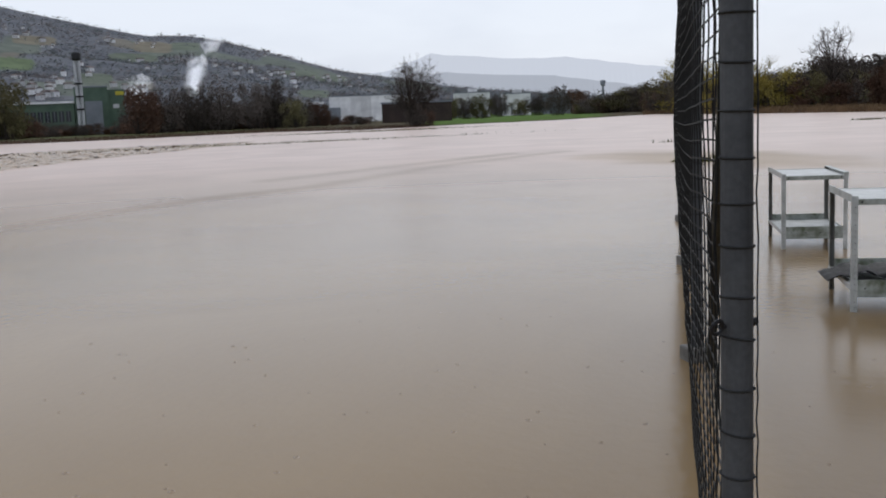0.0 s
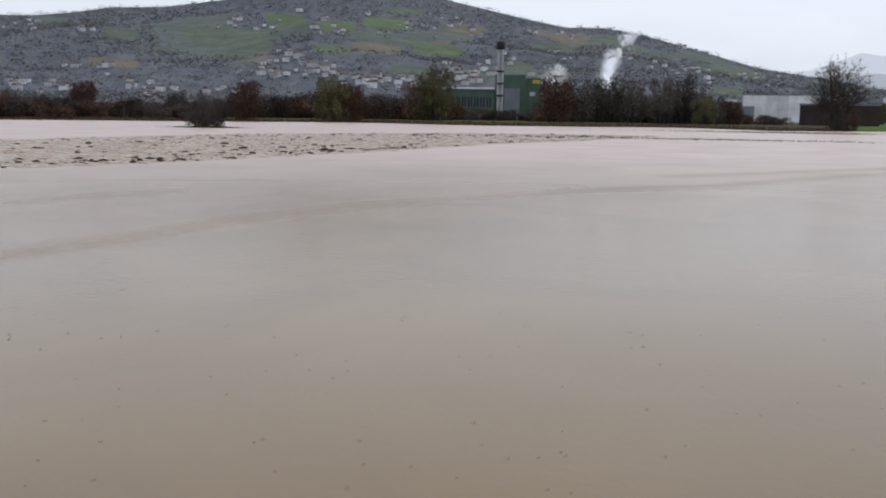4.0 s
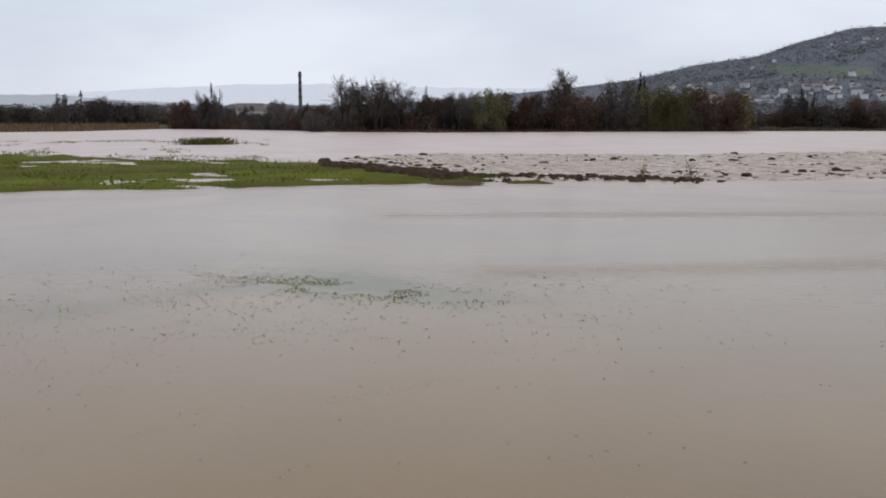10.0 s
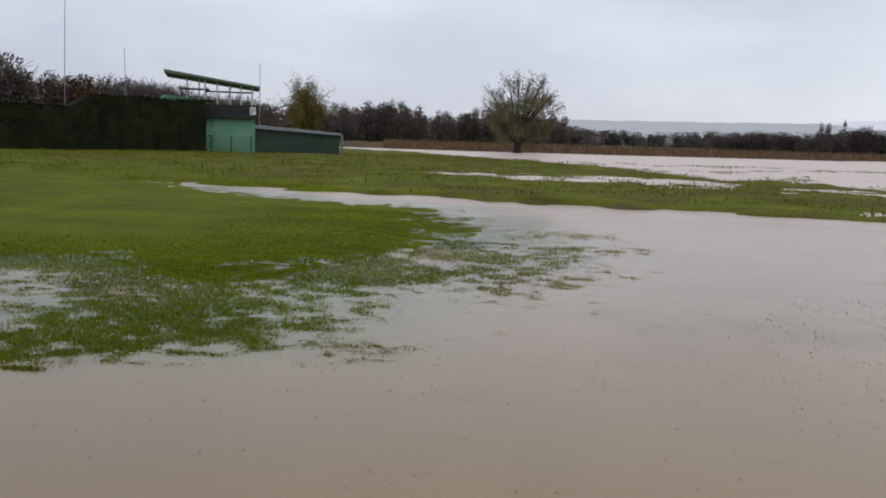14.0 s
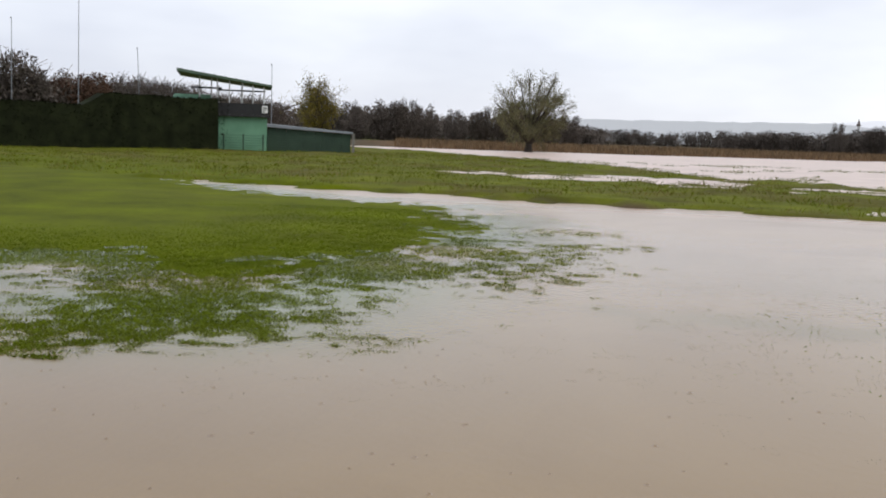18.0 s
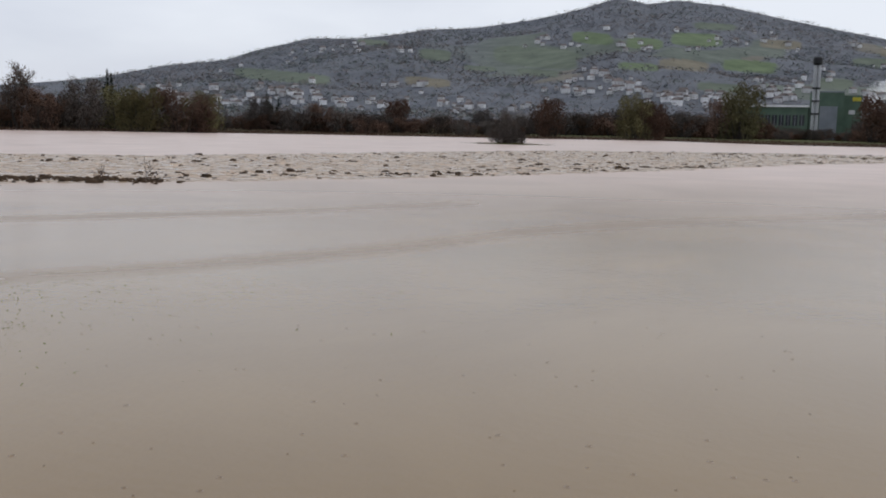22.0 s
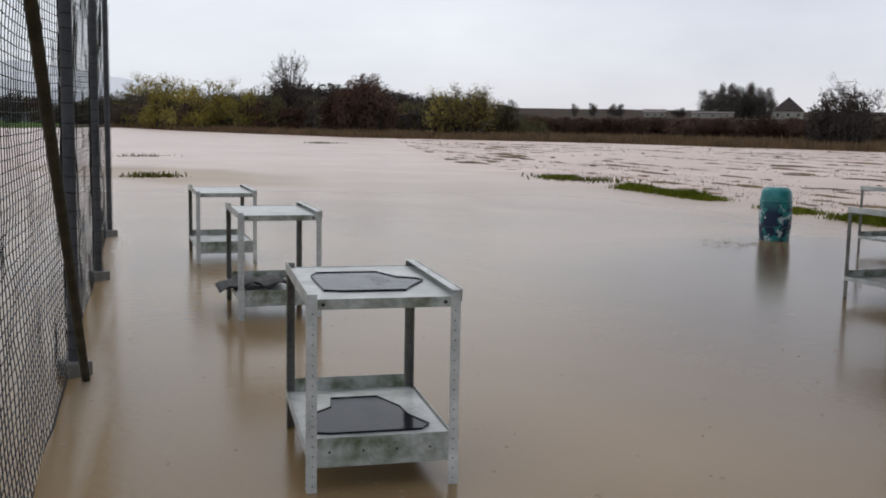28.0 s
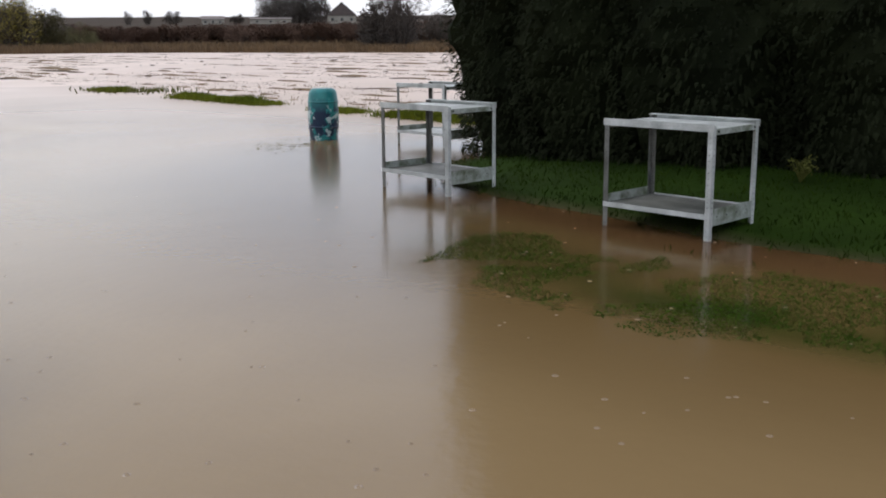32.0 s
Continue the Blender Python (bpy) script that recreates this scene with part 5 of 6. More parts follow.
# ---- evergreens by the lawn ----
def evergreen(seed, height, radius):
    r_ = random.Random(seed)
    ob = thing("evergreen", "tall dark evergreen with dense hanging sprays", "tree", None, "dark evergreens beside the lawn")
    trunk = Mesh()
    trunk.tube((0, 0, -0.1), (0, 0, height * 0.6), 0.13, 0.05, 8)
    for k in range(30):
        z = 0.4 + k * height * 0.025
        a = k * 2.4
        trunk.tube((0, 0, z), (radius * 0.7 * math.cos(a), radius * 0.7 * math.sin(a), z + 0.25), 0.03, 0.01, 4)
    part("trunk", trunk, M_BARK, ob)

    def wide(z, a):
        t = z / height
        lump = 0.82 + 0.36 * vnoise(a * 2.2 + seed, z * 1.5, 3) + 0.10 * vnoise(a * 6, z * 5, 8)
        return radius * lump * (0.86 + 0.30 * math.sin(min(1, t * 2.2) * math.pi * 0.5)) * max(0.05, 1 - t ** 2.4)
    core = Mesh()
    rows_, n = 46, 44
    vs = []
    for i in range(rows_ + 1):
        z = 0.05 + (height * 0.97 - 0.05) * i / rows_
        for j in range(n):
            a = 6.2832 * j / n
            w = (0.93 + 0.07 * r_.uniform(-1, 1)) * float(wide(z, a)) * (0.82 + 0.18 * min(1.0, i / 6))
            vs.append((w * math.cos(a), w * math.sin(a), z))
    core.add(vs, [(i * n + j, i * n + (j + 1) % n, (i + 1) * n + (j + 1) % n, (i + 1) * n + j) for i in range(rows_) for j in range(n)])
    part("inner_foliage", core, M_LEAF_DARK, ob)
    crown = Mesh()
    for _ in range(25000):
        z = 0.03 + (height - 0.03) * r_.random() ** 1.25
        a = r_.uniform(0, 6.2832)
        w = float(wide(z, a)) * r_.uniform(0.88, 1.05)
        p = Vector((w * math.cos(a), w * math.sin(a), z))
        out = Vector((math.cos(a), math.sin(a), r_.uniform(-0.9, 0.6))).normalized()
        side = Vector((-math.sin(a), math.cos(a), r_.uniform(-0.5, 0.5))).normalized()
        l_, s_ = r_.uniform(0.035, 0.10), r_.uniform(0.007, 0.018)
        drop = Vector((0, 0, -0.35 * l_))
        crown.add([p - side * s_, p + out * l_ * 0.6 - side * s_ * 1.3, p + out * l_ + drop, p + out * l_ * 0.6 + side * s_ * 1.3, p + side * s_], [(0, 1, 2, 3, 4)])
    part("sprays", crown, M_LEAF_DARK, ob)
    return ob


ever = [evergreen(k, 7.0, 1.25) for k in (1, 2)]
# The last four stand out of view, added to block light from the bank.
for k, (x, y, s) in enumerate(((13.95, 4.12, 0.94), (13.2, 2.9, 0.98), (12.8, 1.5, 1.05), (12.5, -0.1, 1.0), (12.4, -1.8, 1.05), (12.3, -3.5, 1.0), (12.2, -5.2, 1.0), (15.6, 2.6, 1.0), (12.1, -7.0, 1.05), (11.9, -8.8, 1.0), (11.7, -10.6, 1.05), (11.5, -12.4, 1.0))):
    # Stretched upward past the visible part to deepen the shade below.
    copy_thing(ever[k % 2], pose(x, y, ground_at(x, y) - 0.05, 0, 0, 77 * k) @ Matrix.Diagonal((s, s, s * 1.35, 1)))
retire(ever)

# ---- clipped hedge ----
HEDGE_LINE = [(-47.0, -54.0), (-51.0, -50.0), (-61.2, -39.5), (-68.5, -34.2), (-73.6, -28.3)]
hedge = thing("clipped_hedge", "long clipped dark evergreen hedge at the lawn's end", "hedge")
hb, hl = Mesh(), Mesh()
for (ax, ay), (bx, by) in zip(HEDGE_LINE, HEDGE_LINE[1:]):
    a, b = Vector((ax, ay, 0)), Vector((bx, by, 0))
    d = (b - a).normalized()
    nrm = Vector((-d.y, d.x, 0))
    n = max(2, int((b - a).length / 0.8))
    z0 = 0.05
    vs, fs = [], []
    for i in range(n + 1):
        p = a + (b - a) * i / n
        top = 3.2 - 0.15 * step(-56, -66, p.x) + 0.85 * step(-66.5, -68, p.x) + 0.12 * float(vnoise(p.x * 0.5, p.y * 0.5, 4))
        for off, z in ((-0.7, z0), (-0.75, 1.5), (-0.6, top), (0.6, top), (0.7, z0)):
            q = p + nrm * off
            vs.append((q.x, q.y, z))
        if i:
            k = 5 * (i - 1)
            fs += [(k + j, k + j + 1, k + 5 + j + 1, k + 5 + j) for j in range(4)]
        for _ in range(150):
            u, w = rng.random(), rng.random()
            face = rng.random()
            off, z = ((-0.74, z0 + w * (top - z0)) if face < 0.45 else ((0.74, z0 + w * (top - z0)) if face < 0.75 else (rng.uniform(-0.65, 0.65), top)))
            q = p + d * (u * 0.8) + nrm * (off + rng.uniform(-0.1, 0.1)) + Vector((0, 0, z + rng.uniform(-0.08, 0.10)))
            leaf(hl, q, 0.20, rng)
    hb.add(vs, fs)
part("inner_foliage", hb, M_LEAF_DARK, hedge)
part("outer_foliage", hl, M_LEAF_DARK, hedge)


# ---- club house, shed and masts ----
def facing(az, r, z=0.0):
    """A pose that faces the lawn: x to the right, y away."""
    return pose(*polar(az, r), z, 0, 0, az)


def block(name, mat, parent, *b, label="", bevel=0.0):
    mb = Mesh()
    mb.box(*b, bevel=bevel)
    return part(name, mb, mat, parent, label)


club = thing("club_house", "pale green club hut with an open roofed terrace", "hut", facing(109.6, 80, 0.0))
for k in range(3):
    block("wall_panel", M_GREEN_BOARD, club, -1.9 + 1.29 * k, -0.64 + 1.29 * k, 0, 0.08, 0.0, 2.72)
block("rear_wall", M_GREEN_BOARD, club, -1.9, 1.97, 0.09, 3.6, 0.0, 2.70)
block("corner_board", M_GREEN_DARK, club, -2.25, -1.91, -0.02, 0.4, 0.0, 2.74)
block("terrace_floor", M_DARK, club, -2.3, 2.15, -0.4, 3.8, 2.73, 2.86)
block("railing_panel", M_DARK, club, -1.8, 2.1, -0.38, -0.32, 2.87, 3.75, label="dark red-brown railing boards")
block("notice_board", M_WHITE, club, 1.55, 1.98, -0.43, -0.39, 3.05, 3.62, label="white notice with dark marks")
for k in range(3):
    block("notice_bar", M_DARK, club, 1.60, 1.75 + 0.09 * k, -0.445, -0.435, 3.12 + 0.15 * k, 3.19 + 0.15 * k)
for x in (-3.2, -2.3, -1.85, -0.93, 0.05, 0.85, 1.7):
    zt = 5.95 - (x + 4.8) * 0.128
    post_m = Mesh()
    post_m.tube((x, -0.3 + (0.6 if x < -2 else 0), 2.7 if x > -2 else 0), (x, -0.3 + (0.6 if x < -2 else 0), zt), 0.05, 0.05, 8)
    part("roof_post", post_m, M_FLUE, club)
for x in (-1.8, 0.0, 1.8):
    post_m = Mesh()
    post_m.tube((x, 3.4, 2.7), (x, 3.4, 5.2), 0.05, 0.05, 8)
    part("roof_post", post_m, M_FLUE, club)
roof = Mesh()
roof.add([(-4.85, -0.9, 6.02), (2.3, -0.9, 5.06), (2.3, 4.2, 5.0), (-4.85, 4.2, 5.9), (-4.85, -0.9, 6.24), (2.3, -0.9, 5.2), (2.3, 4.2, 5.14), (-4.85, 4.2, 6.12)],
         [(0, 3, 2, 1), (4, 5, 6, 7), (0, 1, 5, 4), (1, 2, 6, 5), (2, 3, 7, 6), (3, 0, 4, 7)])
part("roof", roof, M_GREEN_METAL, club, "slanting green sheet roof")
for k in range(9):
    rib = Mesh()
    x = -4.5 + k * 0.82
    z = 6.25 - (x + 4.85) * 0.1455
    rib.tube((x, -0.92, z + 0.01), (x, 4.2, z - 0.09), 0.035, 0.035, 5)
    part("roof_rib", rib, M_GREEN_METAL, club)
block("cross_beam", M_DARK, club, -3.8, -1.5, -0.2, -0.1, 4.78, 4.92)
block("cross_beam", M_DARK, club, -1.9, 1.8, -0.2, -0.1, 4.66, 4.78)
awning = Mesh()
awning.add([(-5.6, 0.4, 3.3), (-2.3, 0.4, 3.3), (-2.3, 2.6, 4.3), (-5.2, 2.6, 4.3), (-5.6, 0.4, 3.42), (-2.3, 0.4, 3.42), (-2.3, 2.6, 4.42), (-5.2, 2.6, 4.42)],
           [(0, 3, 2, 1), (4, 5, 6, 7), (0, 1, 5, 4), (1, 2, 6, 5), (2, 3, 7, 6), (3, 0, 4, 7)])
part("side_roof", awning, M_GREEN_BOARD, club, "bright green side roof behind the hedge")

shed = thing("shed", "low dark green shed with a grey flat roof", "shed", facing(109.6, 80.6, 0.0))
for k in range(9):
    block("board_panel", M_GREEN_DARK, shed, 2.05 + 0.73 * k, 2.75 + 0.73 * k, 0.0, 0.07, 0.0, 1.98 - 0.04 * k)
block("rear_wall", M_GREEN_DARK, shed, 2.05, 8.6, 0.08, 3.0, 0.0, 1.62)
shed_roof = Mesh()
shed_roof.add([(1.98, -0.3, 2.02), (8.75, -0.3, 1.66), (8.75, 3.2, 1.70), (1.98, 3.2, 2.1), (1.98, -0.3, 2.24), (8.75, -0.3, 1.82), (8.75, 3.2, 1.86), (1.98, 3.2, 2.32)],
              [(0, 3, 2, 1), (4, 5, 6, 7), (0, 1, 5, 4), (1, 2, 6, 5), (2, 3, 7, 6), (3, 0, 4, 7)])
part("roof", shed_roof, M_GREYWALL, shed, "grey felt roof")
block("corner_post", M_CONCRETE, shed, 8.72, 8.9, -0.2, 0.0, 0.0, 1.7)
fence = thing("wire_fence", "dark green wire fence in front of the hut", "fence", facing(109.6, 79.2, 0.0))
for k in range(8):
    block("fence_post", M_GREEN_DARK, fence, -2.9 + 1.5 * k, -2.8 + 1.5 * k, 0, 0.1, 0.0, 1.4)
for k in range(7):
    rail = Mesh()
    rail.tube((-2.9, 0.05, 0.15 + 0.19 * k), (7.7, 0.05, 0.15 + 0.19 * k), 0.012, 0.012, 4)
    part("wire", rail, M_GREEN_DARK, fence)
for az, el, r, lean in ((107.96, 3.79, 84, 0.0), (115.15, 4.31, 86, -0.25), (118.1, 7.6, 88, 0.15), (121.4, 5.48, 84, 0.1), (124.98, 6.0, 84, 0.0), (128.92, 6.33, 80, -0.2), (133.2, 7.5, 80, 0.1)):
    mast = thing("net_mast", "thin grey mast rising behind the clipped hedge", "mast", facing(az, r), "masts behind the hedge")
    pole = Mesh()
    h = rise(r, el)
    pole.tube((-lean, 0, 0), (0, 0, h), 0.04, 0.022, 8, True)
    part("pole", pole, M_GREYWALL, mast)
    tip = Mesh()
    tip.tube((0, 0, h - 0.02), (-0.10, 0, h - 0.10), 0.025, 0.02, 6, True)
    part("pulley_arm", tip, M_DARK, mast)

pylon = thing("power_pylon", "grey lattice power pylon beyond bare trees", "pylon", facing(125.6, 250))
body = Mesh()
PH = rise(250, 6.0)


def pw(z):
    return 1.9 * (1 - z / PH) ** 1.2 + 0.12


levels = [PH * (1 - 0.86 ** k) for k in range(18)] + [PH]
for z0, z1 in zip(levels, levels[1:]):
    a, b = pw(z0), pw(z1)
    for sx, sy in ((1, 1), (1, -1), (-1, -1), (-1, 1)):
        body.tube((sx * a, sy * a, z0), (sx * b, sy * b, z1), 0.09, 0.08, 4)
        body.tube((sx * a, sy * a, z0), (-sy * b, sx * b, z1), 0.045, 0.045, 3)
part("lattice_body", body, M_GREYWALL, pylon)
for z, s in ((PH * 0.86, 1), (PH * 0.74, -1), (PH * 0.66, 1)):
    arm = Mesh()
    arm.tube((0, 0, z), (s * 2.6, 0, z), 0.10, 0.05, 4)
    arm.tube((0, 0, z + 0.9), (s * 2.6, 0, z), 0.05, 0.05, 4)
    part("cross_arm", arm, M_GREYWALL, pylon)
    ins = Mesh()
    for k in range(5):
        ins.tube((s * 2.5, 0, z - 0.3 - 0.45 * k), (s * 2.5, 0, z - 0.5 - 0.45 * k), 0.16, 0.10, 6, True)
    part("insulator", ins, M_DARK, pylon)


# ---- works, warehouses and stacks beyond the fields ----
works = thing("green_works", "green industrial hall with a yellow sign", "factory", facing(6.0, 265, 0.4))
block("tower_wall", M_GREEN_METAL, works, -4.8, 3.0, 0, 9, 0, 11.6)
block("side_wall", M_GREEN_METAL, works, 3.0, 7.1, 1.2, 9, 0, 11.0)
block("roof_edge", M_GREYWALL, works, -4.9, 3.1, -0.1, 9.1, 11.6, 11.9)
block("sign", M_YELLOW, works, 4.9, 6.9, 1.0, 1.19, 9.6, 10.5, label="plain yellow sign panel")
block("silo_wall", M_GREYWALL, works, -2.4, 1.6, -3.0, -0.01, 0, 8.2, label="grey clad annex")
for k in range(4):
    block("cladding_rib", M_GREYWALL, works, -2.2 + k * 1.1, -2.1 + k * 1.1, -3.1, -3.0, 0, 8.1)
block("low_hall", M_GREEN_METAL, works, -20.5, -5.0, -1.0, 12, 0, 7.9)
block("hall_roof", M_WHITE, works, -20.8, -4.9, -1.4, 12.4, 7.91, 8.4, label="pale roof edge")
for k in range(9):
    w_ = block("window", M_GLASS, works, -19.8 + k * 1.6, -18.6 + k * 1.6, -1.06, -1.0, 3.4, 6.0)
    block("frame", M_GREYWALL, w_, -19.25 + k * 1.6, -19.15 + k * 1.6, -1.10, -1.061, 3.4, 6.0)
block("lamp_panel", M_WHITE, works, 4.2, 5.6, 1.0, 1.19, 6.4, 7.4)
chim = thing("works_chimney", "twin steel flue chimney with a black head", "chimney", facing(6.76, 256, 0.4))
for k, x in enumerate((-0.42, 0.42)):
    flue = Mesh()
    flue.tube((x, 0, 0), (x, 0, 18.2), 0.40, 0.40, 14, True)
    part("flue", flue, M_FLUE, chim)
head_m = Mesh()
head_m.lathe([(0.85, 17.6), (1.05, 18.0), (1.05, 19.2), (0.8, 19.5)], 16)
part("head", head_m, M_DARK, chim, "black chimney head")
for z in (6.0, 9.0, 12.0):
    clamp = Mesh()
    clamp.lathe([(0.95, z), (1.0, z + 0.1), (1.0, z + 0.3), (0.95, z + 0.4)], 14)
    part("clamp", clamp, M_DARK, chim)

low = thing("long_works", "long dark factory range with a pale roof edge", "factory", facing(-1.0, 300, 0.4))
block("wall", M_GREYWALL, low, -24, 27, 0, 14, 0, 6.0)
block("roof_edge", M_WHITE, low, -24.2, 27.2, -0.3, 14, 6.01, 6.7)
for k in range(14):
    block("bay_door", M_DARK, low, -23 + 3.5 * k, -20.4 + 3.5 * k, -0.1, -0.01, 0.2, 4.6)
ware = thing("white_warehouse", "long white warehouse with a flat roof", "warehouse", facing(-8.4, 420, 0.4))
for k in range(8):
    block("wall_panel", M_WHITE, ware, -14 + k * 4.3, -9.75 + k * 4.3, 0, 0.4, 0, 10.6)
block("rear_wall", M_WHITE, ware, -14, 20.4, 0.41, 30, 0, 10.5)
block("roof_edge", M_GREYWALL, ware, -14.2, 20.6, -0.1, 30, 10.61, 11.0)
block("blue_annex", M_GREYWALL, ware, -16.5, -9.5, -6, -0.1, 0, 6.2)
barn = thing("dark_shed", "dark boarded shed on the far bank", "shed", facing(-11.4, 215, 0.3))
block("wall", M_BARN, barn, -7.4, 7.4, 0, 8, 0, 4.2)
block("roof", M_GREYWALL, barn, -7.6, 7.6, -0.2, 8.2, 4.21, 4.55)
for k in range(5):
    block("wall_batten", M_BARN, barn, -6.6 + 3.2 * k, -6.4 + 3.2 * k, -0.08, -0.01, 0, 4.1)
for az, w, el0, el1, cl, name, lab in ((-14.5, 15, 0.3, 1.15, M_WHITE, "white_hall", "white factory hall with a roof box"), (-17.0, 12, 0.3, 1.0, M_WHITE, "white_hall", "white hall with green door panels"),
                                       (-19.4, 14, 0.3, 0.9, M_GREYWALL, "grey_hall", "grey hall half hidden by trees")):
    h = rise(420, el1)
    hall = thing(name, lab, "warehouse", facing(az, 420, 0.4), "halls beyond the green field")
    block("wall", cl, hall, -w / 2, w / 2, 0, 20, 0, h)
    block("roof_edge", M_GREYWALL, hall, -w / 2 - 0.2, w / 2 + 0.2, -0.1, 20, h + 0.01, h + 0.4)
    block("roof_box", M_WHITE, hall, -1.5, 2.5, 3, 8, h + 0.41, h + 1.8)
    for k in range(4):
        block("door_panel", M_GREYWALL, hall, -w / 2 + 1 + k * w / 4.4, -w / 2 + 2.0 + k * w / 4.4, -0.08, -0.01, 0.5, h * 0.55)
tower = thing("water_tower", "small blue-grey tower above the trees", "tower", facing(-21.85, 460))
tm = Mesh()
tm.lathe([(0.5, 0), (0.5, 11.6), (1.1, 12.4), (1.2, 14.2), (0.7, 14.5)], 14)
part("shaft", tm, M_GREYWALL, tower)

stack = thing("brick_stack", "tall slim brick factory chimney", "chimney", facing(64.3, 900))
sm = Mesh()
sm.lathe([(1.9, -2), (1.25, rise(900, 2.45)), (1.6, rise(900, 2.5)), (1.6, rise(900, 2.6)), (1.1, rise(900, 2.75))], 16)
part("shaft", sm, M_BRICK, stack)
for k in range(3):
    band = Mesh()
    band.lathe([(1.75 - 0.15 * k, rise(900, 1.3 + 0.4 * k)), (1.78 - 0.15 * k, rise(900, 1.3 + 0.4 * k) + 1.5)], 16)
    part("iron_band", band, M_DARK, stack)


def gable_house(name, label, m, w, d, h, roof_h, group="", wall=None, windows=3, hip=False, tiles=None):
    ob = thing(name, label, "house", m, group)
    block("wall", wall or M_WHITE, ob, -w / 2, w / 2, 0, d, -2.0, h)
    rf = Mesh()
    o = 0.4
    if hip:
        rf.add([(-w / 2 - o, -o, h), (w / 2 + o, -o, h), (w / 2 + o, d + o, h), (-w / 2 - o, d + o, h), (0, d / 2, h + roof_h)], [(0, 3, 2, 1), (0, 1, 4), (1, 2, 4), (2, 3, 4), (3, 0, 4)])
    else:
        rf.add([(-w / 2 - o, -o, h), (w / 2 + o, -o, h), (w / 2 + o, d + o, h), (-w / 2 - o, d + o, h), (-w / 2 - o, d / 2, h + roof_h), (w / 2 + o, d / 2, h + roof_h)],
               [(0, 3, 2, 1), (0, 1, 5, 4), (2, 3, 4, 5), (1, 2, 5), (3, 0, 4)])
    part("roof", rf, tiles or M_ROOF, ob)
    for k in range(windows):
        x = -w / 2 + w * (k + 0.5) / windows
        block("window", M_GLASS, ob, x - 0.5, x + 0.5, -0.06, -0.005, h * 0.35, h * 0.65)
    return ob


def church(az, r, el0, el1, label, slim=1.0):
    z0 = rise(r, el0)
    h = rise(r, el1) - z0
    ob = thing("church", label, "church", facing(az, r, z0))
    block("tower", M_WHITE, ob, -3 * slim, 3 * slim, 3 - 3 * slim, 3 + 3 * slim, -h, h * 0.62)
    cap = Mesh()
    cap.lathe([(k * slim, h * q) for k, q in ((3.6, 0.62), (3.9, 0.68), (2.4, 0.76), (1.6, 0.82), (0.9, 0.9), (0.1, 1.0))], 12, (0, 3))
    part("spire", cap, M_ROOF, ob)
    block("nave", M_WHITE, ob, 3.1, 22, 0, 9, -h, h * 0.15)
    nv = Mesh()
    nv.add([(3.1, -0.5, h * 0.15), (22, -0.5, h * 0.15), (22, 9.5, h * 0.15), (3.1, 9.5, h * 0.15), (3.1, 4.5, h * 0.36), (22, 4.5, h * 0.36)], [(0, 3, 2, 1), (0, 1, 5, 4), (2, 3, 4, 5), (1, 2, 5), (3, 0, 4)])
    part("nave_roof", nv, M_ROOF, ob)
    block("belfry_window", M_GLASS, ob, -0.8 * slim, 0.8 * slim, 2.9 - 3 * slim, 2.99 - 3 * slim, h * 0.42, h * 0.56)
    return ob


church(42.1, 1150, 1.25, 2.2, "white church with a dark domed tower")
church(75.94, 1000, 0.7, 1.72, "pale church with a slim grey spire", 0.5)
for az, w, h, lab in ((67.1, 11, 5.5, "white gabled house with a brown roof"), (65.7, 10, 5.2, "white house with a dark hipped roof"), (71.8, 9, 3.4, "small white house among bare trees"), (79.0, 9, 4.5, "distant white farmhouse across the plain"), (85.5, 10, 4.5, "distant white farmhouse across the plain"), (87.6, 8, 4.0, "distant white farmhouse across the plain")):
    far_off = 430 if az < 75 else 900
    gable_house("house", lab, facing(az, far_off, 0.5 + (far_off - 430) * 0.004), w, 9, h, 3.2, "houses across the plain")
RZ = lambda az, r: ground_at(*polar(az, r))
gable_house("long_house", "long low pale farm building on the rise", facing(-54.1, 440, RZ(-54.1, 440)), 9, 8, 2.2, 1.4, "buildings on the rise", M_BEIGE)
gable_house("long_house", "low pale outbuilding with a dark roof", facing(-57.2, 440, RZ(-57.2, 440)), 17, 8, 2.0, 0.8, "buildings on the rise", M_BEIGE)
gable_house("house", "cream house with a steep dark pyramid roof", facing(-61.1, 420, RZ(-61.1, 420)), 11.5, 11.5, 3.2, 5.6, "buildings on the rise", M_BEIGE, 3, True, M_BARN)

# ---- houses on the hill and in the valley town ----
kinds = [gable_house("house", lab, None, w, 8, h, rh, "", M_PLASTER, 3) for lab, w, h, rh in (("white hillside house with a dark roof", 11, 5.5, 3.4), ("pale hillside house with a brown roof", 14, 6.0, 3.8), ("small white house on the slope", 9, 4.8, 3.2))]
# Clusters of houses: bearing, elevation, how many.
HAMLETS = [(38.1, 3.2, 3), (35.4, 3.9, 9), (33.2, 4.1, 8), (31.5, 4.2, 7), (29.0, 4.2, 5), (38.1, 1.2, 16), (37.0, 1.45, 16), (35.5, 1.6, 16), (34.0, 1.3, 14), (31.8, 1.15, 10), (29.9, 2.3, 4), (28.5, 2.2, 5), (26.6, 1.3, 9),
           (25.5, 1.05, 8), (22.8, 1.0, 6), (20.1, 2.3, 16), (18.9, 3.1, 8), (18.3, 2.2, 16), (21.6, 4.95, 8), (19.9, 4.6, 7), (16.9, 5.1, 6), (15.6, 4.3, 7), (17.1, 4.45, 5), (29.2, 1.1, 8), (41.0, 1.3, 14), (43.5, 1.35, 10)]
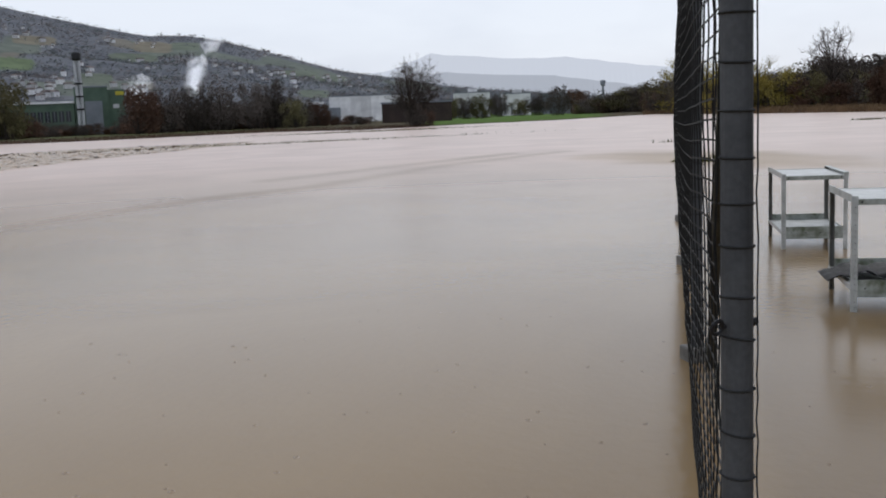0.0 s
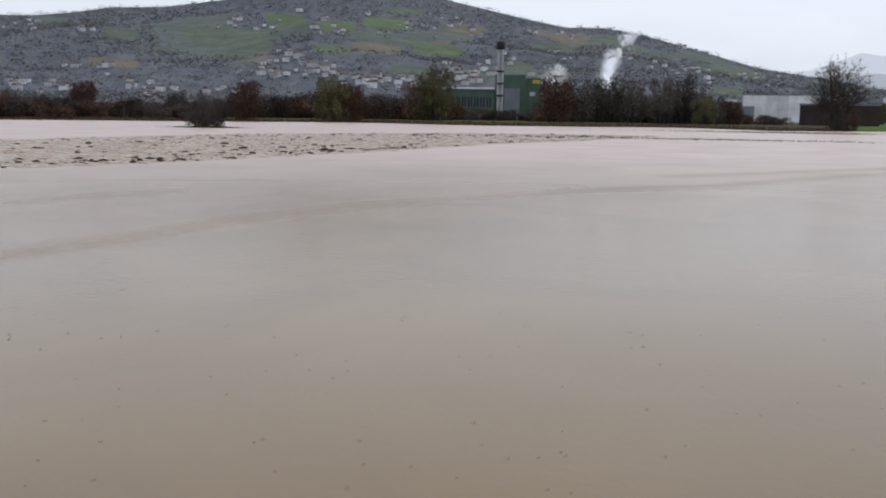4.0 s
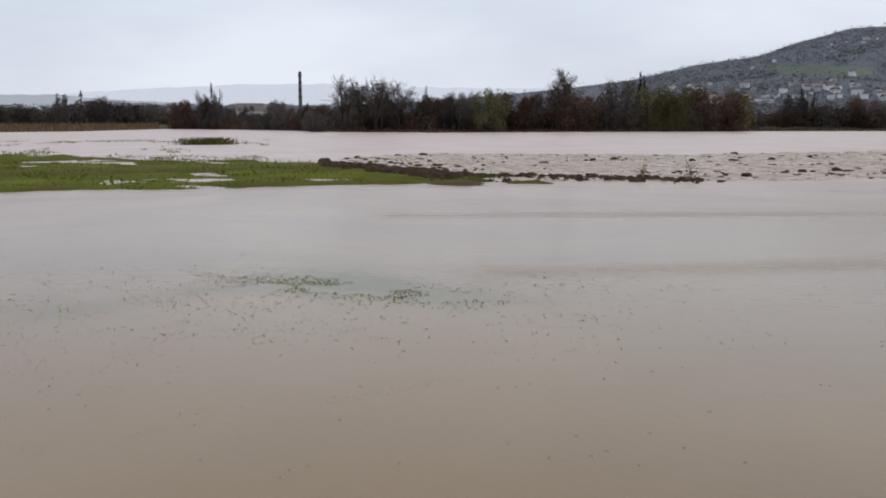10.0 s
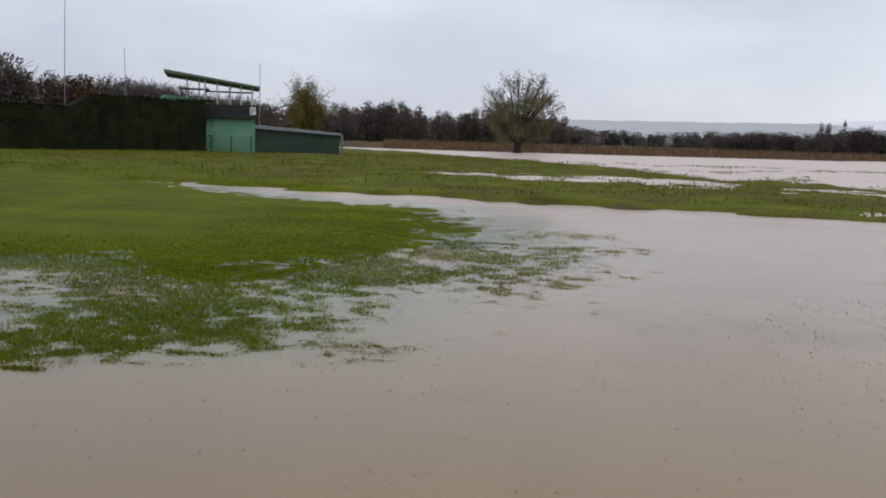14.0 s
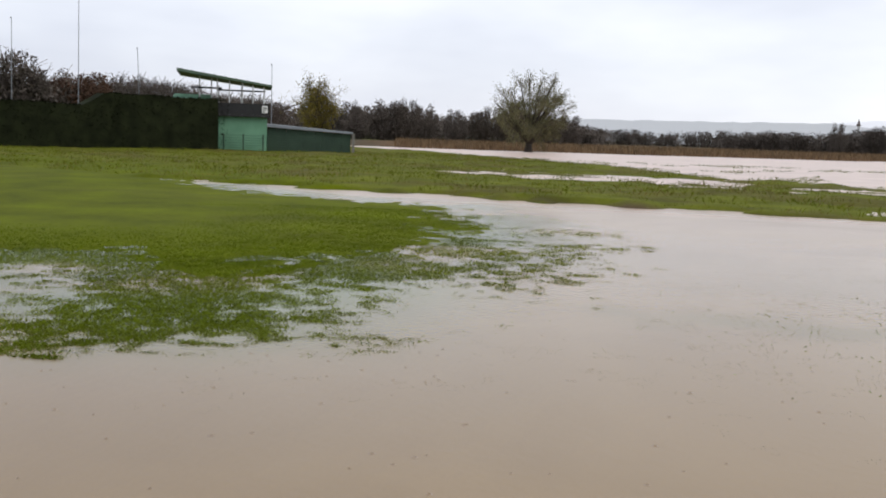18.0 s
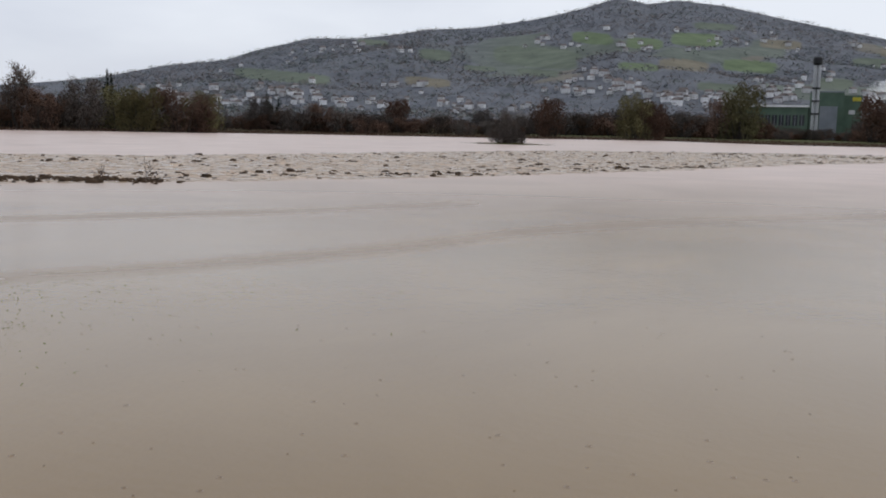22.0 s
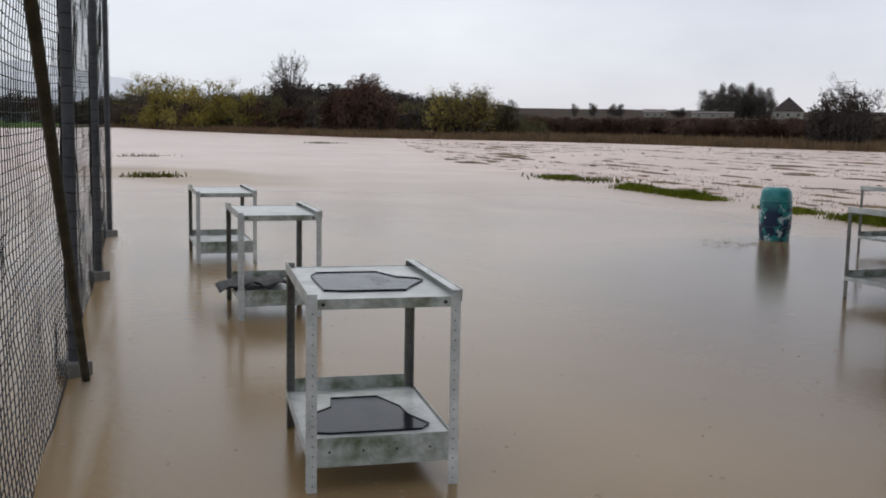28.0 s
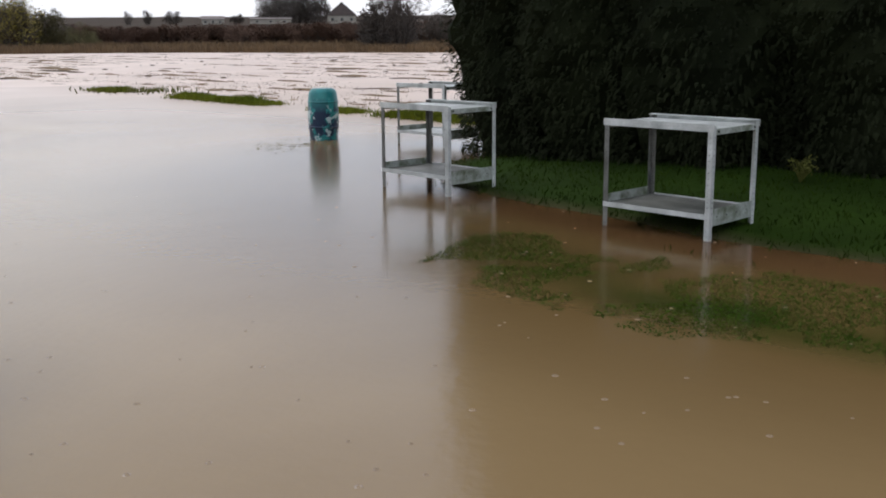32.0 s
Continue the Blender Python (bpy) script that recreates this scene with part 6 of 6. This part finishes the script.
HAMLETS_EAST = [(14.4, 5.4, 5), (13.2, 4.5, 4), (12.1, 4.9, 5), (10.9, 4.8, 5), (10.0, 5.25, 10), (7.7, 4.3, 6), (13.1, 1.65, 14), (11.8, 1.75, 14), (9.4, 2.3, 12), (7.7, 2.35, 12), (5.6, 4.75, 6), (3.9, 4.6, 6), (3.5, 3.4, 5), (-1.5, 2.8, 8),
                (-4.2, 2.5, 7), (-5.3, 2.1, 8), (-6.5, 2.1, 8), (-7.5, 2.1, 7), (8.6, 2.0, 10), (4.4, 2.0, 8), (-2.6, 2.5, 6), (-3.3, 3.7, 4), (0.5, 3.2, 6), (15.0, 1.9, 12), (16.5, 2.4, 10), (6.5, 3.2, 5)]
hr = random.Random(77)
SLOPE_R = np.arange(720, 2480, 8.0)
for a0, e0, many in HAMLETS + HAMLETS_EAST:
    rise_el = np.maximum.accumulate(np.degrees(np.arctan2(hill_height(np.full(SLOPE_R.shape, a0), SLOPE_R) - 1.6, SLOPE_R)))
    for k in range(int(many * 0.72 + 0.5)):
        az = a0 + hr.gauss(0, 0.2 + 0.045 * many)
        r = float(np.interp(e0 + hr.gauss(0, 0.08 + 0.012 * many), rise_el, SLOPE_R))
        z = float(hill_height(np.array([az]), np.array([r]))[0]) + hr.uniform(0.2, 2.6)
        s = hr.uniform(0.45, 0.95) * (0.75 if r < 850 else 1.0)
        c = copy_thing(hr.choice(kinds), facing(az, r, z) @ pose(0, 0, 0, 0, 0, hr.uniform(0, 360)) @ Matrix.Diagonal((s, s, s, 1)))
        tagged(c, group="houses on the hill and in the town")
retire(kinds)

def lumps(name, x, y, z, s, flat, mat, label, category, seed, run=None):
    """Many low irregular clods in one mesh."""
    g = np.random.RandomState(seed)
    n = len(x)
    ring = 7
    a = np.linspace(0, 2 * np.pi, ring, endpoint=False)
    V = np.zeros((n, 2 * ring + 1, 3))
    rr = s[:, None] * g.uniform(0.65, 1.35, (n, ring))
    stretch = g.uniform(0.6, 1.6, (n, 1))
    V[:, :ring, 0], V[:, :ring, 1], V[:, :ring, 2] = rr * np.cos(a) * stretch, rr * np.sin(a), -0.05
    V[:, ring:2 * ring, 0], V[:, ring:2 * ring, 1] = rr * np.cos(a) * 0.66 * stretch, rr * np.sin(a) * 0.66
    V[:, ring:2 * ring, 2] = s[:, None] * flat * g.uniform(0.35, 0.85, (n, ring))
    V[:, 2 * ring, 2] = s * flat * g.uniform(0.7, 1.1, n)
    if run:
        long_ = V[..., 0] * g.uniform(1.5, 5.0, (n, 1))
        V[..., 0], V[..., 1] = long_ * run[0] - V[..., 1] * run[1], long_ * run[1] + V[..., 1] * run[0]
    V += np.stack([x, y, z], -1)[:, None]
    f = []
    for i in range(ring):
        j = (i + 1) % ring
        f += [(i, j, ring + j), (i, ring + j, ring + i), (ring + i, ring + j, 2 * ring)]
    F = (np.array(f)[None] + (np.arange(n) * (2 * ring + 1))[:, None, None]).reshape(-1, 3)
    me = bpy.data.meshes.new(name)
    me.vertices.add(n * (2 * ring + 1))
    me.vertices.foreach_set("co", V.astype(np.float32).ravel())
    me.loops.add(F.size)
    me.loops.foreach_set("vertex_index", F.astype(np.int32).ravel())
    me.polygons.add(len(F))
    me.polygons.foreach_set("loop_start", (np.arange(len(F)) * 3).astype(np.int32))
    me.update(calc_edges=True)
    me.materials.append(mat)
    return solo(name, me, None, label, category, kind="stuff")


# ---- grass, reeds, clods and stubble ----
def blades(name, x, y, z, h, w, mat, label, category, seed, lean=0.35):
    g = np.random.RandomState(seed)
    n = len(x)
    a = g.uniform(0, 6.283, n)
    dx, dy = np.cos(a) * w, np.sin(a) * w
    lx, ly = g.normal(0, lean, n) * h, g.normal(0, lean, n) * h
    base = np.stack([x, y, z - 0.02], -1)
    v = np.stack([base - np.stack([dx, dy, 0 * dx], -1), base + np.stack([dx, dy, 0 * dx], -1),
                  base + np.stack([lx * 0.45 + dx * 0.6, ly * 0.45 + dy * 0.6, h * 0.65], -1), base + np.stack([lx, ly, h], -1)], 1).reshape(-1, 3)
    return solo(name, quads_mesh(name, v, mat), None, label, category, kind="stuff")


def scatter(poly, n, seed, lo=-0.2, tries=6):
    g = np.random.RandomState(seed)
    P = np.array(poly)
    x = g.uniform(P[:, 0].min(), P[:, 0].max(), int(n * tries))
    y = g.uniform(P[:, 1].min(), P[:, 1].max(), int(n * tries))
    ok = inside(x, y, poly) > lo
    return x[ok][:n], y[ok][:n]


x, y = scatter(BERM, 150000, 1, -0.3)
keep = (np.hypot(x, y) < 90) & (ground_height(x, y) > -0.03)
x, y = x[keep], y[keep]
z = ground_height(x, y)
g_ = np.random.RandomState(2)
tall = 0.03 + 0.12 * step(0.30, 0.75, fnoise(x * 0.9, y * 0.9, 17)) * g_.uniform(0.4, 1.5, len(x))
dry = g_.uniform(0, 1, len(x)) < 0.10 + 0.45 * step(0.48, 0.66, fnoise(x * 0.35, y * 0.35, 51))
blades("meadow_grass", x[~dry], y[~dry], z[~dry], tall[~dry], 0.010, M_GRASS, "rough wet meadow grass on the bank", "grass", 3, 0.5)
blades("bleached_grass", x[dry], y[dry], z[dry], tall[dry] * 1.1, 0.009, M_STRAW, "bleached tufts among wet meadow grass", "grass", 43, 0.5)
az_, r_ = np.radians(g_.uniform(72, 142, 1050000)), 6.0 * 3.6 ** g_.uniform(0, 1, 1050000)
x, y = -r_ * np.sin(az_), r_ * np.cos(az_)
sd = inside(x, y, LAWN)
pool_ = np.exp(-(((x + 12.4) / 1.5) ** 2 + ((y + 6.3) / 1.3) ** 2)) + 0.7 * np.exp(-(((x + 9.6) / 0.9) ** 2 + ((y + 4.6) / 1.2) ** 2))
clump = 0.55 * fnoise(x * 0.8, y * 0.8, 19) + 0.45 * fnoise(x * 5, y * 5, 23, 3)
thick = step(-0.17, 0.17, clump - 0.45 + 0.10 * (sd + 0.35) - 0.15 * pool_) ** 1.8
keep = (sd > -2.4 + 1.2 * step(-9, -6, x)) & (sd < 6.5) & (g_.uniform(0, 1, len(x)) < thick * np.where(sd > 2.0, np.clip(1 - (sd - 2.0) / 3.5, 0, 1), 1.0))
x, y, thick = x[keep], y[keep], thick[keep]
z = ground_height(x, y)
blades("lawn_grass", x, y, np.maximum(z, 0.0) + 0.006, 0.014 + g_.uniform(0.006, 0.022, len(x)) * (0.30 + 0.70 * thick), 0.0044, M_LAWN, "short green lawn grass standing in shallow water", "grass", 6, 0.6)
x, y = g_.uniform(-14, -5, 110000), g_.uniform(-2.5, 8, 110000)
keep = (fnoise(x * 0.7 + 3, y * 0.7, 27, 2) > 0.50) & (fnoise(x * 4, y * 4, 28, 2) > 0.62)
x, y = x[keep], y[keep]
blades("grass_tips", x, y, 0 * x + 0.006, 0.014 + g_.uniform(0.001, 0.005, len(x)), 0.0032, M_SEDGE, "sparse grass tips just breaking the flood water", "grass", 47, 0.9)
x = np.concatenate([-8.5 + 0.75 * g_.normal(0, 1, 5200), -8.6 + 1.7 * g_.normal(0, 1, 3500), -7.0 + 1.2 * g_.normal(0, 1, 900)])
y = np.concatenate([4.6 + g_.normal(0, 1, 5200) * 0.28, 3.6 + g_.normal(0, 1, 3500) * 1.3, 6.2 + g_.normal(0, 1, 900) * 0.5]) + 0.45 * (x + 8.5)
keep = fnoise(x * 2, y * 2, 29) > 0.42
x, y = x[keep], y[keep]
blades("drowned_grass", x, y, 0 * x + 0.004, 0.014 + g_.uniform(0.004, 0.015, len(x)), 0.005, M_LAWN, "grass tips breaking the flood water", "grass", 7, 0.9)
x, y = scatter(BANK, 60000, 8, -0.1)
keep = np.hypot(x - 8, y) < 12
x, y = x[keep], y[keep]
z = ground_height(x, y)
keep = z > -0.02
x, y, z = x[keep], y[keep], z[keep]
blades("bank_grass", x, y, z, g_.uniform(0.03, 0.08, len(x)), 0.008, M_BANK_SHADED, "lawn grass by the evergreens, coloured dark for their shade", "grass", 9)
x, y = scatter(SHALLOW, 70000, 48, -0.35)
keep = (fnoise(x * 1.6, y * 1.6, 49, 3) + 0.3 * np.clip(inside(x, y, SHALLOW), -1, 0.4) > 0.455) & (y < 2.8)
x, y = x[keep], y[keep]
blades("flooded_lawn", x, y, 0 * x + 0.004, 0.016 + g_.uniform(0.003, 0.012, len(x)), 0.008, M_FLOODED, "dark green grass drowned beside the bank", "grass", 50, 0.8)
t_ = g_.uniform(0, 1, 22000)
t_ = t_[vnoise(t_ * 11.0, t_ * 0, 5) > 0.36]
gx_ = 17.6 + (25.2 - 17.6) * t_ + g_.normal(0, 0.20, len(t_))
gy_ = 6.4 + (22.0 - 6.4) * t_ + g_.normal(0, 0.20, len(t_))
blades("grass_strip", gx_, gy_, 0 * gx_, g_.uniform(0.05, 0.16, len(t_)) * (0.5 + vnoise(gx_ * 1.3, gy_ * 1.3, 8)), 0.012, M_GRASS, "narrow strip of grass along the flooded field", "grass", 10)
az_, r_ = g_.uniform(66, 98, 24000), g_.uniform(44, 92, 24000)
x, y = -r_ * np.sin(np.radians(az_)), r_ * np.cos(np.radians(az_))
keep = (fnoise(az_ * 0.55, r_ * 0.16, 57, 3) > 0.60) & (inside(x, y, BERM) < 1.0)
x, y = x[keep], y[keep]
blades("meadow_islets", x, y, 0 * x, g_.uniform(0.03, 0.13, len(x)), 0.03, M_GRASS, "ragged islets of drowned meadow grass", "grass", 58, 0.6)
isl = np.concatenate([np.stack([g_.normal(13.9, 0.42, 320), g_.normal(27.2, 0.35, 320)], -1), np.stack([g_.normal(21, 0.7, 120), g_.normal(42.8, 0.3, 120)], -1), np.stack([g_.normal(24.8, 0.5, 400), g_.normal(20.4, 0.9, 400)], -1),
                      np.stack([g_.normal(48.9, 0.9, 300), g_.normal(68, 0.6, 300)], -1), np.stack([g_.normal(-22.8, 0.25, 250), g_.normal(16.6, 0.25, 250)], -1), np.stack([g_.normal(-68, 0.8, 900), g_.normal(25.5, 0.9, 900)], -1),
                      np.stack([g_.normal(4, 9, 1500), g_.normal(79, 1.2, 1500)], -1), np.stack([g_.normal(20, 7, 2500), g_.normal(128, 3.5, 2500)], -1), np.stack([g_.normal(-40.5, 1.7, 2200), g_.normal(95.6, 0.7, 2200)], -1)])
blades("grass_islet", isl[:, 0], isl[:, 1], 0 * isl[:, 0], g_.uniform(0.04, 0.20, len(isl)) * np.where(isl[:, 0] < -60, 3.0, 1.0), 0.025, M_SEDGE, "small islets of grass in the flood", "grass", 11)
az_ = g_.uniform(-68, -24, 26000)
r_ = np.interp(az_, SHORE_AZ, SHORE_R) * 0.985 + g_.uniform(0, 1, 26000) ** 1.4 * 16
x, y = -r_ * np.sin(np.radians(az_)), r_ * np.cos(np.radians(az_))
blades("reed_belt", x, y, np.maximum(0, ground_height(x, y)), g_.uniform(0.3, 0.95, len(x)), 0.05, M_REED, "brown dead reeds along the water's edge", "reeds", 12, 0.2)
az_ = g_.uniform(72, 101, 16000)
r_ = np.interp(az_, SHORE_AZ, SHORE_R) * 0.99 + g_.uniform(0, 1, 16000) * 45
x, y = -r_ * np.sin(np.radians(az_)), r_ * np.cos(np.radians(az_))
blades("reed_field", x, y, np.maximum(0, ground_height(x, y)), g_.uniform(0.4, 1.1, len(x)), 0.08, M_REED, "brown dead reed field beyond the flood", "reeds", 13, 0.2)
az_ = g_.uniform(-12, 68, 16000)
r_ = np.interp(az_, SHORE_AZ, SHORE_R) * 0.985 + g_.uniform(0, 1, 16000) ** 1.5 * 14
x, y = -r_ * np.sin(np.radians(az_)), r_ * np.cos(np.radians(az_))
blades("bank_weeds", x, y, np.maximum(0, ground_height(x, y)), g_.uniform(0.1, 0.45, len(x)), 0.05, M_LEAF_RUST, "brown weeds along the far bank", "weeds", 14, 0.25)


x, y = scatter(FURROWS, 13000, 15, 0.2)
edge = inside(x, y, FURROWS)
keep = g_.uniform(0, 1, len(x)) < np.where((edge < 3.0) & (np.hypot(x, y) < 48), 1.0, 0.30) * np.where(vnoise((x * 0.44 + y * 0.9) * 0.25, (x * 0.9 - y * 0.44) * 1.3, 6) > 0.55, 1, 0.10)
x, y = x[keep], y[keep]
lumps("ploughed_clods", x, y, 0 * x, np.clip(g_.gamma(1.2, 0.036, len(x)) + 0.02, 0, 0.20), 0.6, M_CLOD, "dark wet clods of a drowned ploughed field", "clods", 16)
t_ = g_.uniform(0, 1, 900) ** 0.8
x = -32.5 + 10.3 * t_
y = 16.9 - 1.3 * t_ + g_.normal(0, 0.30 + 0.25 * t_, 900) * (1 - 0.5 * t_)
lumps("mud_heap", x, y, np.maximum(ground_height(x, y), 0) + 0.05 * (1 - t_), np.clip(g_.gamma(2.0, 0.05, 900) + 0.04, 0, 0.22), 0.7, M_CLOD, "brown mud heaps at the end of the bank", "clods", 17)
t_ = g_.uniform(0, 1, 420)
x, y = -25.0 + 6.6 * t_ + g_.normal(0, 0.5, 420), 16.4 + 4.3 * t_ + g_.normal(0, 0.5, 420)
lumps("spilled_clods", x, y, 0 * x - 0.01, np.clip(g_.gamma(1.6, 0.035, 420) + 0.02, 0, 0.16), 0.8, M_CLOD, "dark clods spilled past the bank's end", "clods", 37)
x, y = scatter(FURROWS, 9000, 38, 0.2)
lumps("wavelets", x, y, 0 * x, g_.uniform(0.12, 0.42, len(x)), 0.10, M_CHOP, "churned brown wavelets over the drowned furrows", "water", 39)
ROWS = (14.6, 15.7, 17.1, 18.6, 20.2, 22.2, 24.4, 26.9, 29.8, 33.2, 37.2, 41.9, 47.5, 54.0, 61.0)
row_n = 3600
pick = g_.randint(0, len(ROWS), row_n)
run = g_.uniform(-8, 95, row_n)
across = np.array(ROWS)[pick] + g_.normal(0, 0.13, row_n)
x, y = across * 0.9 + run * 0.436, -across * 0.44 + run * 0.9
keep = (inside(x, y, STUBBLE) > 0.3) & (fnoise(run * 0.10 + 7 * pick, pick * 3.1, 9, 3) > 0.42)
x, y = x[keep], y[keep]
lumps("stubble_row", x, y, 0 * x - 0.02, g_.gamma(1.5, 0.05, len(x)) + 0.03, 0.30, M_REED, "rows of muddy stubble in the flooded field", "stubble", 19, (0.436, 0.9))
k_ = g_.randint(0, len(x), 15000)
sx, sy = x[k_] + g_.normal(0, 0.35, 15000), y[k_] + g_.normal(0, 0.5, 15000)
blades("stubble", sx, sy, 0 * sx, g_.uniform(0.02, 0.10, len(sx)), 0.010, M_REED, "cut brown stubble standing in water", "stubble", 20)
x, y = scatter(STUBBLE, 1100, 21, 0.5)
lumps("loose_clods", x, y, 0 * x - 0.02, g_.gamma(1.3, 0.03, len(x)) + 0.02, 0.5, M_CLOD, "small clods scattered over the flooded field", "clods", 22)

x, y = 13.7 + g_.normal(0, 0.55, 900), 7.75 + g_.normal(0, 0.35, 900)
keep = fnoise(x * 3, y * 3, 61, 2) > 0.5
blades("drift_weed", x[keep], y[keep], 0 * x[keep] + 0.006, 0.015 + g_.uniform(0.002, 0.010, keep.sum()), 0.010, M_SEDGE, "torn weed drifting round the drum", "weeds", 62, 2.0)

# ---- dead stalks beside the drowned field ----
for px_, py_, hh in ((-19.3, 21.1, 0.8), (-20.3, 20.3, 0.45)):
    weed = thing("dead_stalk", "leaning dead weed stalk in the mud", "weed", pose(px_, py_, 0), "dead stalks in the mud")
    st = Mesh()
    for k in range(5):
        d = Vector((rng.uniform(-0.35, 0.35), rng.uniform(-0.35, 0.35), 1)) * hh * rng.uniform(0.5, 1)
        st.tube((rng.uniform(-0.1, 0.1), rng.uniform(-0.1, 0.1), -0.03), d, 0.008, 0.004, 4)
        st.tube(d * 0.6, d * 0.6 + Vector((rng.uniform(-0.2, 0.2), rng.uniform(-0.2, 0.2), 0.15)), 0.008, 0.004, 3)
    part("stalk", st, M_TWIG, weed)
    lf = Mesh()
    for k in range(26):
        leaf(lf, Vector((rng.gauss(0, 0.14), rng.gauss(0, 0.14), rng.uniform(0.02, 0.22))), 0.10, rng)
    part("leaf_tuft", lf, M_LEAF_RUST, weed)
sprig = thing("garden_sprig", "small yellowing sprig before the evergreens", "plant", pose(10.9, 0.55, ground_at(10.9, 0.55)))
sp = Mesh()
for k in range(14):
    d = Vector((rng.uniform(-0.12, 0.12), rng.uniform(-0.12, 0.12), rng.uniform(0.12, 0.26)))
    sp.tube((0, 0, 0), d, 0.008, 0.004, 4)
    for j in range(8):
        leaf(sp, d * rng.uniform(0.5, 1.05) + Vector((rng.gauss(0, 0.03), rng.gauss(0, 0.03), 0)), 0.04, rng)
part("leaf_spray", sp, M_SEDGE, sprig)


# ---- steam over the works ----
M_STEAM = bpy.data.materials.new("white_steam")
M_STEAM.use_nodes = True
sn, sl = M_STEAM.node_tree.nodes, M_STEAM.node_tree.links
sn.clear()
s_out, s_add = sn.new("ShaderNodeOutputMaterial"), sn.new("ShaderNodeAddShader")
for k, kind in enumerate(("ShaderNodeBsdfDiffuse", "ShaderNodeBsdfTranslucent")):
    lobe = sn.new(kind)
    lobe.inputs["Color"].default_value = (0.62, 0.62, 0.63, 1)
    sl.new(lobe.outputs[0], s_add.inputs[k])
sl.new(s_add.outputs[0], s_out.inputs["Surface"])
for az, el0, el1, lean, wide_, many, seed in ((0.95, 1.7, 4.55, 11.0, 0.8, 34000, 1), (3.85, 1.5, 2.9, 3.0, 0.9, 9000, 2)):
    g = np.random.RandomState(seed)
    R_ = 480
    z0, z1 = rise(R_, el0), rise(R_, el1)
    t = g.uniform(0, 1, many) ** 1.2
    lobe_ = 0.5 * np.sin(t * 7 + seed)
    cx_ = lean * t ** 1.6 + lobe_ * (0.4 + t) + g.normal(0, 1, many) * (1.6 + 2.0 * t) * wide_
    wisp = fnoise(cx_ * 0.35 + 9, (z0 + (z1 - z0) * t) * 0.35, 7 + seed, 3) > 0.26 + 0.28 * t + g.uniform(-0.08, 0.08, many)
    t, cx_ = t[wisp], cx_[wisp]
    n_ = len(t)
    P = np.stack([cx_, g.normal(0, 1.5, n_), z0 + (z1 - z0) * t + g.normal(0, 0.5, n_)], -1)
    a_, b_ = g.normal(0, 1, (n_, 3)), g.normal(0, 1, (n_, 3))
    a_ *= (g.uniform(0.06, 0.15, n_) / np.linalg.norm(a_, axis=1))[:, None]
    b_ *= (g.uniform(0.06, 0.15, n_) / np.linalg.norm(b_, axis=1))[:, None]
    solo("steam_plume", quads_mesh("steam_plume", np.stack([P - a_, P - b_, P + a_, P + b_], 1).reshape(-1, 3), M_STEAM), None, "white steam plume rising behind bare trees", "steam", facing(az, R_), "steam over the works", "stuff")

# ---- rain rings on the water ----
rr_ = np.random.RandomState(21)
n_r = 900
ra = np.radians(rr_.uniform(-95, 125, n_r))
rd = 2.8 + 11 * rr_.uniform(0, 1, n_r) ** 1.2
rx, ry = -rd * np.sin(ra) + 0.3, rd * np.cos(ra)
rs = rr_.uniform(0.005, 0.015, n_r)
seg = 14
th = np.linspace(0, 2 * np.pi, seg, endpoint=False)
rv = np.zeros((n_r, 3, seg, 3))
for i, (k, zz) in enumerate(((0.55, 0.0004), (0.85, 0.0022), (1.3, 0.0004))):
    rv[:, i, :, 0] = rx[:, None] + rs[:, None] * k * np.cos(th)
    rv[:, i, :, 1] = ry[:, None] + rs[:, None] * k * np.sin(th)
    rv[:, i, :, 2] = WATER + zz
rq = []
for i in range(2):
    for j in range(seg):
        j2 = (j + 1) % seg
        rq.append(np.stack([rv[:, i, j], rv[:, i, j2], rv[:, i + 1, j2], rv[:, i + 1, j]], 1))
ring_mesh = quads_mesh("rain_rings", np.stack(rq, 1).reshape(-1, 3), M_WATER)
ca = ring_mesh.color_attributes.new("silt", "FLOAT_COLOR", "POINT")
ca.data.foreach_set("color", np.tile(np.array([0.298, 0.217, 0.145, 0.1], np.float32), len(ring_mesh.vertices)))
solo("rain_rings", ring_mesh, None, "small rings of raindrops on the brown water", "ripples", kind="stuff")
